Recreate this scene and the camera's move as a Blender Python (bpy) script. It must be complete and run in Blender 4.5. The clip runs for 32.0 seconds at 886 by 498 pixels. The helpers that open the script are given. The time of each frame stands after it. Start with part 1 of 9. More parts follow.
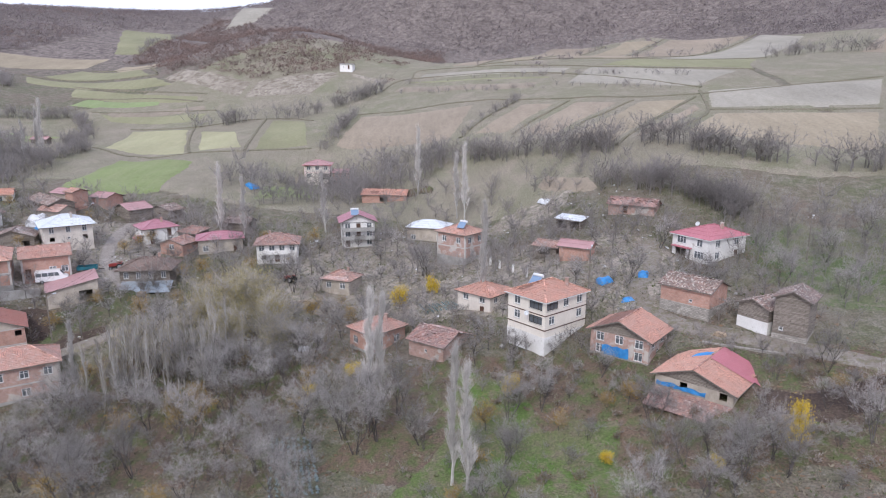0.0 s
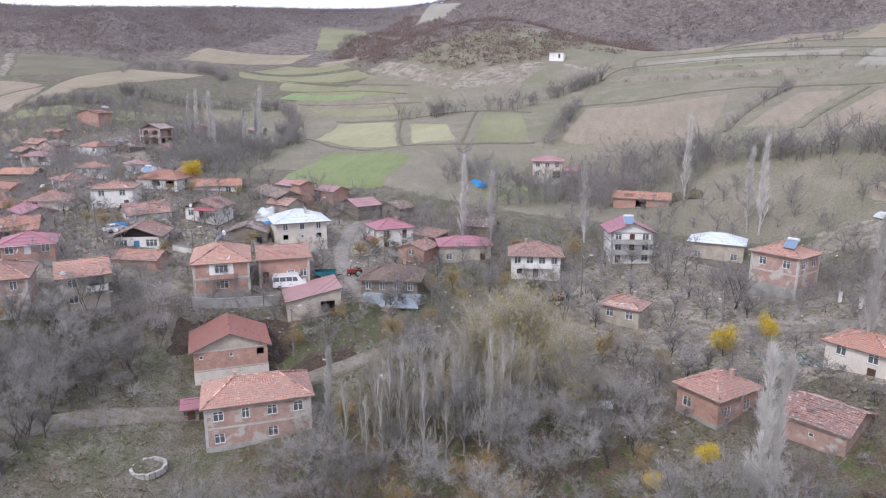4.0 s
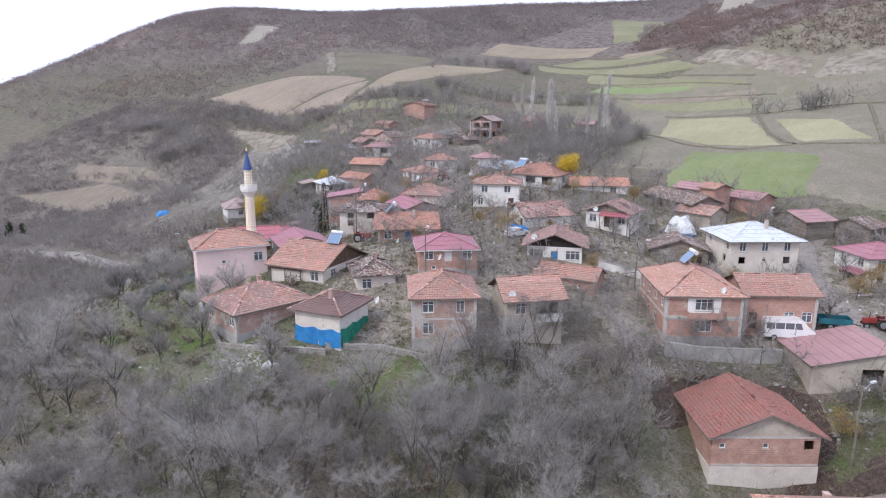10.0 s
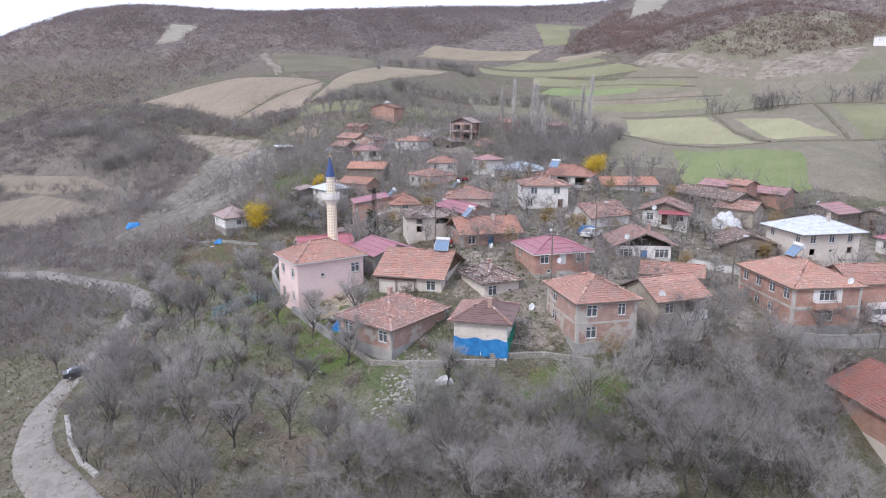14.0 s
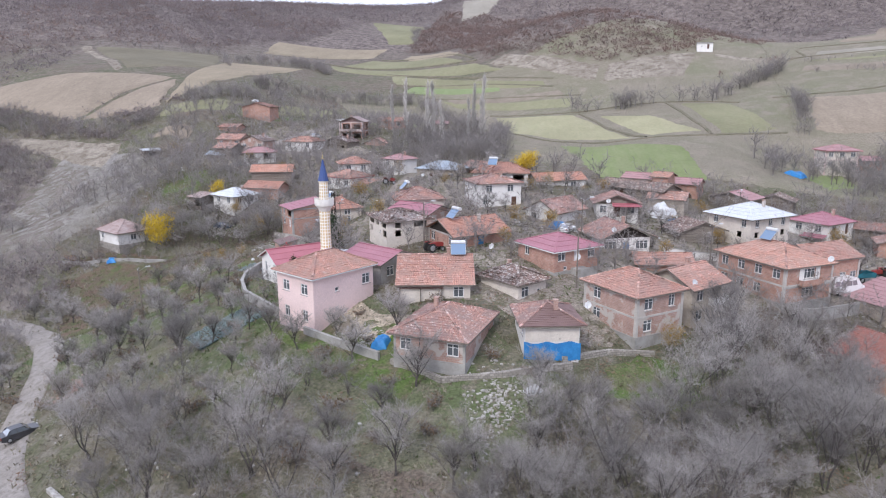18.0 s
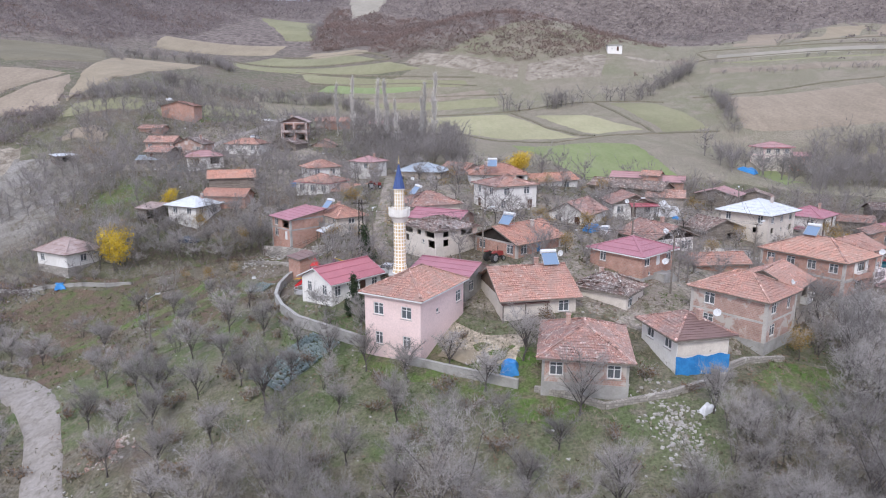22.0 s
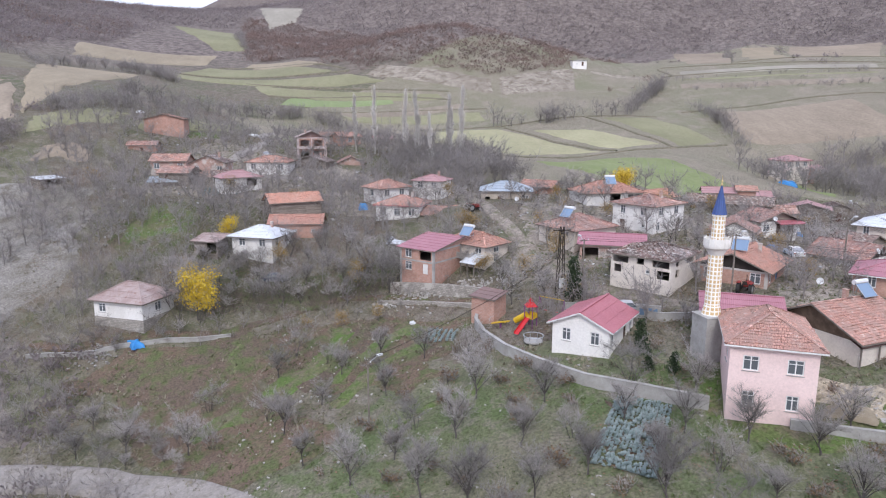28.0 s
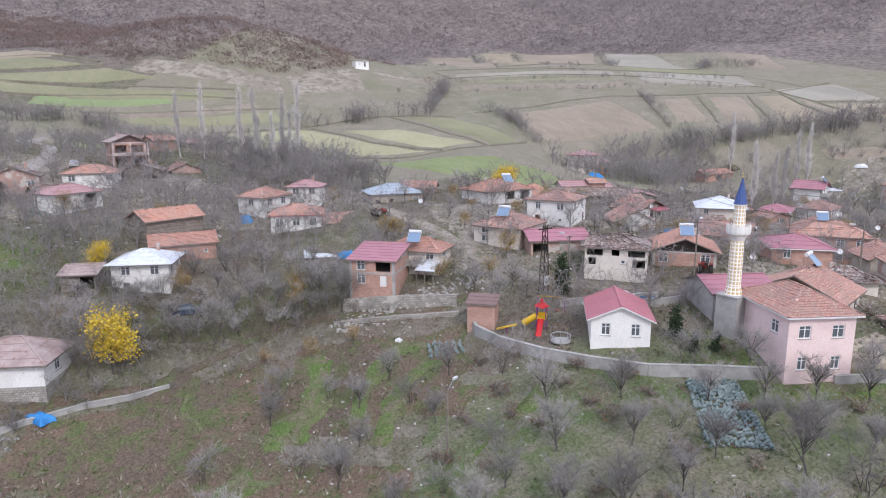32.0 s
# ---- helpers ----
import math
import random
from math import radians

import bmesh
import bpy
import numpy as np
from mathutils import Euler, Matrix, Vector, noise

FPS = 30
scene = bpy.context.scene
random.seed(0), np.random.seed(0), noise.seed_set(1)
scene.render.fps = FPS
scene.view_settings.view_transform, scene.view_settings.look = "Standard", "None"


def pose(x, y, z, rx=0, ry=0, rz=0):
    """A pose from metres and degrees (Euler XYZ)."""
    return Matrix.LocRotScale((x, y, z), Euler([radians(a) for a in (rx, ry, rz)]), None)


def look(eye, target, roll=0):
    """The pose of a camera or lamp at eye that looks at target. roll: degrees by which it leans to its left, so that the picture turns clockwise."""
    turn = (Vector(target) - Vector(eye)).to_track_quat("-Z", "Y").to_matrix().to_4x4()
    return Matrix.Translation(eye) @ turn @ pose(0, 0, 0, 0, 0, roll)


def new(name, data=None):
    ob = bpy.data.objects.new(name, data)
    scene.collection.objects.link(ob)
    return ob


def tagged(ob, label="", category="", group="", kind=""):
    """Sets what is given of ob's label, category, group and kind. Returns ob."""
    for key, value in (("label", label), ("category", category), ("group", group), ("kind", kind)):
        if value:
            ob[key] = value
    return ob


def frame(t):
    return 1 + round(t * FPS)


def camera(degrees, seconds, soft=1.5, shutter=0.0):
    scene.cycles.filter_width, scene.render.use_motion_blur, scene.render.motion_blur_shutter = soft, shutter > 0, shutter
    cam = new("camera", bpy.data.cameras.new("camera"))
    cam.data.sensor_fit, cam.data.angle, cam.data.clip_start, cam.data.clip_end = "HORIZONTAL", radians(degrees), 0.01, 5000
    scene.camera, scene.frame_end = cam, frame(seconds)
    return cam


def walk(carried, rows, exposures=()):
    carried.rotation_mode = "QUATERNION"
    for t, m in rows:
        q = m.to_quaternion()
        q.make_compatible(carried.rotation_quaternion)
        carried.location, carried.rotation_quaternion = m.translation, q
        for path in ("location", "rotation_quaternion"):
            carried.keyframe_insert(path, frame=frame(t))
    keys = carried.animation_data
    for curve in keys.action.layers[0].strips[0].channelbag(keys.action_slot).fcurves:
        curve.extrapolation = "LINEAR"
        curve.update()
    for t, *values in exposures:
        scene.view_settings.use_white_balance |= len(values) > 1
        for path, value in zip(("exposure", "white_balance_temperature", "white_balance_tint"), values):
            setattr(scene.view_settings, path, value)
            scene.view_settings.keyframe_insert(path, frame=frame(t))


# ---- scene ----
cam = camera(68.2, 32.0, soft=1.1)
METRES, EYE, TILT, LEAN, TURN = 250.0, 53.57, -12.7, -0.2, 0.0
ROWS = [
    (0.0, 0.0, 0.0, 0.0, 0.0, 0.0, -0.0),
    (0.5, -0.0134, 0.0148, 0.001, -0.02, 0.01, -0.02),
    (1.0, -0.0265, 0.0297, 0.0022, -0.02, 0.01, 0.0),
    (1.5, -0.0397, 0.0446, 0.0036, 0.0, 0.02, 0.0),
    (2.0, -0.0536, 0.0589, 0.0051, 2.92, 0.0, -0.66),
    (2.5, -0.0668, 0.0726, 0.0064, 6.85, -0.09, -1.53),
    (4.5, -0.1212, 0.1201, 0.0091, 16.09, -0.47, -3.53),
    (5.0, -0.1356, 0.1305, 0.0088, 19.55, -0.66, -4.25),
    (5.5, -0.1495, 0.1397, 0.0084, 22.54, -0.9, -4.92),
    (6.0, -0.1643, 0.1488, 0.0078, 25.41, -1.12, -5.48),
    (6.5, -0.1798, 0.157, 0.0073, 28.26, -1.41, -6.09),
    (7.0, -0.1953, 0.1644, 0.0071, 31.22, -1.74, -6.62),
    (7.5, -0.2107, 0.1706, 0.0063, 33.6, -1.99, -7.09),
    (8.0, -0.226, 0.1743, 0.0067, 33.72, -2.0, -7.1),
    (8.5, -0.2414, 0.1761, 0.0072, 33.71, -1.98, -7.1),
    (9.0, -0.2565, 0.1763, 0.0073, 33.7, -1.96, -7.08),
    (9.5, -0.2712, 0.175, 0.0069, 33.69, -1.94, -7.09),
    (10.0, -0.2856, 0.1728, 0.0064, 33.7, -1.93, -7.05),
    (10.5, -0.2997, 0.1689, 0.0055, 33.68, -1.91, -7.06),
    (11.0, -0.3132, 0.1637, 0.0045, 33.57, -1.88, -7.05),
    (11.5, -0.3264, 0.1578, 0.0032, 33.26, -1.82, -6.97),
    (12.0, -0.3391, 0.151, 0.0019, 32.92, -1.74, -6.84),
    (12.5, -0.3517, 0.1438, 0.0004, 32.29, -1.65, -6.72),
    (13.0, -0.3639, 0.1365, -0.0011, 30.91, -1.48, -6.42),
    (13.5, -0.3759, 0.1292, -0.0027, 28.91, -1.25, -5.98),
    (14.0, -0.3878, 0.1229, -0.0039, 24.96, -0.86, -5.08),
    (14.5, -0.4003, 0.1182, -0.0053, 20.9, -0.5, -4.21),
    (16.5, -0.4511, 0.1095, -0.0078, 12.39, -0.05, -2.36),
    (17.0, -0.4641, 0.109, -0.0081, 11.4, -0.02, -2.15),
    (17.5, -0.4772, 0.1089, -0.0081, 10.4, 0.02, -1.94),
    (18.0, -0.4903, 0.1094, -0.0079, 9.41, 0.05, -1.73),
    (18.5, -0.5036, 0.1107, -0.0077, 8.29, 0.08, -1.5),
    (19.0, -0.517, 0.1124, -0.0074, 6.77, 0.12, -1.21),
    (19.5, -0.5302, 0.1145, -0.0068, 5.33, 0.14, -0.86),
    (20.0, -0.5437, 0.1171, -0.0063, 3.97, 0.15, -0.57),
    (20.5, -0.5572, 0.1202, -0.0055, 2.63, 0.16, -0.29),
    (21.0, -0.5709, 0.1237, -0.0048, 1.26, 0.16, -0.0),
    (21.5, -0.5845, 0.1278, -0.0039, -0.22, 0.15, 0.33),
    (22.0, -0.5984, 0.1325, -0.003, -1.72, 0.15, 0.66),
    (22.5, -0.6123, 0.1377, -0.0021, -3.22, 0.14, 0.98),
    (23.0, -0.6265, 0.1432, -0.0011, -4.73, 0.12, 1.29),
    (23.5, -0.6405, 0.149, 0.0001, -6.21, 0.1, 1.62),
    (24.0, -0.6546, 0.1552, 0.0012, -7.73, 0.07, 1.95),
    (24.5, -0.6686, 0.162, 0.0026, -8.96, 0.01, 2.22),
    (25.0, -0.6829, 0.1687, 0.004, -9.37, -0.0, 2.28),
    (25.5, -0.6973, 0.1756, 0.0055, -9.58, 0.0, 2.31),
    (26.0, -0.7113, 0.1826, 0.0072, -9.57, 0.66, 2.29),
    (26.5, -0.7254, 0.1894, 0.0087, -9.59, 1.15, 2.27),
    (28.5, -0.7822, 0.2188, 0.0146, -12.84, 1.09, 3.06),
    (29.0, -0.7964, 0.2258, 0.0166, -13.63, 1.05, 3.23),
    (29.5, -0.81, 0.2328, 0.0184, -15.45, 0.95, 3.64),
    (30.0, -0.8242, 0.2405, 0.0204, -19.73, 0.66, 4.6),
    (30.5, -0.8382, 0.249, 0.0227, -24.05, 0.28, 5.53),
    (31.0, -0.8524, 0.2585, 0.0249, -27.48, -0.07, 6.24),
    (31.5, -0.8658, 0.2687, 0.0269, -31.02, -0.47, 6.96),
    (32.0, -0.879, 0.2803, 0.0291, -35.14, -0.98, 7.73),
]
walk(cam, [(t, pose(0, 0, EYE, TILT, LEAN, TURN) @ pose(METRES * x, METRES * y, METRES * z, 90 + pitch, roll, yaw)) for t, x, y, z, yaw, pitch, roll in ROWS])

# ---- sky and light: a bright overcast autumn day ----
world = bpy.data.worlds.new("world")
scene.world = world
world.use_nodes = True
wn = world.node_tree
sky = wn.nodes.new("ShaderNodeTexSky")
sky.sky_type = "NISHITA"
sky.sun_disc = False
sky.sun_elevation, sky.sun_rotation = radians(38), radians(200)
sky.air_density, sky.dust_density, sky.ozone_density = 1.0, 4.0, 1.0
# the cloud cover: an even white veil over the blue
veil = wn.nodes.new("ShaderNodeMixRGB")
veil.inputs[0].default_value = 0.82
veil.inputs[2].default_value = (9.2, 9.85, 12.9, 1)
wn.links.new(sky.outputs[0], veil.inputs[1])
bg = wn.nodes["Background"]
bg.inputs[1].default_value = 0.1
wn.links.new(veil.outputs[0], bg.inputs[0])
sun = new("sun", bpy.data.lights.new("sun", "SUN"))
sun.data.energy, sun.data.angle, sun.data.color = 1.15, radians(14), (1.0, 0.98, 0.95)
sun.matrix_world = look((0, 0, 0), (0.3, 1.0, -1.0))
scene.view_settings.exposure = 0.48


# ---- materials ----
def shader(name, rough=0.9, metal=0.0, spec=0.3):
    m = bpy.data.materials.new(name)
    m.use_nodes = True
    b = m.node_tree.nodes["Principled BSDF"]
    b.inputs["Roughness"].default_value = rough
    b.inputs["Metallic"].default_value = metal
    b.inputs["Specular IOR Level"].default_value = spec
    return m, m.node_tree, b


def node(tree, kind, **sockets):
    n = tree.nodes.new(kind)
    for key, value in sockets.items():
        n.inputs[key.replace("_", " ")].default_value = value
    return n


def place(tree, uv=False):
    return tree.nodes.new("ShaderNodeTexCoord").outputs["UV" if uv else "Object"] if uv else tree.nodes.new("ShaderNodeNewGeometry").outputs["Position"]


def noise_of(tree, where, scale, detail=4.0, rough=0.6):
    n = node(tree, "ShaderNodeTexNoise", Scale=scale, Detail=detail, Roughness=rough)
    tree.links.new(where, n.inputs["Vector"])
    return n.outputs["Fac"]


def ramp(tree, fac, stops):
    r = tree.nodes.new("ShaderNodeValToRGB")
    while len(r.color_ramp.elements) < len(stops):
        r.color_ramp.elements.new(0.5)
    for e, (at, c) in zip(r.color_ramp.elements, stops):
        e.position, e.color = at, (*c, 1)
    tree.links.new(fac, r.inputs[0])
    return r.outputs[0]


def mixed(tree, fac, a, b, kind="MIX"):
    n = tree.nodes.new("ShaderNodeMixRGB")
    n.blend_type = kind
    for value, k in ((fac, 0), (a, 1), (b, 2)):
        if isinstance(value, (int, float)):
            n.inputs[k].default_value = value
        elif isinstance(value, tuple):
            n.inputs[k].default_value = (*value, 1)
        else:
            tree.links.new(value, n.inputs[k])
    return n.outputs[0]


def bumped(tree, b, height, strength=0.4, far=0.03):
    n = node(tree, "ShaderNodeBump", Strength=strength, Distance=far)
    tree.links.new(height, n.inputs["Height"])
    tree.links.new(n.outputs[0], b.inputs["Normal"])


def surface(name, c1, c2, coarse=0.35, fine=6.0, rough=0.9, bump=0.3, metal=0.0, spec=0.3, stain=None, stain_at=0.62, vary=0.0):
    """Two tones mixed by a coarse noise, with a fine grain, stains of a third tone, and a shift from thing to thing."""
    m, t, b = shader(name, rough, metal, spec)
    where = place(t)
    big = noise_of(t, where, coarse, 5)
    grain = noise_of(t, where, fine, 3)
    c = mixed(t, ramp(t, big, [(0.38, (0, 0, 0)), (0.62, (1, 1, 1))]), c1, c2)
    c = mixed(t, 0.35, c, mixed(t, grain, (0.35, 0.35, 0.35), (1.35, 1.35, 1.35)), "MULTIPLY")
    if stain:
        s = noise_of(t, where, coarse * 2.3, 6, 0.7)
        c = mixed(t, ramp(t, s, [(stain_at, (0, 0, 0)), (stain_at + 0.08, (1, 1, 1))]), c, stain)
    if vary:
        info = t.nodes.new("ShaderNodeObjectInfo")
        c = mixed(t, vary, c, ramp(t, info.outputs["Random"], [(0, (0.45, 0.45, 0.45)), (1, (1.5, 1.5, 1.5))]), "MULTIPLY")
    t.links.new(c, b.inputs["Base Color"])
    bumped(t, b, grain, bump)
    return m


def masonry(name, c1, c2, mortar, wide, high, gap=0.012, rough=0.92, patch=None, patch_at=0.6):
    """Coursed brick or stone on the wall's own metres, with patches of render left on it."""
    m, t, b = shader(name, rough)
    uv = place(t, True)
    br = node(t, "ShaderNodeTexBrick", Scale=1.0, Mortar_Size=gap, Mortar_Smooth=0.3, Bias=0.0, Brick_Width=wide, Row_Height=high, Color1=(*c1, 1), Color2=(*c2, 1), Mortar=(*mortar, 1))
    t.links.new(uv, br.inputs["Vector"])
    where = place(t)
    n = noise_of(t, where, 0.9, 6, 0.65)
    c = mixed(t, 0.5, br.outputs["Color"], ramp(t, n, [(0.3, (0.55, 0.55, 0.55)), (0.7, (1.3, 1.3, 1.3))]), "MULTIPLY")
    if patch:
        p = noise_of(t, where, 0.45, 5, 0.6)
        c = mixed(t, ramp(t, p, [(patch_at, (0, 0, 0)), (patch_at + 0.05, (1, 1, 1))]), c, patch)
    t.links.new(c, b.inputs["Base Color"])
    bumped(t, b, br.outputs["Fac"], -0.5, 0.02)
    return m


def tiles(name, c1, c2, c3, lichen, at=0.6):
    """Clay roof tiles: each tile takes a tone of its own, ridged along the slope, with weathered patches."""
    m, t, b = shader(name, 0.85)
    uv = place(t, True)
    br = node(t, "ShaderNodeTexBrick", Scale=1.0, Mortar_Size=0.018, Mortar_Smooth=0.6, Bias=0.0, Brick_Width=0.26, Row_Height=0.36, Color1=(*c1, 1), Color2=(*c2, 1), Mortar=(0.05, 0.025, 0.02, 1))
    br.offset = 0.0
    t.links.new(uv, br.inputs["Vector"])
    where = place(t)
    c = mixed(t, ramp(t, noise_of(t, where, 0.7, 6, 0.7), [(0.42, (0, 0, 0)), (0.58, (0.95, 0.95, 0.95))]), br.outputs["Color"], c3)
    c = mixed(t, ramp(t, noise_of(t, where, 2.6, 5, 0.75), [(at, (0, 0, 0)), (at + 0.06, (1, 1, 1))]), c, lichen)
    c = mixed(t, 0.7, c, mixed(t, noise_of(t, where, 5.0, 3), (0.3, 0.3, 0.3), (1.7, 1.7, 1.7)), "MULTIPLY")
    # gaps where tiles have slipped
    c = mixed(t, ramp(t, noise_of(t, where, 1.9, 4, 0.8), [(0.64, (0, 0, 0)), (0.69, (0.85, 0.85, 0.85))]), c, (0.085, 0.055, 0.048))
    # single tiles paler or darker than their neighbours
    lone = t.nodes.new("ShaderNodeNewGeometry").outputs["Random Per Island"]
    c = mixed(t, 1.0, c, ramp(t, lone, [(0.0, (0.42, 0.40, 0.40)), (0.10, (0.62, 0.60, 0.60)), (0.16, (0.92, 0.92, 0.92)), (0.80, (1.08, 1.08, 1.08)), (0.86, (1.35, 1.42, 1.45)), (1.0, (1.5, 1.62, 1.68))]), "MULTIPLY")
    # every roof has its own age
    age = t.nodes.new("ShaderNodeObjectInfo").outputs["Random"]
    c = mixed(t, 1.0, c, ramp(t, age, [(0.0, (0.80, 0.83, 0.86)), (0.6, (0.98, 1.0, 1.01)), (1.0, (1.12, 1.14, 1.12))]), "MULTIPLY")
    t.links.new(c, b.inputs["Base Color"])
    w = t.nodes.new("ShaderNodeTexWave")
    w.inputs["Scale"].default_value = 1.0 / 0.26 * 0.5
    t.links.new(uv, w.inputs["Vector"])
    bumped(t, b, w.outputs["Fac"], 0.6, 0.05)
    return m


def sheet(name, c1, c2, rough=0.45, metal=0.0, rust=None):
    """Ribbed sheet metal running down the slope, dulled and streaked."""
    m, t, b = shader(name, rough, metal, 0.5)
    uv = place(t, True)
    where = place(t)
    c = mixed(t, ramp(t, noise_of(t, where, 0.5, 5, 0.7), [(0.35, (0, 0, 0)), (0.65, (1, 1, 1))]), c1, c2)
    if rust:
        c = mixed(t, ramp(t, noise_of(t, where, 1.3, 6, 0.75), [(0.56, (0, 0, 0)), (0.66, (1, 1, 1))]), c, rust)
    w = t.nodes.new("ShaderNodeTexWave")
    w.inputs["Scale"].default_value = 1.6
    w.inputs["Distortion"].default_value = 0.1
    t.links.new(uv, w.inputs["Vector"])
    c = mixed(t, 0.3, c, mixed(t, w.outputs["Fac"], (0.6, 0.6, 0.6), (1.2, 1.2, 1.2)), "MULTIPLY")
    t.links.new(c, b.inputs["Base Color"])
    bumped(t, b, w.outputs["Fac"], 0.5, 0.04)
    return m


def logs(name, c1, c2):
    """Old boards and logs laid level."""
    m, t, b = shader(name, 0.95)
    uv = place(t, True)
    br = node(t, "ShaderNodeTexBrick", Scale=1.0, Mortar_Size=0.02, Mortar_Smooth=0.5, Bias=0.0, Brick_Width=3.4, Row_Height=0.19, Color1=(*c1, 1), Color2=(*c2, 1), Mortar=(0.03, 0.025, 0.02, 1))
    t.links.new(uv, br.inputs["Vector"])
    where = place(t)
    c = mixed(t, 0.6, br.outputs["Color"], mixed(t, noise_of(t, where, 1.5, 6, 0.7), (0.4, 0.4, 0.4), (1.5, 1.5, 1.5)), "MULTIPLY")
    t.links.new(c, b.inputs["Base Color"])
    bumped(t, b, br.outputs["Fac"], -0.6, 0.03)
    return m


MAT = {}
MAT["brick"] = masonry("red_brick", (0.475, 0.28, 0.22), (0.395, 0.222, 0.172), (0.48, 0.39, 0.345), 0.29, 0.2, 0.012, patch=(0.47, 0.42, 0.38), patch_at=0.64)
MAT["oldbrick"] = masonry("weathered_brick", (0.455, 0.295, 0.245), (0.37, 0.232, 0.193), (0.49, 0.42, 0.38), 0.29, 0.2, 0.014, patch=(0.49, 0.445, 0.405), patch_at=0.53)
MAT["stone"] = masonry("field_stone", (0.42, 0.39, 0.35), (0.28, 0.26, 0.23), (0.22, 0.2, 0.18), 0.45, 0.26, 0.03, patch=(0.45, 0.42, 0.38), patch_at=0.6)
MAT["white"] = surface("white_plaster", (0.80, 0.785, 0.76), (0.70, 0.68, 0.65), 0.5, 5, 0.9, 0.15, stain=(0.46, 0.43, 0.39), stain_at=0.6)
MAT["clean"] = surface("clean_white_plaster", (0.84, 0.82, 0.79), (0.79, 0.77, 0.74), 0.5, 5, 0.85, 0.1)
MAT["cream"] = surface("cream_plaster", (0.72, 0.66, 0.59), (0.62, 0.56, 0.50), 0.5, 5, 0.9, 0.15, stain=(0.38, 0.34, 0.29), stain_at=0.62)
MAT["pink"] = surface("pink_plaster", (0.83, 0.65, 0.62), (0.77, 0.60, 0.575), 0.4, 5, 0.88, 0.12, stain=(0.62, 0.47, 0.45), stain_at=0.66)
MAT["adobe"] = surface("mud_plaster", (0.52, 0.46, 0.39), (0.40, 0.35, 0.295), 0.6, 4, 0.95, 0.4, stain=(0.2, 0.16, 0.13), stain_at=0.6)
MAT["log"] = logs("grey_boards", (0.30, 0.26, 0.225), (0.19, 0.165, 0.14))
MAT["concrete"] = surface("concrete", (0.42, 0.41, 0.39), (0.32, 0.31, 0.29), 0.7, 7, 0.9, 0.25, stain=(0.2, 0.19, 0.17), stain_at=0.64)
MAT["tile"] = tiles("clay_tiles", (0.61, 0.335, 0.265), (0.475, 0.25, 0.195), (0.40, 0.255, 0.21), (0.64, 0.52, 0.455), 0.59)
MAT["redtile"] = tiles("deep_red_tiles", (0.47, 0.20, 0.155), (0.36, 0.145, 0.115), (0.33, 0.165, 0.135), (0.48, 0.30, 0.25), 0.66)
MAT["oldtile"] = tiles("old_clay_tiles", (0.54, 0.305, 0.245), (0.39, 0.21, 0.17), (0.30, 0.205, 0.18), (0.60, 0.50, 0.45), 0.56)
MAT["darktile"] = tiles("mossy_tiles", (0.33, 0.21, 0.175), (0.21, 0.145, 0.125), (0.175, 0.135, 0.12), (0.50, 0.445, 0.40), 0.53)
MAT["newtile"] = tiles("bright_clay_tiles", (0.61, 0.32, 0.24), (0.49, 0.25, 0.19), (0.44, 0.26, 0.205), (0.62, 0.49, 0.42), 0.62)
MAT["browntile"] = tiles("brown_tiles", (0.26, 0.185, 0.155), (0.19, 0.135, 0.115), (0.165, 0.125, 0.108), (0.33, 0.275, 0.245), 0.64)
MAT["violet"] = sheet("plum_sheet_metal", (0.40, 0.175, 0.21), (0.34, 0.142, 0.172), 0.5)
MAT["crimson"] = sheet("crimson_sheet_metal", (0.45, 0.155, 0.18), (0.39, 0.13, 0.155), 0.5)
MAT["rose"] = sheet("faded_rose_sheet_metal", (0.42, 0.24, 0.24), (0.35, 0.20, 0.20), 0.6)
MAT["brown"] = sheet("brown_sheet_metal", (0.22, 0.14, 0.125), (0.17, 0.105, 0.095), 0.6)
MAT["tin"] = sheet("zinc_sheet", (0.70, 0.73, 0.76), (0.58, 0.61, 0.64), 0.45, 0.15, rust=(0.34, 0.32, 0.31))
MAT["rusty"] = sheet("rusted_pale_sheet", (0.43, 0.345, 0.32), (0.29, 0.205, 0.185), 0.6, 0.1, rust=(0.24, 0.12, 0.09))
MAT["bluetin"] = sheet("pale_blue_sheet", (0.42, 0.48, 0.53), (0.32, 0.37, 0.42), 0.5, 0.2, rust=(0.3, 0.29, 0.28))
MAT["frame"] = surface("white_frame", (0.75, 0.75, 0.74), (0.7, 0.7, 0.69), 1, 9, 0.6, 0.05)
MAT["wood"] = surface("old_wood", (0.17, 0.12, 0.085), (0.10, 0.07, 0.05), 1.5, 12, 0.9, 0.4)
MAT["greywood"] = surface("grey_wood", (0.25, 0.22, 0.19), (0.16, 0.14, 0.12), 1.5, 12, 0.95, 0.4)
MAT["dark"] = surface("shaded_timber", (0.05, 0.04, 0.035), (0.03, 0.026, 0.022), 1, 5, 0.95, 0.2)
MAT["bluedoor"] = surface("blue_paint", (0.08, 0.26, 0.50), (0.06, 0.21, 0.42), 1, 8, 0.6, 0.1)
MAT["browndoor"] = surface("brown_door_paint", (0.13, 0.07, 0.05), (0.09, 0.05, 0.035), 1, 8, 0.6, 0.1)
MAT["steel"] = surface("galvanised_steel", (0.5, 0.51, 0.52), (0.4, 0.41, 0.42), 1, 9, 0.35, 0.05, 0.7)
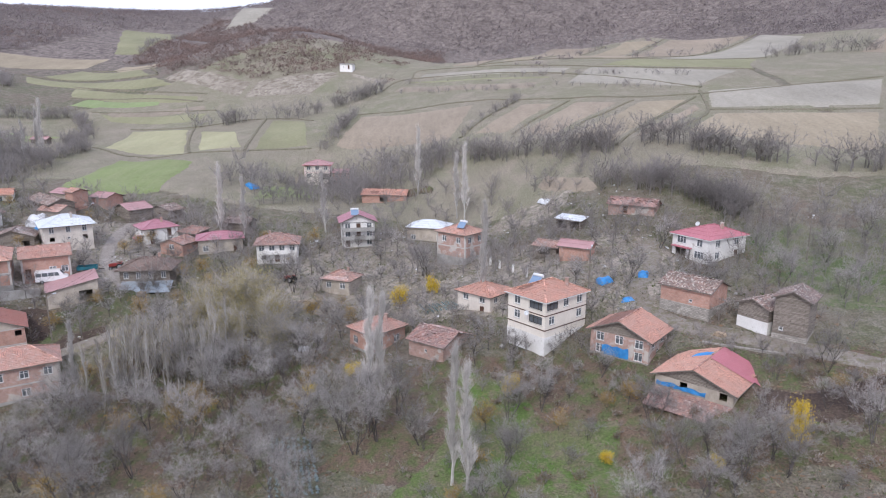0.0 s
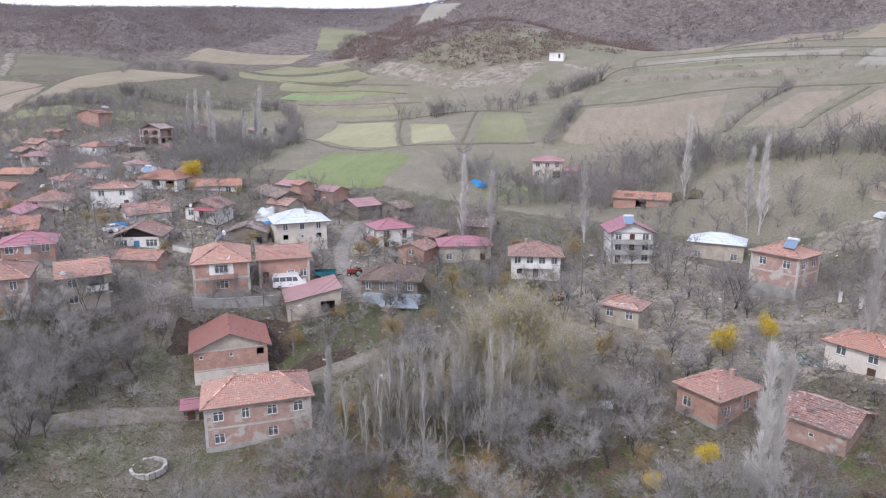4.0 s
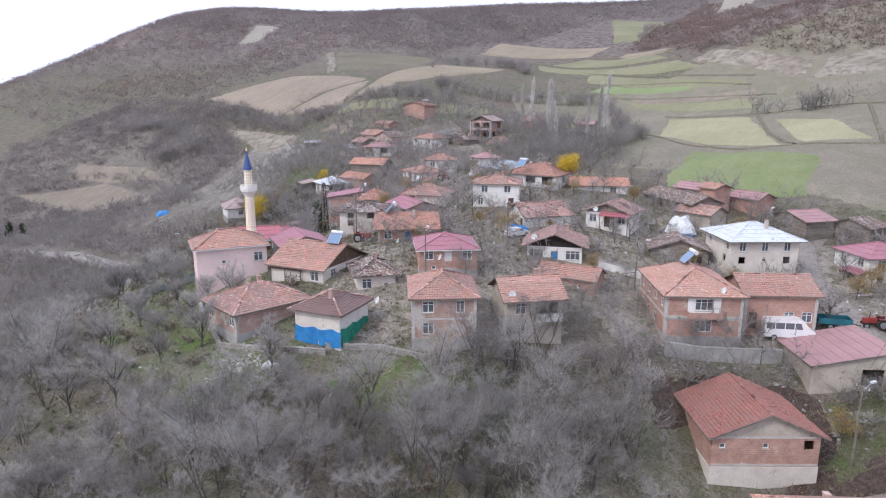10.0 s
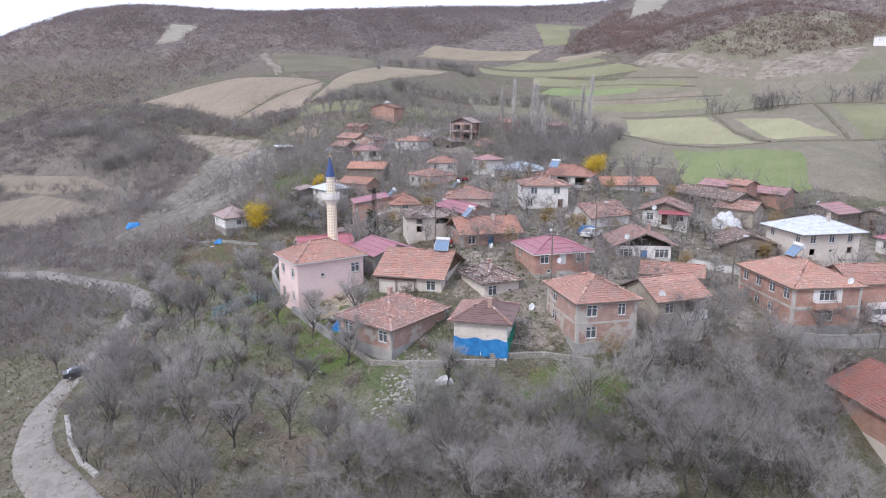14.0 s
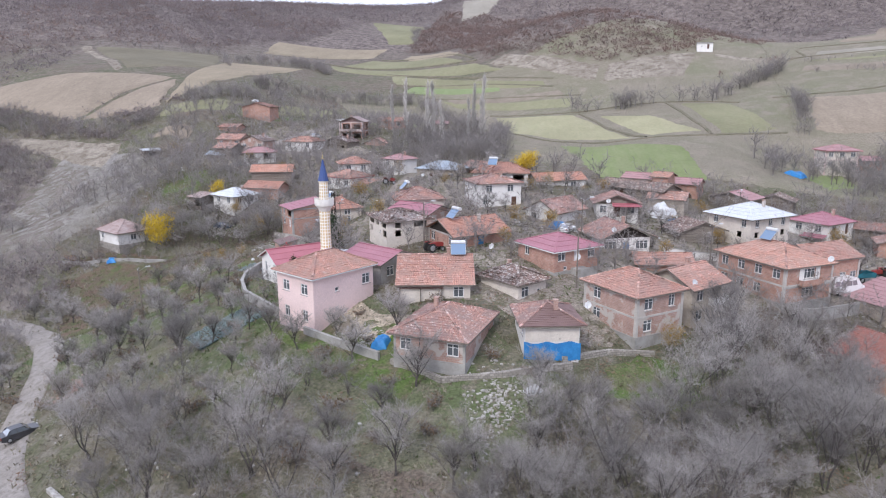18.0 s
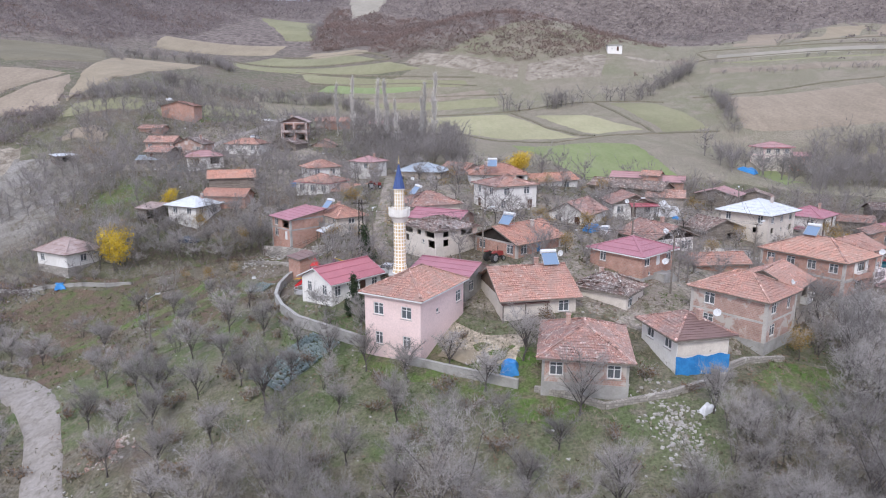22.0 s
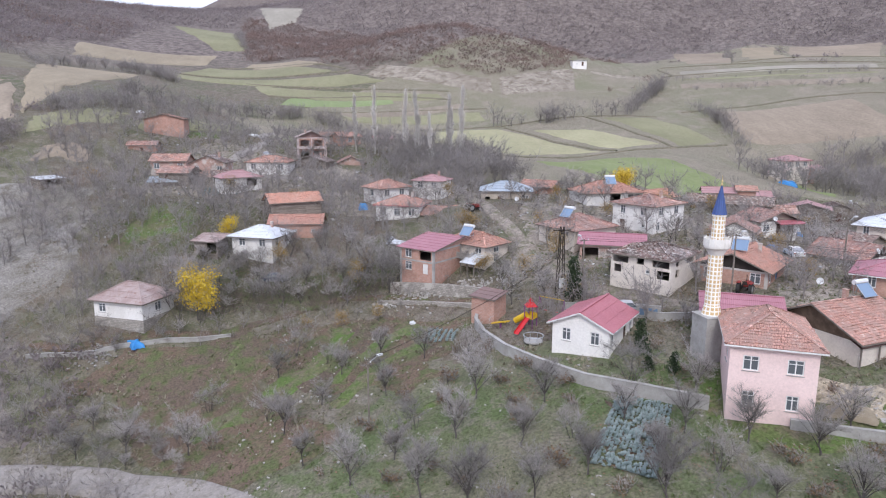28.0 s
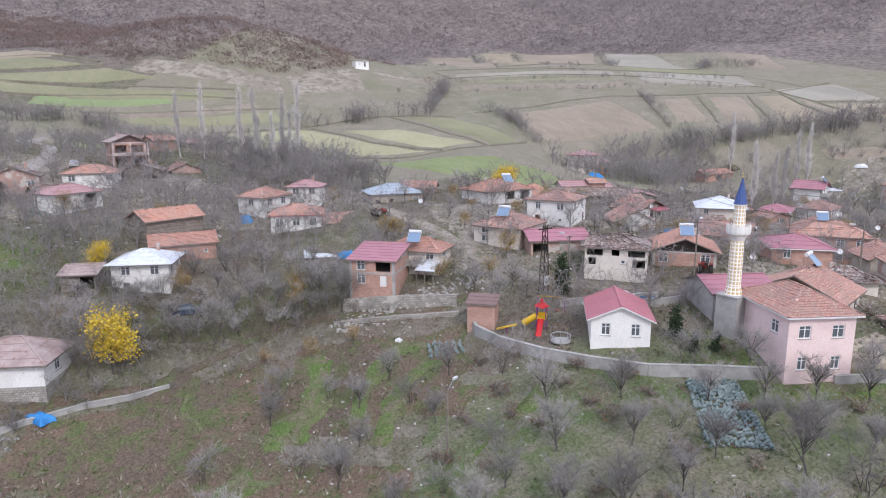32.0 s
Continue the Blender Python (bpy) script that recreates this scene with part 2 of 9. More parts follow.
MAT["tarp"] = surface("blue_tarpaulin", (0.05, 0.27, 0.6), (0.035, 0.2, 0.48), 1.2, 5, 0.45, 0.6)
MAT["greennet"] = surface("green_netting", (0.03, 0.28, 0.19), (0.02, 0.2, 0.14), 1.2, 20, 0.7, 0.5)
MAT["plastic"] = surface("white_plastic", (0.7, 0.71, 0.72), (0.6, 0.61, 0.62), 1, 6, 0.5, 0.3)
gm, gt, gb = shader("window_glass", 0.06, 0.0, 0.5)
gb.inputs["Base Color"].default_value = (0.17, 0.19, 0.21, 1)
gb.inputs["Transmission Weight"].default_value = 0.35
MAT["glass"] = gm
pm, pt, pb = shader("solar_glass", 0.12, 0.0, 0.6)
pb.inputs["Base Color"].default_value = (0.17, 0.25, 0.36, 1)
MAT["solar"] = pm


# ---- building blocks ----
class Shell:
    """Faces gathered for one mesh; the texture metres run level and up each face."""

    def __init__(self):
        self.v, self.f = [], []

    def face(self, *points):
        n = len(self.v)
        self.v += [tuple(p) for p in points]
        self.f.append(tuple(range(n, n + len(points))))

    def box(self, x0, x1, y0, y1, z0, z1):
        a, b, c, d = (x0, y0, z0), (x1, y0, z0), (x1, y1, z0), (x0, y1, z0)
        e, f, g, h = (x0, y0, z1), (x1, y0, z1), (x1, y1, z1), (x0, y1, z1)
        for q in ((a, b, f, e), (b, c, g, f), (c, d, h, g), (d, a, e, h), (e, f, g, h), (d, c, b, a)):
            self.face(*q)
        return self

    def bar(self, p, q, r, r2=None, sides=6):
        """A round bar from p to q."""
        p, q = Vector(p), Vector(q)
        way = (q - p).normalized()
        side = way.cross(Vector((0, 0, 1)) if abs(way.z) < 0.9 else Vector((1, 0, 0))).normalized()
        up = way.cross(side)
        r2 = r if r2 is None else r2
        ring = [(math.cos(k * math.tau / sides), math.sin(k * math.tau / sides)) for k in range(sides)]
        lo = [p + side * (c * r) + up * (s * r) for c, s in ring]
        hi = [q + side * (c * r2) + up * (s * r2) for c, s in ring]
        for k in range(sides):
            j = (k + 1) % sides
            self.face(lo[j], lo[k], hi[k], hi[j])
        self.face(*hi[::-1])
        self.face(*lo)
        return self

    def beam(self, p, q, w, h):
        """A squared beam from p to q."""
        p, q = Vector(p), Vector(q)
        way = (q - p).normalized()
        side = way.cross(Vector((0, 0, 1)) if abs(way.z) < 0.95 else Vector((0, 1, 0))).normalized() * (w / 2)
        up = side.cross(way).normalized() * (h / 2)
        a = [p + s * side + u * up for s, u in ((-1, -1), (1, -1), (1, 1), (-1, 1))]
        b = [q + s * side + u * up for s, u in ((-1, -1), (1, -1), (1, 1), (-1, 1))]
        for k in range(4):
            j = (k + 1) % 4
            self.face(a[k], a[j], b[j], b[k])
        self.face(*a[::-1])
        self.face(*b)
        return self

    def turned(self, profile, sides=16, at=(0, 0, 0)):
        """A turned shape from rows of (radius, height)."""
        rings = [[(at[0] + r * math.cos(k * math.tau / sides), at[1] + r * math.sin(k * math.tau / sides), at[2] + z) for k in range(sides)] for r, z in profile]
        for lo, hi in zip(rings, rings[1:]):
            for k in range(sides):
                j = (k + 1) % sides
                self.face(lo[k], lo[j], hi[j], hi[k])
        return self

    def mesh(self, name, smooth=False):
        seen, co, faces = {}, [], []
        for f in self.f:
            row = []
            for k in f:
                p = self.v[k]
                key = (round(p[0], 3), round(p[1], 3), round(p[2], 3))
                if key not in seen:
                    seen[key] = len(co)
                    co.append(p)
                if seen[key] not in row:
                    row.append(seen[key])
            if len(row) > 2:
                faces.append(tuple(row))
        self.v, self.f = co, faces
        me = bpy.data.meshes.new(name)
        me.from_pydata(co, [], faces)
        uv = me.uv_layers.new(name="metres")
        co = np.array(co, dtype=np.float64)
        out = np.zeros((len(me.loops), 2))
        k = 0
        for f in self.f:
            p = co[list(f)]
            n = np.cross(p[1] - p[0], p[2] - p[0])
            n = n / (np.linalg.norm(n) + 1e-9)
            t = np.array((-n[1], n[0], 0.0))
            s = np.linalg.norm(t)
            t = t / s if s > 0.05 else np.array((1.0, 0.0, 0.0))
            u = np.cross(n, t)
            out[k:k + len(f), 0], out[k:k + len(f), 1] = p @ t, p @ u
            k += len(f)
        uv.data.foreach_set("uv", out.ravel())
        if smooth:
            me.polygons.foreach_set("use_smooth", [True] * len(me.polygons))
        return me


def part(name, shell, material, parent, label="", m=None, smooth=False):
    """One mesh object under a thing or a part; shell may be a mesh that is shared."""
    me = shell.mesh(name, smooth) if isinstance(shell, Shell) else shell
    if not me.materials:
        me.materials.append(MAT[material] if isinstance(material, str) else material)
    ob = new(name, me)
    ob.parent = parent
    if m is not None:
        ob.matrix_basis = m
    if label:
        ob["label"] = label
    return ob


def thing(name, label, category, m, group="", kind=""):
    return tagged(new_at(name, m), label, category, group, kind)


def new_at(name, m):
    ob = new(name)
    ob.empty_display_size = 0.5
    ob.matrix_basis = m
    return ob


# ---- the lie of the land ----
def rise(x, y, cx, cy, r, h):
    return h * np.exp(-((x - cx) ** 2 + (y - cy) ** 2) / (2.0 * r * r))


def land(x, y):
    """The height of the ground: the valley, the village spur and the hills round it."""
    z = 0.11 + 0.0415 * x + 0.1270 * y
    z = z + rise(x, y, -700, 600, 260, 144.7)
    z = z + rise(x, y, 700, 800, 260, -43.6)
    z = z + rise(x, y, 100, 1200, 260, 58.9)
    z = z + rise(x, y, -1300, 200, 260, -32.7)
    z = z + rise(x, y, -900, 1200, 260, 55.6)
    z = z + rise(x, y, -1500, 1200, 260, 51.7)
    z = z + rise(x, y, -300, 1400, 260, -42.0)
    z = z + rise(x, y, -1500, 1800, 260, 15.1)
    z = z + rise(x, y, -1100, 800, 260, 88.0)
    z = z + rise(x, y, 900, 600, 260, 124.1)
    z = z + rise(x, y, 500, 1400, 260, 80.8)
    z = z + rise(x, y, 500, -400, 260, 15.7)
    z = z + rise(x, y, -700, -400, 260, 63.8)
    z = z + rise(x, y, -900, 1600, 260, 20.3)
    z = z + rise(x, y, -500, 1000, 260, 38.2)
    z = z + rise(x, y, -100, 1600, 260, 138.4)
    z = z + rise(x, y, -300, 2000, 260, -71.4)
    z = z + rise(x, y, 300, 1600, 260, -56.8)
    z = z + rise(x, y, 700, 400, 260, 108.4)
    z = z + rise(x, y, 900, 1200, 260, 82.1)
    z = z + rise(x, y, -1500, 600, 260, -68.8)
    z = z + rise(x, y, -1300, 1000, 260, 15.5)
    z = z + rise(x, y, -1100, 0, 260, -30.0)
    z = z + rise(x, y, 700, 1200, 260, 119.5)
    z = z + rise(x, y, -1100, 2000, 260, -38.5)
    z = z + rise(x, y, -500, 1600, 260, -24.9)
    z = z + rise(x, y, 900, 1000, 260, 106.5)
    z = z + rise(x, y, -1500, 2000, 260, 64.5)
    z = z + rise(x, y, -500, -400, 260, 69.7)
    z = z + rise(x, y, -700, 1800, 260, 39.2)
    z = z + rise(x, y, 700, 1400, 260, 86.8)
    z = z + rise(x, y, 300, -400, 260, 77.9)
    z = z + rise(x, y, 900, 400, 260, 88.4)
    z = z + rise(x, y, -900, -400, 260, 37.6)
    z = z + rise(x, y, -900, 800, 260, -66.0)
    z = z + rise(x, y, -1100, 200, 260, -66.1)
    z = z + rise(x, y, -100, 1400, 260, 98.0)
    z = z + rise(x, y, -1500, 200, 260, -45.3)
    z = z + rise(x, y, -80, 490, 130, 76.8)
    z = z + rise(x, y, -300, 710, 130, 51.4)
    z = z + rise(x, y, 250, 710, 130, 73.1)
    z = z + rise(x, y, -410, 600, 130, 6.7)
    z = z + rise(x, y, -520, 710, 130, -37.3)
    z = z + rise(x, y, -520, 50, 130, -10.1)
    z = z + rise(x, y, -80, 600, 130, -148.6)
    z = z + rise(x, y, 30, 710, 130, 115.7)
    z = z + rise(x, y, 140, 600, 130, -50.6)
    z = z + rise(x, y, 250, 490, 130, 22.8)
    z = z + rise(x, y, -410, -60, 130, -50.3)
    z = z + rise(x, y, -520, 270, 130, 7.7)
    z = z + rise(x, y, -300, 490, 130, 62.8)
    z = z + rise(x, y, -80, 710, 130, 94.9)
    z = z + rise(x, y, -410, 380, 130, -52.4)
    z = z + rise(x, y, -190, 600, 130, -79.3)
    z = z + rise(x, y, -520, 600, 130, -33.6)
    z = z + rise(x, y, -320, 900, 120, -13.2)
    z = z + rise(x, y, 20, 460, 60, 5.8)
    z = z + rise(x, y, -440, 660, 120, 13.3)
    z = z + rise(x, y, -255, 405, 60, -7.3)
    z = z + rise(x, y, -420, 350, 60, 11.3)
    z = z + rise(x, y, -90, 295, 60, 6.3)
    z = z + rise(x, y, -200, 540, 120, 19.0)
    z = z + rise(x, y, -800, 780, 120, -11.8)
    z = z + rise(x, y, -90, 240, 60, 2.2)
    z = z + rise(x, y, -90, 460, 60, 21.0)
    z = z + rise(x, y, 75, 295, 60, 11.6)
    z = z + rise(x, y, -560, 540, 120, -1.4)
    z = z + rise(x, y, -200, 350, 60, -8.2)
    z = z + rise(x, y, -35, 350, 60, -5.3)
    z = z + rise(x, y, 75, 350, 60, 2.4)
    z = z + rise(x, y, -255, 295, 60, 8.6)
    z = z + rise(x, y, 185, 460, 60, -3.0)
    z = z + rise(x, y, -365, 515, 60, -7.5)
    z = z + rise(x, y, -560, 900, 120, -2.0)
    z = z + rise(x, y, -200, 780, 120, -4.2)
    z = z + rise(x, y, -200, 460, 60, -15.6)
    z = z + rise(x, y, -800, 540, 120, -1.1)
    z = z + rise(x, y, -310, 295, 60, -8.1)
    z = z + rise(x, y, -420, 240, 60, 8.0)
    z = z + rise(x, y, -35, 515, 60, -8.9)
    z = z + rise(x, y, -320, 780, 120, -17.2)
    z = z + rise(x, y, -680, 780, 120, -14.1)
    z = z + rise(x, y, 20, 240, 60, 0.5)
    z = z + rise(x, y, 185, 240, 60, 3.0)
    z = z + rise(x, y, -200, 300, 120, -1.6)
    z = z + rise(x, y, -310, 515, 60, -7.8)
    z = z + rise(x, y, -440, 900, 120, -13.1)
    z = z + rise(x, y, -560, 300, 120, 7.0)
    z = z + rise(x, y, -800, 300, 120, -8.7)
    z = z + rise(x, y, -560, 660, 120, 17.7)
    z = z + rise(x, y, -420, 405, 60, 9.7)
    z = z + rise(x, y, -145, 350, 60, -11.9)
    z = z + rise(x, y, -35, 295, 60, -10.5)
    z = z + rise(x, y, -145, 460, 60, 12.4)
    z = z + rise(x, y, 130, 240, 60, -5.5)
    z = z + rise(x, y, -680, 420, 120, 4.4)
    z = z + rise(x, y, -680, 900, 120, -7.9)
    z = z + rise(x, y, -365, 295, 60, -6.1)
    z = z + rise(x, y, -255, 460, 60, -11.7)
    z = z + rise(x, y, -200, 515, 60, 10.0)
    z = z + rise(x, y, -680, 660, 120, -6.4)
    z = z + rise(x, y, -400, 680, 95, -14.9)
    z = z + rise(x, y, -300, 1180, 95, -20.3)
    z = z + rise(x, y, -200, 580, 95, 4.0)
    z = z + rise(x, y, -700, 680, 95, -13.6)
    z = z + rise(x, y, -600, 480, 95, 9.3)
    z = z + rise(x, y, -300, 880, 95, 5.4)
    z = z + rise(x, y, -220, 440, 48, -2.7)
    z = z + rise(x, y, -800, 380, 95, -5.4)
    z = z + rise(x, y, -400, 1180, 95, -17.7)
    z = z + rise(x, y, 80, 290, 48, 3.3)
    z = z + rise(x, y, -20, 290, 48, -1.5)
    z = z + rise(x, y, -120, 240, 48, 1.0)
    z = z + rise(x, y, 130, 340, 48, -1.5)
    z = z + rise(x, y, -120, 440, 48, 2.9)
    z = z + rise(x, y, -170, 340, 48, -1.8)
    z = z + rise(x, y, -20, 490, 48, -1.3)
    z = z + rise(x, y, -600, 580, 95, -7.6)
    z = z + rise(x, y, -400, 1180, 95, -22.8)
    z = z + rise(x, y, -300, 1180, 95, -21.1)
    z = z + rise(x, y, -120, 290, 48, 1.0)
    z = z + rise(x, y, -500, 480, 95, 6.5)
    z = z + rise(x, y, -300, 580, 95, -4.8)
    z = z + rise(x, y, -320, 340, 48, -2.2)
    z = z + rise(x, y, -270, 440, 48, 1.1)
    z = z + rise(x, y, -200, 580, 95, 5.0)
    z = z + rise(x, y, -170, 440, 48, -1.4)
    z = z + rise(x, y, -400, 780, 95, 2.5)
    z = z + rise(x, y, -100, 780, 95, -3.4)
    z = z + rise(x, y, -800, 380, 95, -1.3)
    z = z + rise(x, y, -70, 340, 48, -1.1)
    z = z + rise(x, y, 30, 340, 48, 3.1)
    z = z + rise(x, y, 130, 340, 48, -1.8)
    z = z + rise(x, y, -600, 580, 95, -3.2)
    z = z + rise(x, y, -400, 1180, 95, -16.1)
    z = z + rise(x, y, -300, 1180, 95, -14.8)
    z = z + rise(x, y, -20, 290, 48, -1.8)
    z = z + rise(x, y, -120, 390, 48, 2.8)
    z = z + rise(x, y, -170, 490, 48, -1.8)
    z = z + rise(x, y, -120, 240, 48, -0.1)
    z = z + rise(x, y, -700, 480, 95, 2.7)
    z = z + rise(x, y, -420, 490, 48, 3.9)
    z = z + rise(x, y, -170, 340, 48, -3.0)
    z = z + rise(x, y, -20, 490, 48, -0.9)
    z = z + rise(x, y, 30, 340, 48, 5.0)
    z = z + rise(x, y, 130, 340, 48, -2.6)
    z = z + rise(x, y, -800, 380, 95, -3.7)
    z = z + rise(x, y, -70, 340, 48, -1.9)
    z = z + rise(x, y, -120, 290, 48, 2.0)
    z = z + rise(x, y, -100, 580, 95, 35.6)
    z = z + rise(x, y, -120, 440, 48, -6.5)
    z = z + rise(x, y, 30, 340, 48, -4.0)
    z = z + rise(x, y, -300, 580, 95, -10.0)
    z = z + rise(x, y, -170, 490, 48, -6.6)
    z = z + rise(x, y, -20, 440, 48, -10.5)
    z = z + rise(x, y, 80, 490, 48, 3.1)
    z = z + rise(x, y, -100, 780, 95, -10.2)
    z = z + rise(x, y, -20, 340, 48, 2.7)
    z = z + rise(x, y, -400, 680, 95, 6.5)
    z = z + rise(x, y, -220, 390, 48, 1.8)
    z = z + rise(x, y, 0, 780, 95, -7.9)
    z = z + rise(x, y, -120, 490, 48, -9.1)
    z = z + rise(x, y, 80, 290, 48, -4.5)
    z = z + rise(x, y, 30, 240, 48, 1.5)
    z = z + rise(x, y, -320, 440, 48, 1.8)
    z = z + rise(x, y, -300, 680, 95, -1.3)
    z = z + rise(x, y, 130, 340, 48, 4.6)
    z = z + rise(x, y, 30, 390, 48, 0.2)
    z = z + rise(x, y, -20, 290, 48, 3.3)
    z = z + rise(x, y, -120, 290, 48, -0.3)
    z = z + rise(x, y, 80, 290, 48, -4.2)
    z = z + rise(x, y, -20, 490, 48, 0.6)
    z = z + rise(x, y, -400, 1180, 95, -12.2)
    z = z + rise(x, y, 130, 490, 48, 2.5)
    z = z + rise(x, y, 80, 440, 48, -2.3)
    z = z + rise(x, y, -70, 340, 48, -2.6)
    z = z + rise(x, y, -120, 390, 48, 1.5)
    z = z + rise(x, y, 80, 240, 48, 1.4)
    z = z + rise(x, y, -200, 880, 95, 2.3)
    z = z + rise(x, y, -300, 1180, 95, -11.3)
    z = z + rise(x, y, -20, 240, 48, -1.1)
    z = z + rise(x, y, -330, 155, 55, -11.7)
    z = z + rise(x, y, -330, 290, 55, 31.2)
    z = z + rise(x, y, 120, 245, 55, 7.3)
    z = z + rise(x, y, -150, 290, 55, -13.5)
    z = z + rise(x, y, -330, 65, 55, 7.1)
    z = z + rise(x, y, 120, 20, 55, -19.2)
    z = z + rise(x, y, -130, 110, 24, 5.5)
    z = z + rise(x, y, -30, 130, 24, -8.7)
    z = z + rise(x, y, -230, 130, 24, -6.2)
    z = z + rise(x, y, -70, 90, 24, -10.5)
    z = z + rise(x, y, -30, 210, 24, -8.0)
    z = z + rise(x, y, 10, 70, 24, -10.0)
    z = z + rise(x, y, 10, 170, 24, -12.1)
    z = z + rise(x, y, -150, 170, 24, 5.4)
    z = z + rise(x, y, -230, 210, 24, -0.4)
    z = z + rise(x, y, -210, 70, 24, -11.4)
    z = z + rise(x, y, -170, 110, 24, 2.9)
    z = z + rise(x, y, 70, 130, 24, -4.1)
    z = z + rise(x, y, -70, 170, 24, -6.6)
    z = z + rise(x, y, -30, 70, 24, -4.2)
    z = z + rise(x, y, -190, 150, 24, -4.2)
    z = z + rise(x, y, 10, 130, 24, -1.9)
    z = z + rise(x, y, 70, 70, 24, 0.0)
    z = z + rise(x, y, -90, 130, 24, -0.8)
    z = z + rise(x, y, -150, 210, 24, -4.6)
    z = z + rise(x, y, -130, 50, 24, -1.4)
    z = z + rise(x, y, 50, 170, 24, 6.5)
    z = z + rise(x, y, -110, 250, 24, -5.5)
    z = z + rise(x, y, -210, 190, 24, 4.0)
    z = z + rise(x, y, -90, 210, 24, 8.4)
    z = z + rise(x, y, -110, 170, 24, -0.6)
    z = z + rise(x, y, -170, 250, 24, 4.8)
    z = z + rise(x, y, -250, 250, 24, 2.8)
    z = z + rise(x, y, -10, 110, 24, -3.6)
    z = z + rise(x, y, -50, 230, 24, -4.0)
    z = z + rise(x, y, -90, 70, 24, 1.7)
    z = z + rise(x, y, -50, 50, 24, -8.4)
    z = z + rise(x, y, -92, 208, 22, -9.5)
    z = z + rise(x, y, -42, 228, 18, -4.6)
    z = z + rise(x, y, -217, 156, 7, 2.4)
    z = z + rise(x, y, -200, 171, 7, -1.6)
    z = z + rise(x, y, -78, 106, 7, -2.2)
    return z


def ripple(x, y):
    near = np.exp(-(((x + 95.0) / 190.0) ** 4 + ((y - 140.0) / 170.0) ** 4))
    return near * (0.12 * np.sin(x * 0.9 + 1.7 * np.sin(y * 0.31)) * np.sin(y * 0.83 + 1.3 * np.sin(x * 0.27)) + 0.4 * np.sin(x * 0.17 + 2 * np.sin(y * 0.06)) * np.sin(y * 0.15))


def ground(x, y):
    x, y = np.float64(x), np.float64(y)
    return float(land(x, y) + ripple(x, y))


def sheet_mesh(name, xs, ys, lift=0.0, rough=0.0):
    gx, gy = np.meshgrid(xs, ys)
    gz = land(gx, gy) + lift
    if rough:
        gz = gz + rough * ripple(gx, gy)
    v = np.stack([gx.ravel(), gy.ravel(), gz.ravel()], 1)
    nx, ny = len(xs), len(ys)
    i = (np.arange(ny - 1)[:, None] * nx + np.arange(nx - 1)[None, :]).ravel()
    f = np.stack([i, i + 1, i + nx + 1, i + nx], 1)
    me = bpy.data.meshes.new(name)
    me.from_pydata(v.tolist(), [], f.tolist())
    me.polygons.foreach_set("use_smooth", [True] * len(me.polygons))
    return me


def grown(a, b, near, far, mid0, mid1, step):
    """Grid lines from a to b, close between mid0 and mid1 and wider away from it."""
    lines = list(np.arange(mid0, mid1 + 0.1, step))
    s, p = step, mid1
    while p < b:
        s = min(s * 1.15, far)
        p += s
        lines.append(p)
    s, p = step, mid0
    while p > a:
        s = min(s * 1.15, far)
        p -= s
        lines.insert(0, p)
    return np.array(lines)


PATCHES = []
LANE_POINTS = []


def draped(name, outline, material, label, lift=0.06, step=2.5, category="field", kind="structure", keep=True):
    """A patch of ground with its own cover, laid on the land within an outline of four corners."""
    if keep:
        PATCHES.append(outline)
    a, b, c, d = [np.array(p, dtype=float) for p in outline]
    nu = max(2, int(max(np.linalg.norm(b - a), np.linalg.norm(c - d)) / step))
    nv = max(2, int(max(np.linalg.norm(d - a), np.linalg.norm(c - b)) / step))
    u, v = np.meshgrid(np.linspace(0, 1, nu + 1), np.linspace(0, 1, nv + 1))
    p = ((1 - u) * (1 - v))[..., None] * a + (u * (1 - v))[..., None] * b + (u * v)[..., None] * c + ((1 - u) * v)[..., None] * d
    if category == "ground":
        p[..., 0] += 1.3 * np.sin(p[..., 1] * 0.33) + 0.6 * np.sin(p[..., 1] * 0.9 + p[..., 0] * 0.4)
        p[..., 1] += 1.3 * np.sin(p[..., 0] * 0.37) + 0.6 * np.sin(p[..., 0] * 0.8)
    wob = np.minimum(np.minimum(u, 1 - u), np.minimum(v, 1 - v)) < 1e-6
    p[..., 0] += wob * (0.2 * step * np.sin(p[..., 1] * 1.7) + 0.8 * np.sin(p[..., 1] * 0.21))
    p[..., 1] += wob * (0.2 * step * np.sin(p[..., 0] * 1.9) + 0.8 * np.sin(p[..., 0] * 0.19))
    edge = np.clip(np.minimum(np.minimum(u * nu, (1 - u) * nu), np.minimum(v * nv, (1 - v) * nv)), 0, 1)
    z = land(p[..., 0], p[..., 1]) + ripple(p[..., 0], p[..., 1]) + lift * edge - 0.25 * (1 - edge)
    w = np.concatenate([p, z[..., None]], 2).reshape(-1, 3)
    n = nu + 1
    i = (np.arange(nv)[:, None] * n + np.arange(nu)[None, :]).ravel()
    me = bpy.data.meshes.new(name)
    me.from_pydata(w.tolist(), [], np.stack([i, i + 1, i + n + 1, i + n], 1).tolist())
    me.polygons.foreach_set("use_smooth", [True] * len(me.polygons))
    me.materials.append(material)
    return tagged(new(name, me), label, category, kind=kind)


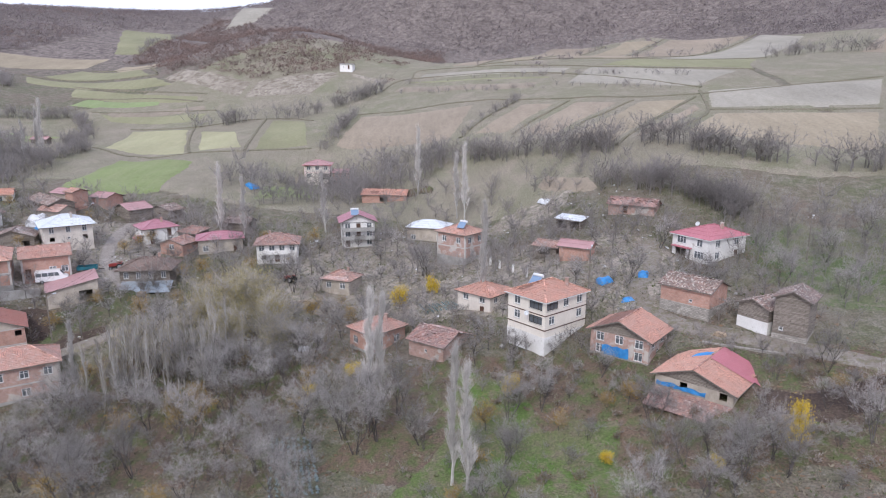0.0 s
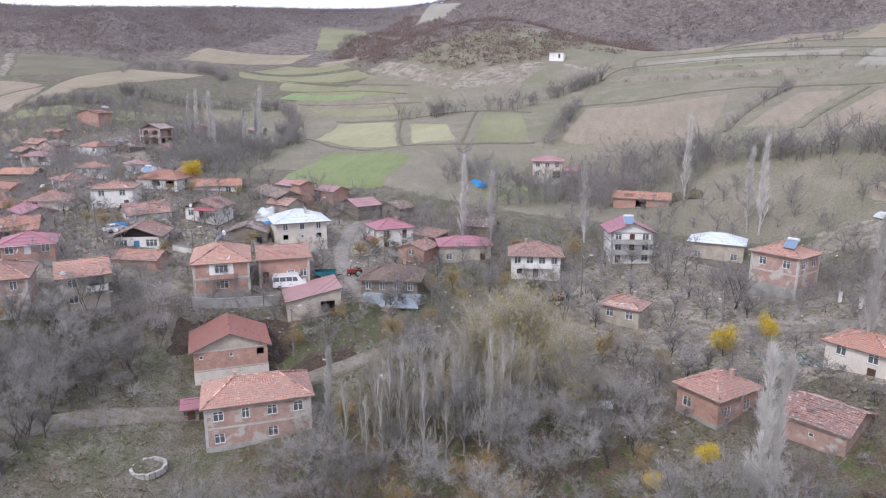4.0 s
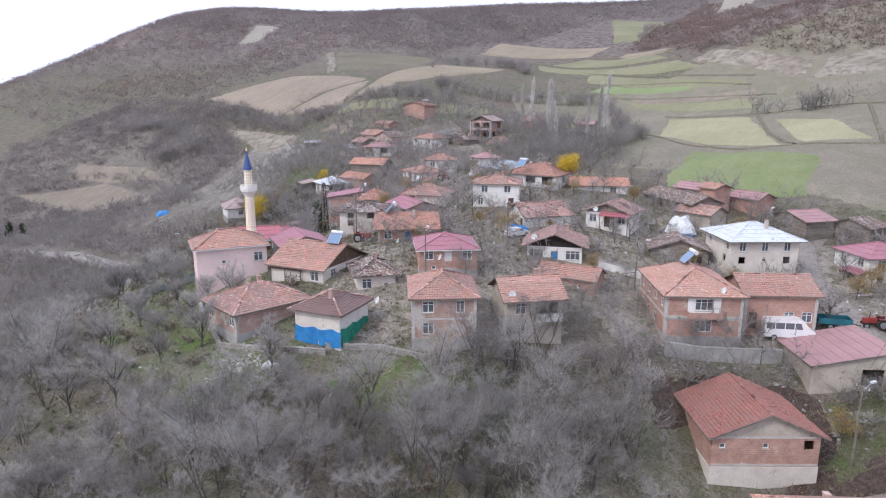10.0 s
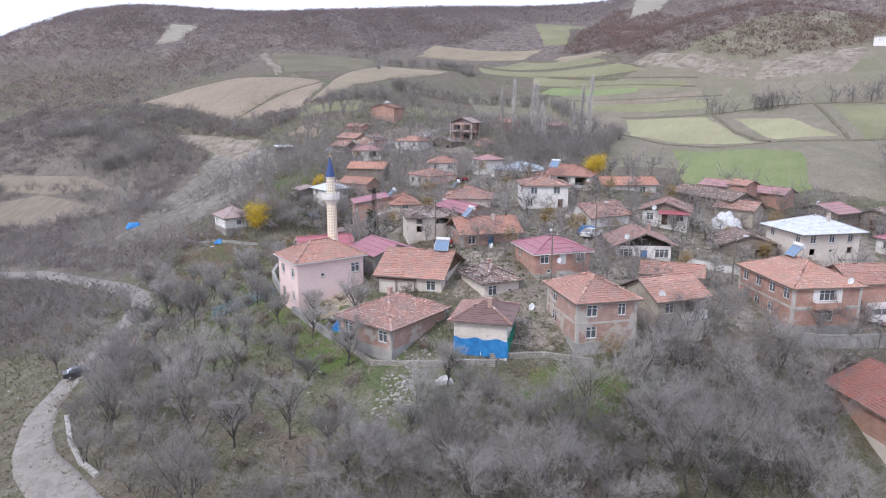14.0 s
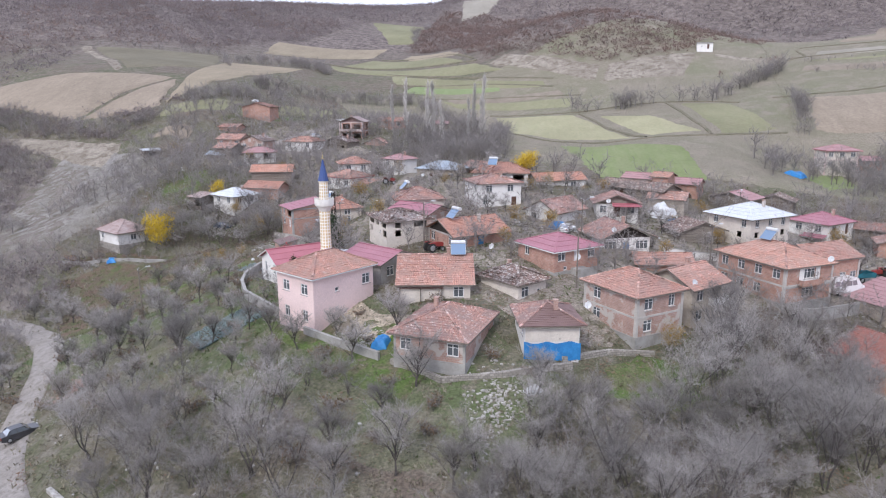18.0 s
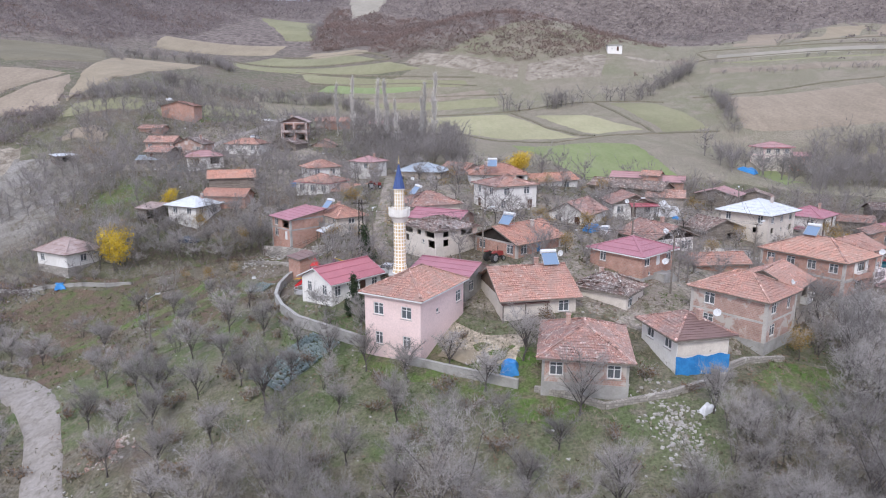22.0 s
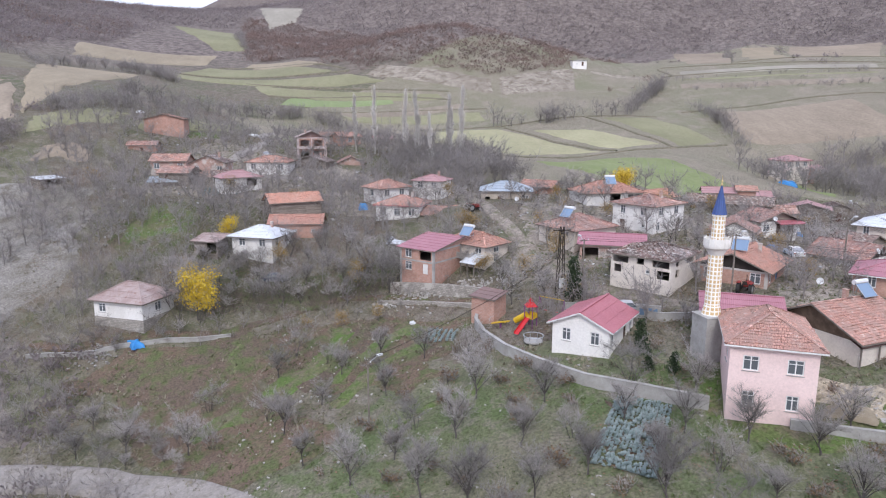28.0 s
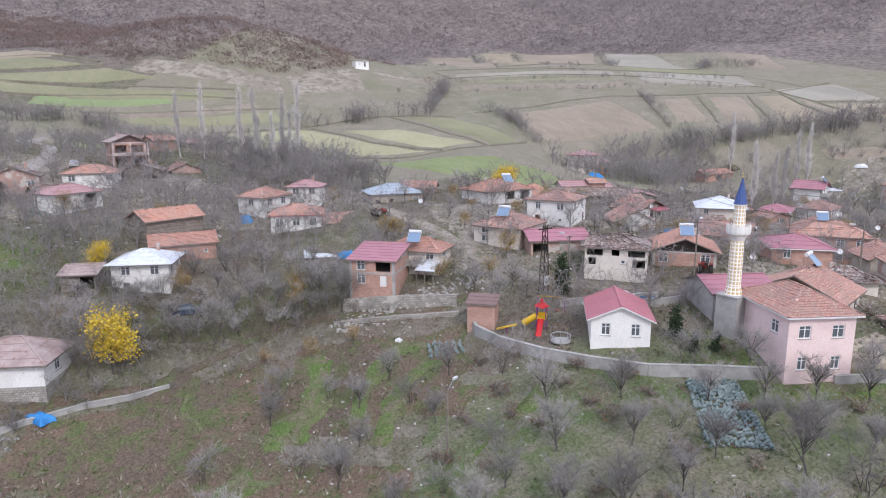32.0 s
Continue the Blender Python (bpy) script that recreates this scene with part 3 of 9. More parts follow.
def lane(name, line, wide, material, label, lift=0.12):
    """A track that follows a line of places over the land."""
    pts = [Vector((x, y, 0)) for x, y in line]
    fine = []
    for k in range(len(pts) - 1):
        p0, p1, p2, p3 = pts[max(k - 1, 0)], pts[k], pts[k + 1], pts[min(k + 2, len(pts) - 1)]
        n = max(2, int((p2 - p1).length / 1.5))
        for j in range(n):
            t = j / n
            fine.append(0.5 * ((2 * p1) + (p2 - p0) * t + (2 * p0 - 5 * p1 + 4 * p2 - p3) * t * t + (3 * p1 - p0 - 3 * p2 + p3) * t ** 3))
    fine.append(pts[-1])
    if wide > 2:
        LANE_POINTS.extend((p.x, p.y) for p in fine[::2])
    v, f = [], []
    across = (-0.6, -0.5, -0.35, -0.18, 0.0, 0.18, 0.35, 0.5, 0.6)
    for k, p in enumerate(fine):
        way = (fine[min(k + 1, len(fine) - 1)] - fine[max(k - 1, 0)]).normalized()
        side = Vector((way.y, -way.x, 0))
        zc = ground(p.x, p.y)
        for a in across:
            wide_here = wide * (1 + 0.05 * math.sin(k * 0.31) + 0.03 * math.sin(k * 0.83))
            q = p + side * (a * wide_here)
            zq = 0.2 * zc + 0.8 * ground(q.x, q.y) + lift if abs(a) < 0.6 else ground(q.x, q.y) - 0.3
            v.append((q.x, q.y, zq + (0.03 if a == 0 else 0)))
    n = len(across)
    for k in range(len(fine) - 1):
        for j in range(n - 1):
            f.append((k * n + j, k * n + j + 1, (k + 1) * n + j + 1, (k + 1) * n + j))
    me = bpy.data.meshes.new(name)
    me.from_pydata(v, [], f)
    me.polygons.foreach_set("use_smooth", [True] * len(me.polygons))
    me.materials.append(material)
    return tagged(new(name, me), label, "road", kind="structure")


# ---- houses ----
WINDOWS = {}


def lattice(xs, zs, deep):
    """One connected frame: uprights and rails between the cuts, every second cell left open."""
    fr = Shell()
    solid = lambda i, j: 0 <= i < len(xs) - 1 and 0 <= j < len(zs) - 1 and (i % 2 == 0 or j % 2 == 0)
    for i in range(len(xs) - 1):
        for j in range(len(zs) - 1):
            if not solid(i, j):
                continue
            a, b, c, d = xs[i], xs[i + 1], zs[j], zs[j + 1]
            fr.face((a, -deep, c), (b, -deep, c), (b, -deep, d), (a, -deep, d))
            fr.face((b, deep, c), (a, deep, c), (a, deep, d), (b, deep, d))
            if not solid(i - 1, j):
                fr.face((a, deep, c), (a, -deep, c), (a, -deep, d), (a, deep, d))
            if not solid(i + 1, j):
                fr.face((b, -deep, c), (b, deep, c), (b, deep, d), (b, -deep, d))
            if not solid(i, j - 1):
                fr.face((a, deep, c), (b, deep, c), (b, -deep, c), (a, -deep, c))
            if not solid(i, j + 1):
                fr.face((a, -deep, d), (b, -deep, d), (b, deep, d), (a, deep, d))
    return fr


def window_set(w, h, kind):
    key = (round(w, 2), round(h, 2), kind)
    if key not in WINDOWS:
        b = 0.1
        n = 3 if w > 1.6 else 2 if w > 0.8 else 1
        cuts = [-w / 2, -w / 2 + b]
        for k in range(1, n):
            cuts += [-w / 2 + w * k / n - b / 2, -w / 2 + w * k / n + b / 2]
        fr = lattice(cuts + [w / 2 - b, w / 2], [0, b, h - b, h] if h < 1.1 else [0, b, h * 0.68, h * 0.68 + 0.06, h - b, h], 0.03)
        pane = Shell().box(-w / 2 + b, w / 2 - b, -0.008, 0.008, b, h - b)
        sill = Shell().box(-w / 2 - 0.08, w / 2 + 0.08, -0.2, 0.05, -0.07, -0.01)
        WINDOWS[key] = (fr.mesh("window"), pane.mesh("pane"), sill.mesh("sill"))
    return WINDOWS[key]


SIZES = {"w": (1.3, 1.35), "W": (2.1, 1.4), "t": (1.0, 1.4), "s": (0.6, 0.55), "L": (2.7, 1.3), "d": (1.0, 2.05), "D": (1.0, 2.05), "o": (1.0, 1.0), "O": (2.2, 1.6), "g": (2.4, 2.2), "B": (1.0, 2.05)}


def wall_openings(spec, length, height, floors_z):
    """Places along a wall for each storey's string of openings: w, W, t, s windows, d D B doors, o O g bare holes, a dot for none."""
    out = []
    for k, row in enumerate(spec):
        z0, z1 = floors_z[k], floors_z[k + 1]
        n = len(row)
        for j, ch in enumerate(row):
            if ch == ".":
                continue
            w, h = SIZES[ch]
            w = min(w, length / n * 0.8)
            h = min(h, (z1 - z0) * 0.8)
            s = (j + 0.5) * length / n
            sill = z0 + 0.06 if ch in "dDBg" else z0 + min(0.9, (z1 - z0 - h) * 0.62)
            out.append((ch, s - w / 2, s + w / 2, sill, sill + h))
    return out


def wall_face(sh, length, z0, z1, holes, at, thick=0.22):
    """One face of wall with real openings; at(s, depth, z) places a point."""
    ss = sorted({0.0, length, *[h[1] for h in holes], *[h[2] for h in holes]})
    zs = sorted({z0, z1, *[h[3] for h in holes], *[h[4] for h in holes]})
    for a, b in zip(ss, ss[1:]):
        for c, d in zip(zs, zs[1:]):
            ms, mz = (a + b) / 2, (c + d) / 2
            if not any(h[1] < ms < h[2] and h[3] < mz < h[4] for h in holes):
                sh.face(at(a, 0, c), at(b, 0, c), at(b, 0, d), at(a, 0, d))
    for _, a, b, c, d in holes:
        sh.face(at(a, 0, c), at(b, 0, c), at(b, thick, c), at(a, thick, c))
        sh.face(at(a, thick, d), at(b, thick, d), at(b, 0, d), at(a, 0, d))
        sh.face(at(a, 0, d), at(a, 0, c), at(a, thick, c), at(a, thick, d))
        sh.face(at(b, thick, d), at(b, thick, c), at(b, 0, c), at(b, 0, d))


def roof_slope(sh, p0, p1, q1, q0, seed, worn=1.0, course=0.36):
    """A slope laid in courses between the eave p0-p1 and the top q0-q1."""
    p0, p1, q0, q1 = Vector(p0), Vector(p1), Vector(q0), Vector(q1)
    up = ((q0 + q1) - (p0 + p1)) / 2
    n = (p1 - p0).cross(up).normalized()
    if n.z < 0:
        n = -n
    rows = max(1, int(round(up.length / course)))
    cols = max(1, int((p1 - p0).length / (0.55 if course < 0.5 else 1.1)))
    rng = random.Random(seed)
    ph = [rng.uniform(0, 6.28) for _ in range(4)]

    def at(u, t, lift):
        a, b = p0.lerp(q0, t), p1.lerp(q1, t)
        p = a.lerp(b, u)
        sag = worn * (0.08 * math.sin(p.x * 0.9 + ph[0]) * math.sin(p.y * 0.8 + ph[1]) - 0.10 * math.sin(math.pi * t) * abs(math.sin(u * 3.1 + ph[2])) * (0.5 + 0.5 * math.sin(ph[3])))
        if u in (0.0, 1.0) or t in (0.0, 1.0):
            sag *= 0.3
        return p + n * (lift + sag)

    for i in range(rows):
        t0, t1 = i / rows, (i + 1) / rows
        for j in range(cols):
            slip = worn * (rng.uniform(-0.01, 0.03) + (0.06 if rng.random() < 0.08 else 0.0))
            u0, u1 = j / cols, (j + 1) / cols
            lo, hi = 0.055 + slip, 0.015 + (slip * rng.uniform(-0.2, 0.6) if course < 0.5 else 0.0)
            sh.face(at(u0, t0, lo), at(u1, t0, lo), at(u1, t1, hi), at(u0, t1, hi))
            sh.face(at(u0, t0, -0.06 if i == 0 else 0.015), at(u1, t0, -0.06 if i == 0 else 0.015), at(u1, t0, lo), at(u0, t0, lo))
    sh.face(p1 - n * 0.06, p0 - n * 0.06, q0 - n * 0.06, q1 - n * 0.06) if (q1 - q0).length > 0.02 else sh.face(p1 - n * 0.06, p0 - n * 0.06, q0 - n * 0.06)


def roof_shape(w, d, over, kind, rise_h, h):
    """The slopes of a roof over walls of w by d: rows of eave ends and top ends, and the ridge lines."""
    X, Y = w / 2 + over, d / 2 + over
    z0, z1 = h - 0.05, h + rise_h
    if kind == "hip":
        if w >= d:
            r = (X - Y) if w - d > 0.4 else 0.01
            a, b = (-r, 0, z1), (r, 0, z1)
            s = [((-X, -Y, z0), (X, -Y, z0), b, a), ((X, -Y, z0), (X, Y, z0), b, b), ((X, Y, z0), (-X, Y, z0), a, b), ((-X, Y, z0), (-X, -Y, z0), a, a)]
        else:
            r = (Y - X) if d - w > 0.4 else 0.01
            a, b = (0, -r, z1), (0, r, z1)
            s = [((-X, -Y, z0), (X, -Y, z0), a, a), ((X, -Y, z0), (X, Y, z0), b, a), ((X, Y, z0), (-X, Y, z0), b, b), ((-X, Y, z0), (-X, -Y, z0), a, b)]
        ridges = [(a, b), ((-X, -Y, z0), a), ((X, -Y, z0), b if w >= d else a), ((X, Y, z0), b), ((-X, Y, z0), a if w >= d else b)]
    elif kind == "gable":
        a, b = (-X, 0, z1), (X, 0, z1)
        s = [((-X, -Y, z0), (X, -Y, z0), b, a), ((X, Y, z0), (-X, Y, z0), a, b)]
        ridges = [(a, b)]
    elif kind == "gable_y":
        a, b = (0, -Y, z1), (0, Y, z1)
        s = [((X, -Y, z0), (X, Y, z0), b, a), ((-X, Y, z0), (-X, -Y, z0), a, b)]
        ridges = [(a, b)]
    else:
        s = [((-X, -Y, z0), (X, -Y, z0), (X, Y, z1), (-X, Y, z1))]
        ridges = []
    return s, ridges


def house(label, x, y, z, w, d, yaw, h, roof="hip", top=1.8, wall="brick", cover="tile", f=(), r=(), b=(), l=(), over=0.45, base="", base_h=0.5, bands=False, category="house",
          gable="", chimney=None, trim="", worn=1.0, name="house", foot=2.0, corner=""):
    """A house of w by d with its storeys, openings and roof. f, r, b, l: the openings of its four sides, storey by storey from below."""
    turn = math.radians(yaw)
    own = thing(name, label, category, Matrix.Translation((x, y, z)) @ Matrix.Rotation(turn, 4, "Z"))
    W, D = w - 2 * over, d - 2 * over
    storeys = max(1, max([len(s) for s in (f, r, b, l)] or [1]))
    low = base_h if base else 0.0
    fz = [low * 0.5 + (h - low * 0.5) * k / storeys for k in range(storeys + 1)]
    sides = {
        "f": (W, lambda s, t, q: (-W / 2 + s, -D / 2 + t, q), f, 0),
        "r": (D, lambda s, t, q: (W / 2 - t, -D / 2 + s, q), r, 90),
        "b": (W, lambda s, t, q: (W / 2 - s, D / 2 - t, q), b, 180),
        "l": (D, lambda s, t, q: (-W / 2 + t, D / 2 - s, q), l, 270),
    }
    if base:
        part("foundation", Shell().box(-W / 2 - 0.06, W / 2 + 0.06, -D / 2 - 0.06, D / 2 + 0.06, -foot, low), base, own)
    for key, (length, at, spec, facing) in sides.items():
        holes = wall_openings(spec, length, h, fz)
        sh = Shell()
        z_low = low if base else -foot
        holes = [q for q in holes if q[3] > z_low]
        wall_face(sh, length, z_low, h, holes, at)
        if (roof == "gable" and key in "rl") or (roof == "gable_y" and key in "fb"):
            if not gable:
                sh.face(at(0, 0, h), at(length, 0, h), at(length / 2, 0, h + top * 0.96))
            else:
                g = Shell()
                g.face(at(0, -0.02, h - 0.1), at(length, -0.02, h - 0.1), at(length / 2, -0.02, h + top * 0.96))
                part("gable", g, gable, own)
        if roof == "shed" and key in "rl":
            a0, a1 = (0, length) if key == "r" else (length, 0)
            sh.face(at(a0, 0, h), at(a1, 0, h), at(a1, 0, h + top)) if key == "r" else sh.face(at(0, 0, h), at(length, 0, h), at(0, 0, h + top))
        if roof == "shed" and key == "b":
            sh.face(at(0, 0, h), at(length, 0, h), at(length, 0, h + top), at(0, 0, h + top))
        part("wall", sh, wall, own)
        for ch, s0, s1, q0, q1 in holes:
            p = at((s0 + s1) / 2, 0.12, q0)
            m = Matrix.Translation(p) @ Matrix.Rotation(math.radians(facing), 4, "Z")
            if ch in "wWtsL":
                fr, pane, sill = window_set(s1 - s0, q1 - q0, ch)
                win = part("window", fr, "dark" if ch == "L" else "frame", own, m=m)
                part("pane", pane, "glass", win)
                part("sill", sill, "concrete", win)
            elif ch in "dDB":
                dw, dh = (s1 - s0) / 2, q1 - q0
                dr = Shell().box(-dw, dw, -0.03, 0.03, 0, dh)
                for zz in (0.12, dh / 2 + 0.05):
                    dr.box(-dw + 0.12, dw - 0.12, -0.05, -0.028, zz, zz + dh / 2 - 0.2)
                door = part("door", dr, {"d": "browndoor", "D": "frame", "B": "bluedoor"}[ch], own, m=m)
                part("handle", Shell().box(dw - 0.2, dw - 0.08, -0.09, -0.03, dh * 0.48, dh * 0.5), "steel", door)
    # a dark floor and ceiling inside close the rooms
    part("ceiling_board", Shell().box(-W / 2 + 0.23, W / 2 - 0.23, -D / 2 + 0.23, D / 2 - 0.23, h - 0.15, h - 0.05), "greywood", own)
    inner = Shell()
    for k in range(1, storeys):
        inner.box(-W / 2 + 0.23, W / 2 - 0.23, -D / 2 + 0.23, D / 2 - 0.23, fz[k] - 0.1, fz[k])
    if storeys > 1:
        part("floor_slab", inner, "concrete", own)
    if bands:
        for k in range(storeys):
            zz = fz[k + 1] if k < storeys - 1 else h - 0.14
            bd = Shell()
            for x0, x1, y0, y1 in ((-W / 2 - 0.03, W / 2 + 0.03, -D / 2 - 0.03, -D / 2 + 0.05), (-W / 2 - 0.03, W / 2 + 0.03, D / 2 - 0.05, D / 2 + 0.03), (-W / 2 - 0.03, -W / 2 + 0.05, -D / 2 + 0.05, D / 2 - 0.05), (W / 2 - 0.05, W / 2 + 0.03, -D / 2 + 0.05, D / 2 - 0.05)):
                bd.box(x0, x1, y0, y1, zz - 0.14, zz + 0.12)
            part("floor_band", bd, "band" if bands is True else bands, own)
        for cx, cy in ((-1, -1), (1, -1), (1, 1), (-1, 1)):
            px, py = cx * (W / 2 - 0.13), cy * (D / 2 - 0.13)
            part("column", Shell().box(px - 0.18, px + 0.18, py - 0.18, py + 0.18, -foot, h - 0.02), "band" if bands is True else bands, own)
    if corner:
        for cx, cy in ((-1, -1), (1, -1), (1, 1), (-1, 1)):
            px, py = cx * (W / 2 - 0.1), cy * (D / 2 - 0.1)
            part("corner_post", Shell().box(px - 0.13, px + 0.13, py - 0.13, py + 0.13, 0, h - 0.02), corner, own)
    slopes, ridges = roof_shape(W, D, over, roof, top, h)
    seed = int(abs(x * 7 + y * 13)) % 9973
    flat = cover in ("violet", "crimson", "rose", "brown", "tin", "bluetin", "rusty")
    for k, (p0, p1, q1, q0) in enumerate(slopes):
        sh = Shell()
        roof_slope(sh, p0, p1, q1, q0, seed + k, worn * (0.25 if flat else 1.0), 1.2 if flat else 0.36)
        part("roof_slope", sh, cover, own)
    if ridges:
        cap = Shell()
        for a, c in ridges:
            if (Vector(a) - Vector(c)).length > 0.3:
                a, c, rng = Vector(a), Vector(c), random.Random(seed)
                n = 1 if flat else max(1, int((c - a).length / 0.42))
                joints = [a.lerp(c, k / n) + Vector((0, 0, 0.05 if flat else rng.uniform(0.03, 0.09))) for k in range(n + 1)]
                for p0, p1 in zip(joints, joints[1:]):
                    cap.beam(p0, p1, 0.26 if flat else 0.22, 0.11)
        if cap.f:
            part("ridge_cap", cap, cover, own)["kind"] = "stuff"
    # boards under the eaves
    for p0, p1, q1, q0 in slopes:
        a, c = Vector(p0), Vector(p1)
        lines = [(a - Vector((0, 0, 0.09)), c - Vector((0, 0, 0.09)))]
        if roof in ("gable", "gable_y", "shed"):
            lines += [(a - Vector((0, 0, 0.06)), Vector(q0) - Vector((0, 0, 0.06))), (c - Vector((0, 0, 0.06)), Vector(q1) - Vector((0, 0, 0.06)))]
        for s, e in lines:
            part("eave_board", Shell().beam(s, e, 0.05, 0.14), trim or "greywood", own)
    if chimney is None and category == "house" and roof in ("hip", "gable", "gable_y") and seed % 5 < 3:
        chimney = [((-1) ** seed * W * 0.2, D * 0.12)]
    if chimney:
        for cx, cy in chimney:
            zt = h + top + (0.25 if seed % 2 else 0.5)
            ch = Shell().box(cx - 0.22, cx + 0.22, cy - 0.22, cy + 0.22, h, zt).box(cx - 0.27, cx + 0.27, cy - 0.27, cy + 0.27, zt, zt + 0.1)
            part("chimney", ch, "oldbrick" if wall != "pink" else "concrete", own)
    return own


def balcony(own, w, x0, y0, z0, out=1.2, solid="concrete"):
    """A balcony slab with a low parapet on the front of a house, in the house's own metres."""
    s = Shell().box(x0, x0 + w, y0 - out, y0, z0 - 0.14, z0).box(x0, x0 + w, y0 - out, y0 - out + 0.08, z0, z0 + 0.85).box(x0, x0 + 0.08, y0 - out + 0.08, y0, z0, z0 + 0.85).box(x0 + w - 0.08, x0 + w, y0 - out + 0.08, y0, z0, z0 + 0.85)
    part("balcony", s, solid, own)


# ---- ground, fields and lanes ----
def soil(name, tones, coarse=0.05, mid=0.35, bump=0.5, heath=False, grit=0.75):
    """Ground cover: three tones in patches, broken by a middle and a fine noise."""
    m, t, b = shader(name, 0.97, 0.0, 0.15)
    where = place(t)
    big = noise_of(t, where, coarse, 6, 0.65)
    med = noise_of(t, where, mid, 6, 0.7)
    fine = noise_of(t, where, 3.5, 5, 0.7)
    c = mixed(t, ramp(t, big, [(0.40, (0, 0, 0)), (0.60, (1, 1, 1))]), tones[0], tones[1])
    c = mixed(t, ramp(t, med, [(0.46, (0, 0, 0)), (0.62, (1, 1, 1))]), c, tones[2])
    if heath:
        # the hills carry brown heath, the valley floor pale grass
        sep = t.nodes.new("ShaderNodeSeparateXYZ")
        t.links.new(where, sep.inputs[0])
        up = t.nodes.new("ShaderNodeMapRange")
        up.inputs["From Min"].default_value, up.inputs["From Max"].default_value = 58.0, 84.0
        t.links.new(sep.outputs[2], up.inputs["Value"])
        hill = mixed(t, ramp(t, noise_of(t, where, 0.02, 6, 0.7), [(0.38, (0, 0, 0)), (0.62, (1, 1, 1))]), (0.16, 0.136, 0.124), (0.2, 0.17, 0.153))
        hill = mixed(t, ramp(t, noise_of(t, where, 0.11, 6, 0.75), [(0.66, (0, 0, 0)), (0.74, (1, 1, 1))]), hill, (0.29, 0.255, 0.22))
        hill = mixed(t, 0.8, hill, ramp(t, noise_of(t, where, 0.3, 4, 0.7), [(0.38, (0.5, 0.48, 0.5)), (0.62, (1.3, 1.3, 1.28))]), "MULTIPLY")
        c = mixed(t, up.outputs["Result"], c, hill)
    c = mixed(t, grit, c, ramp(t, fine, [(0.32, (0.36, 0.36, 0.36)), (0.68, (1.58, 1.58, 1.58))]), "MULTIPLY")
    t.links.new(c, b.inputs["Base Color"])
    bumped(t, b, fine, bump, 0.25)
    return m


def ploughed(name, c1, c2, turn=0.5, wide=0.35):
    """A worked field, drawn in long faint furrows."""
    m, t, b = shader(name, 0.97, 0.0, 0.12)
    where = place(t)
    mp = t.nodes.new("ShaderNodeMapping")
    mp.inputs["Rotation"].default_value = (0, 0, turn)
    mp.inputs["Scale"].default_value = (1.0, 0.06, 1.0)
    t.links.new(where, mp.inputs["Vector"])
    long = noise_of(t, mp.outputs[0], wide, 5, 0.7)
    big = noise_of(t, where, 0.03, 5, 0.6)
    fine = noise_of(t, where, 1.2, 5, 0.7)
    c = mixed(t, ramp(t, long, [(0.35, (0, 0, 0)), (0.65, (1, 1, 1))]), c1, c2)
    c = mixed(t, 0.5, c, ramp(t, big, [(0.3, (0.7, 0.7, 0.7)), (0.7, (1.25, 1.25, 1.25))]), "MULTIPLY")
    c = mixed(t, 0.4, c, ramp(t, fine, [(0.3, (0.6, 0.6, 0.6)), (0.7, (1.3, 1.3, 1.3))]), "MULTIPLY")
    t.links.new(c, b.inputs["Base Color"])
    bumped(t, b, fine, 0.4, 0.2)
    return m


MAT["ground"] = soil("autumn_ground", ((0.115, 0.118, 0.072), (0.15, 0.122, 0.098), (0.19, 0.172, 0.14)), 0.06, 0.45, heath=True)
MAT["orchard"] = soil("orchard_grass", ((0.10, 0.13, 0.058), (0.148, 0.145, 0.095), (0.182, 0.166, 0.128)), 0.06, 0.45)
MAT["grass"] = soil("short_green_grass", ((0.095, 0.15, 0.042), (0.125, 0.14, 0.065), (0.16, 0.14, 0.095)), 0.16, 0.5)
MAT["litter"] = soil("leaf_litter", ((0.155, 0.11, 0.083), (0.115, 0.09, 0.07), (0.10, 0.118, 0.052)), 0.07, 0.4)
MAT["yard"] = soil("trodden_earth", ((0.33, 0.29, 0.25), (0.235, 0.2, 0.17), (0.155, 0.15, 0.1)), 0.16, 0.7)
MAT["lane"] = soil("gravel_lane", ((0.31, 0.285, 0.262), (0.265, 0.243, 0.22), (0.225, 0.203, 0.18)), 0.2, 0.9, 0.15, grit=0.3)
MAT["track"] = soil("brown_dirt_track", ((0.25, 0.225, 0.20), (0.20, 0.17, 0.145), (0.16, 0.145, 0.10)), 0.25, 0.9, 0.2, grit=0.4)
MAT["pasture"] = soil("dry_pasture", ((0.215, 0.193, 0.148), (0.19, 0.185, 0.125), (0.25, 0.22, 0.175)), 0.03, 0.12)
MAT["bank"] = soil("rough_field_bank", ((0.17, 0.155, 0.115), (0.205, 0.18, 0.135), (0.14, 0.135, 0.09)), 0.1, 0.5)
MAT["street"] = soil("street_gravel", ((0.31, 0.28, 0.255), (0.265, 0.235, 0.21), (0.22, 0.195, 0.17)), 0.2, 0.9, 0.2, grit=0.35)
MAT["eroded"] = soil("pale_eroded_slope", ((0.27, 0.255, 0.235), (0.2, 0.185, 0.16), (0.15, 0.135, 0.11)), 0.06, 0.3)
MAT["sand"] = soil("yellow_earth", ((0.46, 0.40, 0.31), (0.38, 0.32, 0.245), (0.3, 0.26, 0.2)), 0.3, 1.0, 0.3)
MAT["darksoil"] = soil("dark_garden_soil", ((0.075, 0.055, 0.045), (0.10, 0.075, 0.06), (0.06, 0.045, 0.04)), 0.2, 1.0)
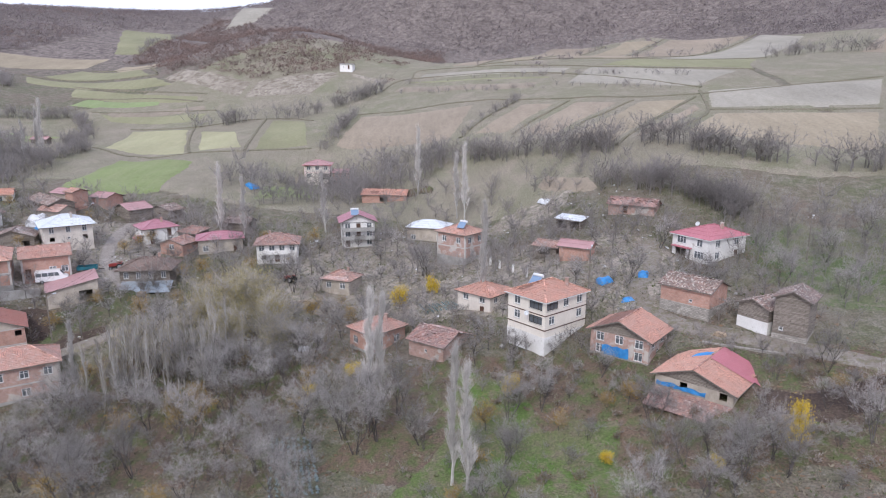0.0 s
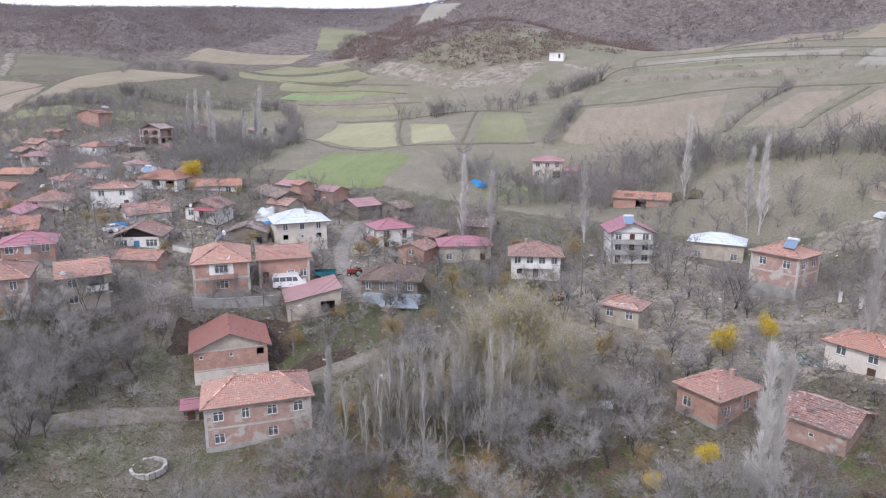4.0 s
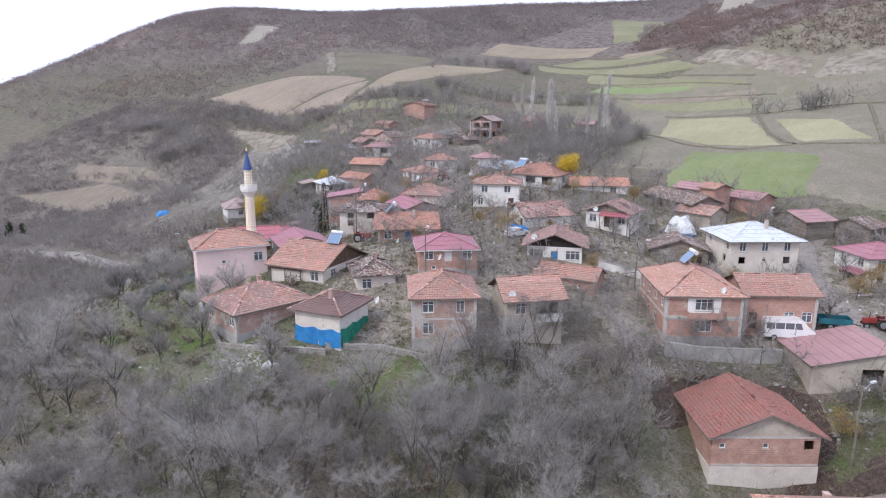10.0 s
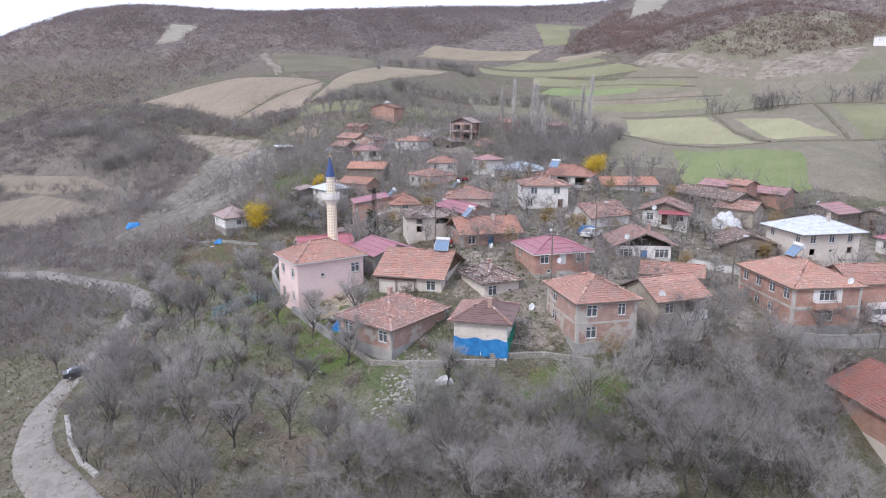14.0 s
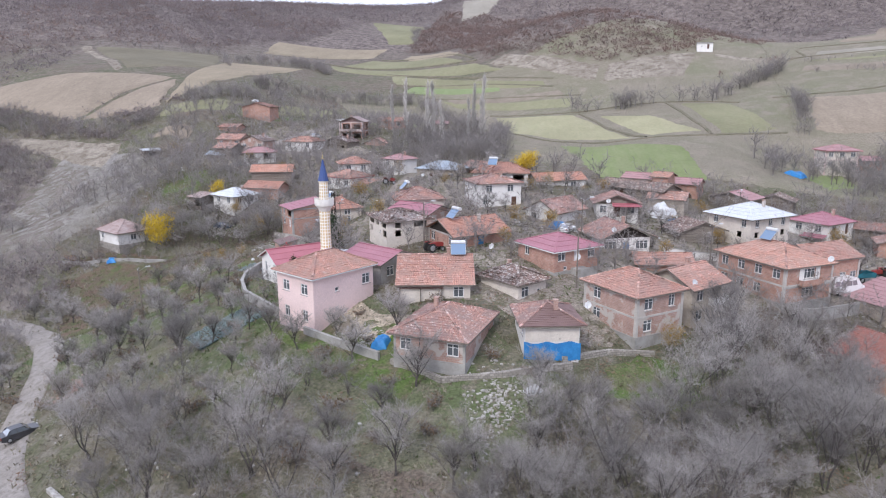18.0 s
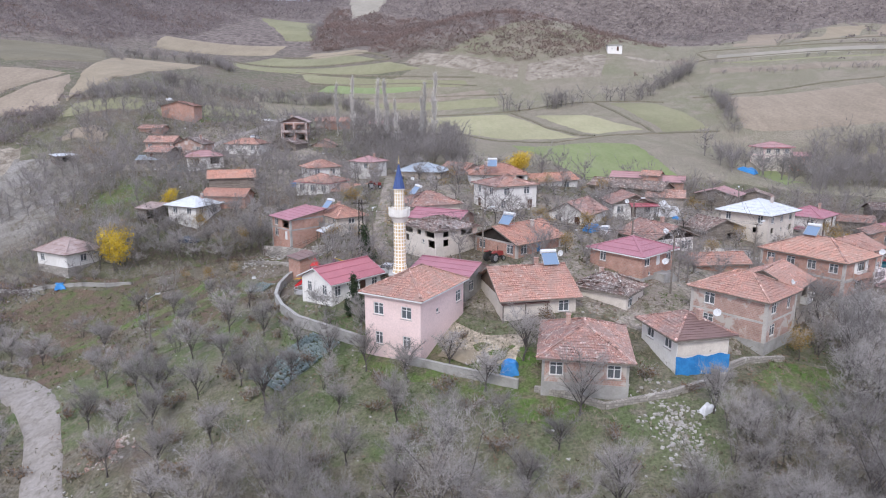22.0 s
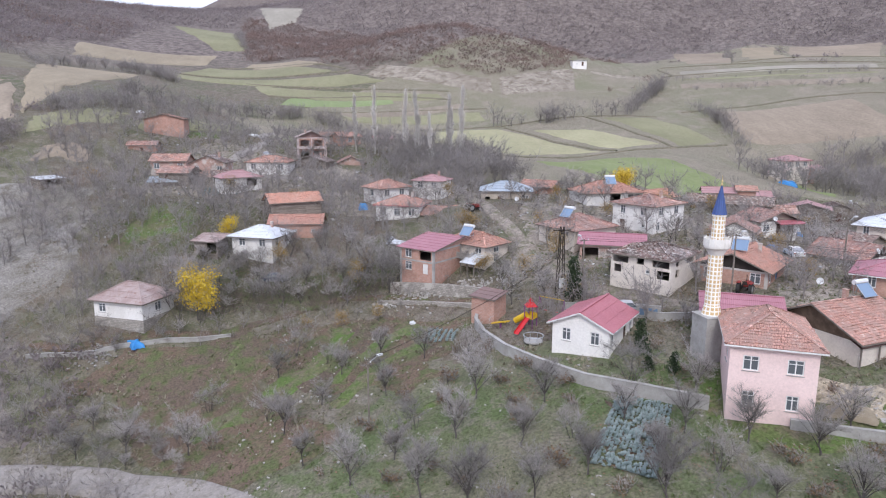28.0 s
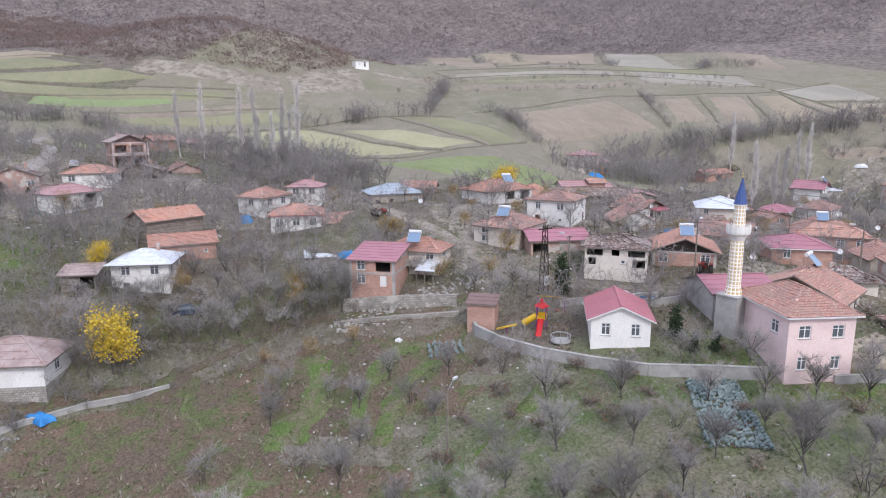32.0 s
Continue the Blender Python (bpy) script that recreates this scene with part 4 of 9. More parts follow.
MAT["field_tan"] = ploughed("tan_soil", (0.30, 0.25, 0.195), (0.255, 0.213, 0.165), 0.5)
MAT["field_buff"] = ploughed("stubble", (0.315, 0.268, 0.198), (0.272, 0.23, 0.168), 1.1)
MAT["field_grey"] = ploughed("fallow", (0.32, 0.295, 0.25), (0.28, 0.26, 0.215), 0.2)
MAT["field_pale"] = ploughed("pale_stubble", (0.345, 0.325, 0.21), (0.31, 0.302, 0.185), 0.9)
MAT["field_green"] = ploughed("meadow_grass", (0.195, 0.235, 0.105), (0.225, 0.25, 0.13), 0.3)
MAT["field_green2"] = ploughed("thin_grass", (0.245, 0.235, 0.15), (0.22, 0.218, 0.132), 1.4)
MAT["field_bright"] = ploughed("young_wheat", (0.205, 0.255, 0.125), (0.225, 0.265, 0.14), 1.4)
MAT["field_brown"] = ploughed("brown_terrace", (0.27, 0.23, 0.185), (0.21, 0.18, 0.14), 1.3)
MAT["field_dark"] = ploughed("dark_fallow", (0.17, 0.155, 0.115), (0.2, 0.18, 0.13), 0.8)
MAT["field_chalk"] = soil("pale_bank", ((0.33, 0.295, 0.245), (0.24, 0.21, 0.17), (0.17, 0.142, 0.112)), 0.08, 0.35)

land_mesh = sheet_mesh("ground", grown(-3200, 2600, 0, 80, -400, 190, 2.0), grown(-1500, 3800, 0, 80, 45, 400, 2.0), 0.0, 1.0)
land_mesh.materials.append(MAT["ground"])
tagged(new("ground", land_mesh), "rough autumn ground of dry grass and leaf litter", "ground", kind="structure")

FIELDS = (
    ("tan_field", "tan", "bare tan ploughed field", (-43, 252), (-36, 286), (15, 268), (4, 230)),
    ("tan_field", "tan", "bare tan ploughed strip", (8, 229), (29, 255), (44, 246), (22, 221)),
    ("tan_field", "tan", "bare tan ploughed strip", (24, 219), (47, 243), (64, 233), (35, 206)),
    ("tan_field", "buff", "pale ploughed strip", (37, 203), (67, 231), (85, 227), (47, 183)),
    ("tan_field", "tan", "narrow wedge of bare soil", (49, 183), (84, 222), (82, 213), (63, 187)),
    ("stubble_field", "buff", "wide stubble field", (66, 186), (84, 209), (132, 199), (110, 163)),
    ("fallow_terrace", "grey", "grey fallow terrace", (84, 214), (91, 236), (157, 238), (134, 203)),
    ("upper_field", "tan", "bare field under the woods", (3, 366), (80, 508), (114, 490), (18, 346)),
    ("upper_field", "buff", "bare field under the woods", (28, 352), (133, 505), (156, 492), (42, 338)),
    ("upper_field", "tan", "wide bare field under the woods", (50, 340), (160, 488), (198, 440), (88, 330)),
    ("upper_field", "grey", "grey pasture under the woods", (96, 322), (200, 434), (204, 384), (150, 318)),
    ("upper_field", "tan", "bare field below the mountain", (184, 304), (228, 354), (238, 320), (196, 280)),
    ("terrace", "grey", "grey fallow terrace", (-15, 343), (-10, 354), (60, 304), (52, 292)),
    ("terrace", "green2", "dull green terrace", (-20, 336), (-16, 342), (50, 291), (45, 284)),
    ("terrace", "brown", "brown terrace", (-26, 324), (-21, 334), (43, 283), (36, 273)),
    ("terrace", "grey", "grey terrace above the ploughed strips", (48, 274), (64, 302), (120, 268), (90, 240)),
    ("terrace", "green2", "dull green terrace", (68, 304), (90, 326), (146, 312), (124, 272)),
    ("pale_field", "pale", "pale yellow-green field", (-139, 268), (-150, 320), (-115, 303), (-95, 245)),
    ("pale_field", "pale", "pale yellow field strip", (-93, 246), (-108, 294), (-87, 282), (-74, 248)),
    ("green_field", "green2", "dull green field below the tan slope", (-72, 243), (-77, 300), (-58, 286), (-50, 254)),
    ("valley_field", "green2", "green valley strip", (-168, 336), (-181, 349), (-114, 330), (-115, 314)),
    ("valley_field", "brown", "brown rutted ground beside the stream", (-172, 340), (-178, 352), (-120, 342), (-116, 332)),
    ("sprout_field", "bright", "bright green sown strip", (-201, 357), (-197, 369), (-148, 357), (-147, 350)),
    ("green_field", "green2", "dull green valley field", (-206, 371), (-214, 391), (-127, 353), (-125, 346)),
    ("green_field", "green2", "green strip at the head of the valley", (-247, 399), (-259, 419), (-167, 391), (-146, 371)),
    ("green_field", "green2", "thin grass at the head of the valley", (-252, 424), (-240, 452), (-196, 436), (-172, 398)),
    ("pale_bank_field", "buff", "pale field at the foot of the scrub hill", (-222, 452), (-218, 464), (-190, 456), (-176, 416)),
    ("tan_field", "tan", "bare field on the slope", (-368, 257), (-321, 279), (-279, 287), (-292, 239)),
    ("tan_field", "tan", "bare field on the slope", (-278, 287), (-266, 252), (-279, 243), (-291, 239)),
    ("tan_field", "buff", "bare field beside the upper gardens", (-276, 290), (-297, 362), (-262, 390), (-265, 252)),
    ("olive_field", "dark", "dark fallow field with pale rim", (-304, 290), (-374, 364), (-309, 384), (-280, 318)),
    ("field_rim", "chalk", "pale bare rim of the dark field", (-306, 284), (-382, 362), (-375, 366), (-303, 289)),
    ("terrace", "buff", "buff hillside terrace", (-299, 414), (-310, 462), (-238, 488), (-241, 460)),
    ("terrace", "green2", "clearing between woods", (-241, 500), (-283, 606), (-238, 630), (-222, 500)),
    ("terrace", "grey", "clearing climbing the mountain edge", (-214, 672), (-226, 780), (-182, 744), (-190, 697)),
    ("terrace", "grey", "bare patch on the western hill", (-489, 378), (-531, 433), (-501, 438), (-476, 386)),
    ("terrace", "brown", "bare terrace on the hillside", (-382, 168), (-344, 192), (-284, 181), (-315, 170)),
    ("terrace", "brown", "upper bare terrace", (-373, 186), (-381, 198), (-336, 204), (-305, 195)),
    ("scarp", "chalk", "pale eroded bank", (-318, 230), (-300, 229), (-264, 226), (-258, 206)),
    ("scarp", "chalk", "pale stony bank under the scrub hill", (-160, 384), (-150, 392), (-100, 360), (-104, 342)),
    ("scarp", "chalk", "pale stony bank below the white house", (-104, 342), (-100, 360), (-54, 372), (-66, 338)),
    ("scarp", "chalk", "pale track up to the white house", (-52, 364), (-50, 370), (-24, 350), (-26, 340)),
    ("meadow", "green", "green meadow", (-60, 215), (-41, 235), (-41, 210), (-58, 192)),
    ("meadow", "green", "green meadow behind the houses", (-123, 249), (-84, 227), (-84, 194), (-112, 183)),
    ("bare_slope", "tan", "bare earth slope", (24, 178), (38, 156), (39, 170), (28, 186)),
)
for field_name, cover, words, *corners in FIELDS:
    draped(field_name, corners, MAT["field_" + cover], words, 0.45, 3.0)
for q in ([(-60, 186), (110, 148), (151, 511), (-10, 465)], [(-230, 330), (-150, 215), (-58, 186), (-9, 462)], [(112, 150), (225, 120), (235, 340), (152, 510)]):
    draped("pasture", q, MAT["pasture"], "dry grazed pasture of the valley floor", 0.25, 2.5, "pasture", keep=False)
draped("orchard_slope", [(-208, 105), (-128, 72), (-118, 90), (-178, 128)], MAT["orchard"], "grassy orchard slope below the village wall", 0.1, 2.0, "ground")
draped("garden_slope", [(-205, 140), (-180, 118), (-168, 135), (-192, 152)], MAT["litter"], "leaf-strewn slope with green strips", 0.1, 2.0, "ground")
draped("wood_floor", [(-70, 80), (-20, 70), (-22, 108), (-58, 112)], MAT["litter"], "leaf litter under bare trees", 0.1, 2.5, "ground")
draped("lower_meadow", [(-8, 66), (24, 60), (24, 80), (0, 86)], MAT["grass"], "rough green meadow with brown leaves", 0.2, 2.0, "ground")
draped("grass_strip", [(-188, 144), (-185, 140), (-194, 128), (-197, 131)], MAT["grass"], "green strip of grass between furrows", 0.2, 1.5, "ground")
draped("grass_strip", [(-178, 139), (-175, 136), (-187, 127), (-190, 131)], MAT["grass"], "green strip of grass between furrows", 0.2, 1.5, "ground")
draped("grass_strip", [(-201, 149), (-198, 149), (-202, 138), (-206, 139)], MAT["grass"], "green strip of grass on the slope", 0.2, 1.5, "ground")
draped("green_terrace", [(-226, 181), (-212, 178), (-209, 188), (-224, 199)], MAT["grass"], "rough green terrace above the cottage", 0.2, 2.0, "ground")
draped("green_terrace", [(-225, 254), (-213, 257), (-214, 268), (-223, 266)], MAT["grass"], "green garden among the upper barns", 0.2, 2.0, "ground")
draped("upper_tan_field", [(-256, 227), (-241, 229), (-245, 239), (-257, 237)], MAT["field_tan"], "small bare field above the shrubs", 0.3, 2.0, "ground")
draped("upper_green", [(-237, 250), (-212, 280), (-214, 298), (-238, 272)], MAT["field_green2"], "thin green pasture above the barns", 0.3, 2.0, "ground")
draped("upper_green", [(-263, 242), (-241, 258), (-242, 273), (-265, 254)], MAT["field_green2"], "thin green pasture on the hill", 0.3, 2.0, "ground")
draped("upper_green", [(-198, 276), (-178, 287), (-176, 310), (-197, 304)], MAT["field_green"], "green meadow beside the upper track", 0.3, 2.0, "ground")
draped("slope_litter", [(-226, 148), (-200, 110), (-188, 118), (-205, 150)], MAT["litter"], "rusty leaf litter on the slope", 0.1, 2.0, "ground")
MAT["bramble"] = soil("bramble_ground", ((0.105, 0.105, 0.062), (0.125, 0.105, 0.08), (0.085, 0.105, 0.045)), 0.12, 0.6)
draped("bramble_terrace", [(-229, 200), (-209, 192), (-204, 172), (-227, 172)], MAT["bramble"], "dark weedy terrace above the cottage", 0.14, 2.0, "ground")
draped("bramble_bank", [(-205, 171), (-178, 160), (-181, 149), (-207, 157)], MAT["bramble"], "dark brambly bank above the path", 0.14, 2.0, "ground")
draped("dug_garden", [(-76, 121), (-62, 133), (-60, 117), (-71, 110)], MAT["bramble"], "dark overgrown garden beside the barn", 0.2, 1.5, "ground")
draped("east_pasture", [(56, 132), (96, 132), (74, 92), (56, 99)], MAT["orchard"], "rough green pasture above the sheds", 0.14, 2.0, "ground")
draped("green_garden", [(3, 97), (14, 91), (14, 77), (-3, 78)], MAT["grass"], "grassy garden below the cream house", 0.22, 2.0, "ground")
draped("grass_strip", [(-185, 135), (-177, 140), (-178.5, 135), (-187, 130)], MAT["grass"], "green strip of grass down the slope", 0.24, 1.5, "ground")
draped("leaf_slope", [(-219, 149), (-200, 153), (-191, 141), (-212, 137)], MAT["litter"], "slope brown with dead weeds and leaves", 0.18, 2.0, "ground")
draped("leaf_slope", [(-186, 124), (-178, 128), (-176, 120), (-184, 117)], MAT["litter"], "slope brown with dead weeds and leaves", 0.18, 2.0, "ground")
draped("grass_strip", [(-187, 146), (-183.5, 143), (-196, 129), (-200, 132)], MAT["grass"], "green strip of grass down the slope", 0.24, 1.5, "ground")
draped("grass_strip", [(-190, 126), (-176, 133), (-175, 130), (-189, 121.5)], MAT["grass"], "green strip of grass down the slope", 0.24, 1.5, "ground")
draped("grass_strip", [(-206, 133), (-198, 131), (-197, 124), (-206, 127)], MAT["grass"], "green patch at the foot of the slope", 0.24, 1.5, "ground")
draped("grass_strip", [(-180, 116), (-173, 121), (-173.5, 117), (-186, 112)], MAT["grass"], "green strip of grass down the slope", 0.24, 1.5, "ground")
MAT["scrubsoil"] = soil("mauve_scrub_floor", ((0.165, 0.142, 0.128), (0.205, 0.18, 0.158), (0.135, 0.125, 0.095)), 0.05, 0.35)
draped("scrub_floor", [(-440, 104), (-226, 136), (-258, 206), (-430, 262)], MAT["scrubsoil"], "leaf-strewn floor of the western scrub", 0.2, 2.5, "ground", keep=False)
draped("green_bank", [(-160, 98), (-136, 83), (-128, 92), (-158, 110)], MAT["grass"], "green bank below the pink building", 0.16, 2.0, "ground")
draped("green_bank", [(-118, 84), (-106, 88), (-104, 101), (-114, 97)], MAT["grass"], "green bank below the walls", 0.16, 2.0, "ground")
draped("green_garden", [(12, 74), (21, 73), (21, 65), (11, 66)], MAT["grass"], "small green patch in the garden", 0.22, 1.5, "ground")
draped("earth_bank", [(8, 166), (30, 184), (42, 170), (22, 154)], MAT["yard"], "bare trodden bank behind the houses", 0.2, 2.0, "ground")
draped("garden_litter", [(-18, 74), (62, 56), (66, 84), (-10, 104)], MAT["litter"], "rusty leaf litter among the gardens", 0.08, 2.0, "ground")
draped("pale_slope", [(-262, 152), (-230, 168), (-236, 214), (-286, 226)], MAT["eroded"], "pale eroded slope with dry scrub", 0.2, 2.5, "ground")
draped("bare_yard", [(38, 71), (60, 70), (62, 78), (40, 79)], MAT["darksoil"], "dug dark soil beside the barn", 0.2, 1.5, "ground")
draped("dug_garden", [(-74, 104), (-60, 113), (-66, 119), (-76, 112)], MAT["darksoil"], "dark garden soil behind the barn", 0.18, 1.5, "ground")
draped("house_yard", [(-87, 106), (-70, 114), (-76, 122), (-92, 114.5)], MAT["darksoil"], "dark dug garden soil below the brick house", 0.16, 1.5, "ground")
draped("village_yard", [(-150, 96), (-138, 94), (-140, 100), (-150, 104)], MAT["sand"], "bare yellow earth yard", 0.2, 1.5, "ground")
draped("village_earth", [(-150, 108), (-118, 94), (-97, 112), (-128, 132)], MAT["yard"], "trodden earth round the front houses", 0.12, 2.0, "ground")
draped("village_earth", [(-98, 114), (-62, 128), (-62, 170), (-108, 172)], MAT["yard"], "trodden earth and gravel between the eastern houses", 0.1, 2.5, "ground")
draped("village_earth", [(-232, 206), (-168, 176), (-150, 196), (-216, 262)], MAT["yard"], "trodden earth among the upper houses", 0.1, 2.5, "ground")
draped("village_earth", [(-45, 132), (40, 98), (46, 128), (-20, 172)], MAT["yard"], "trodden earth round the eastern yards", 0.1, 2.5, "ground")
draped("village_earth", [(-165, 140), (-95, 112), (-85, 150), (-150, 175)], MAT["yard"], "trodden earth between the houses", 0.08, 2.5, "ground")

lane("road", [(-120, 52), (-140, 60), (-154, 64.5), (-165, 69), (-175, 76), (-182.5, 84), (-187.8, 91.5), (-191.8, 99.3), (-196.6, 107.6), (-203.3, 115.2), (-211, 121.5), (-219, 127), (-236, 132), (-255, 132), (-272, 129.5), (-296, 131), (-330, 132)], 3.9, MAT["lane"], "pale gravel road winding round the slope", 0.3)
lane("village_lane", [(-125, 58), (-108, 71), (-95, 82), (-85, 93), (-76, 102), (-61, 114), (-50, 120), (-35, 128), (-10, 131), (10, 128)], 2.8, MAT["track"], "muddy lane between the houses", 0.3)
lane("east_lane", [(62, 78), (50, 86), (44, 91), (38, 96), (34, 102), (34, 110), (39, 118), (42, 130)], 3.2, MAT["track"], "brown dirt lane past the barns", 0.2)
lane("north_lane", [(-66, 131), (-73, 139), (-78, 149), (-81, 162), (-81, 171), (-79, 180)], 3.0, MAT["street"], "trodden dirt lane up to the meadow", 0.2)
lane("street", [(-138, 118), (-145, 117), (-150, 123), (-155, 131), (-157, 143), (-157, 163), (-158, 190), (-170, 212), (-190, 214)], 2.3, MAT["yard"], "village street of grey gravel", 0.25)
lane("upper_road", [(-190, 214), (-204, 217), (-211, 224), (-208, 237), (-204, 251), (-202, 270), (-204, 286), (-200, 303)], 3.0, MAT["lane"], "pale track up to the top of the village", 0.25)
lane("footpath", [(-232, 156), (-226, 153), (-214, 152), (-205, 151), (-195, 152), (-186, 153), (-178, 148), (-172, 141), (-163, 140)], 1.2, MAT["litter"], "dirt path along the terrace", 0.2)
FIELD_BANKS = (
    [(6, 230), (17, 246), (30, 262)],
    [(23, 220), (34, 232), (46, 245)],
    [(36, 205), (50, 219), (66, 233)],
    [(48, 182), (66, 206), (86, 229)],
    [(64, 186), (76, 200), (84, 212), (90, 236)],
    [(84, 212), (108, 206), (132, 201)],
    [(-44, 290), (-10, 282), (16, 272), (44, 250), (88, 232), (156, 240)],
    [(-30, 330), (-14, 344), (52, 293), (92, 240)],
    [(-16, 346), (-6, 362), (64, 304), (124, 270)],
    [(16, 345), (66, 420), (117, 494)],
    [(44, 338), (100, 410), (158, 492)],
    [(90, 328), (148, 384), (200, 438)],
    [(20, 348), (60, 334), (96, 324), (150, 315)],
    [(-142, 268), (-120, 254), (-92, 242), (-50, 252)],
    [(-94, 245), (-104, 270), (-113, 302)],
    [(-151, 322), (-112, 305), (-80, 302), (-56, 288)],
    [(-184, 350), (-150, 344), (-112, 331)],
    [(-205, 370), (-160, 362), (-124, 346)],
    [(-216, 393), (-170, 374), (-124, 354)],
    [(-262, 422), (-210, 410), (-166, 394)],
    [(-234, 452), (-196, 440), (-168, 398)],
    [(-74, 246), (-80, 302)],
)
for line in FIELD_BANKS:
    lane("field_bank", line, 1.0, MAT["bank"], "rough grassy bank between two fields", 0.55)



# ---- trees ----
def twigs(name, c1, c2, coarse=0.6, vary=0.0):
    """Fine bare twigs: thin enough for light to come round and through them."""
    m, t, b = shader(name, 0.97)
    c = mixed(t, ramp(t, noise_of(t, place(t), coarse, 4), [(0.38, (0, 0, 0)), (0.62, (1, 1, 1))]), c1, c2)
    if vary:
        c = mixed(t, vary, c, ramp(t, t.nodes.new("ShaderNodeObjectInfo").outputs["Random"], [(0, (0.6, 0.6, 0.6)), (1, (1.4, 1.4, 1.4))]), "MULTIPLY")
    t.links.new(c, b.inputs["Base Color"])
    thin = t.nodes.new("ShaderNodeBsdfTranslucent")
    t.links.new(c, thin.inputs[0])
    both = t.nodes.new("ShaderNodeMixShader")
    both.inputs[0].default_value = 0.45
    t.links.new(b.outputs[0], both.inputs[1])
    t.links.new(thin.outputs[0], both.inputs[2])
    t.links.new(both.outputs[0], t.nodes["Material Output"].inputs["Surface"])
    return m


MAT["bark"] = surface("grey_bark", (0.125, 0.111, 0.104), (0.082, 0.073, 0.069), 1.2, 9, 0.95, 0.5, vary=0.4)
MAT["palebark"] = surface("pale_bark", (0.5, 0.48, 0.45), (0.4, 0.38, 0.355), 1.2, 9, 0.95, 0.4, vary=0.2)
MAT["twig"] = twigs("bare_twigs", (0.425, 0.398, 0.377), (0.315, 0.293, 0.276), 0.6, 0.8)
MAT["paletwig"] = surface("pale_poplar_twigs", (0.62, 0.59, 0.56), (0.54, 0.51, 0.48), 0.6, 6, 0.95, 0.0, vary=0.4)
MAT["midtwig"] = surface("young_poplar_twigs", (0.42, 0.385, 0.35), (0.33, 0.30, 0.27), 0.6, 6, 0.95, 0.0, vary=0.5)
MAT["redtwig"] = twigs("reddish_brush", (0.268, 0.194, 0.166), (0.222, 0.174, 0.154), 0.05)
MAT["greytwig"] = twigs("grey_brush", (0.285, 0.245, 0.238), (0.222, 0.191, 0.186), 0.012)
MAT["hedgetwig"] = twigs("hedge_twigs", (0.345, 0.317, 0.30), (0.26, 0.238, 0.225), 0.08)
MAT["bramble_stem"] = surface("bramble_stems", (0.15, 0.115, 0.10), (0.11, 0.09, 0.08), 0.3, 3, 0.97, 0.0)
MAT["yellow"] = surface("yellow_leaves", (0.68, 0.50, 0.06), (0.56, 0.39, 0.04), 1.0, 6, 0.8, 0.0)
MAT["ochre"] = surface("ochre_leaves", (0.42, 0.27, 0.06), (0.30, 0.2, 0.07), 1.0, 6, 0.85, 0.0)
MAT["rust"] = surface("rust_leaves", (0.23, 0.15, 0.09), (0.17, 0.12, 0.08), 0.8, 6, 0.9, 0.0)
MAT["fir"] = surface("dark_needles", (0.03, 0.05, 0.025), (0.045, 0.065, 0.03), 1.0, 6, 0.9, 0.0)
MAT["olive"] = surface("olive_leaves", (0.42, 0.36, 0.16), (0.34, 0.29, 0.14), 1.0, 6, 0.9, 0.0)


def sliver(v, f, p, q, w, rng):
    d = q - p
    s = d.cross(Vector((rng.uniform(-1, 1), rng.uniform(-1, 1), rng.uniform(-1, 1))))
    if s.length < 1e-6:
        return
    s = s.normalized() * (w / 2)
    n = len(v)
    v += [tuple(p - s), tuple(p + s), tuple(q)]
    f.append((n, n + 1, n + 2))


def leaf(v, f, p, size, rng):
    a = Vector((rng.gauss(0, 1), rng.gauss(0, 1), rng.gauss(0, 1))).normalized() * size
    b = a.cross(Vector((rng.gauss(0, 1), rng.gauss(0, 1), rng.gauss(0, 1)))).normalized() * size * 0.7
    n = len(v)
    v += [tuple(p - a), tuple(p + b), tuple(p + a), tuple(p - b)]
    f.append((n, n + 1, n + 2, n + 3))


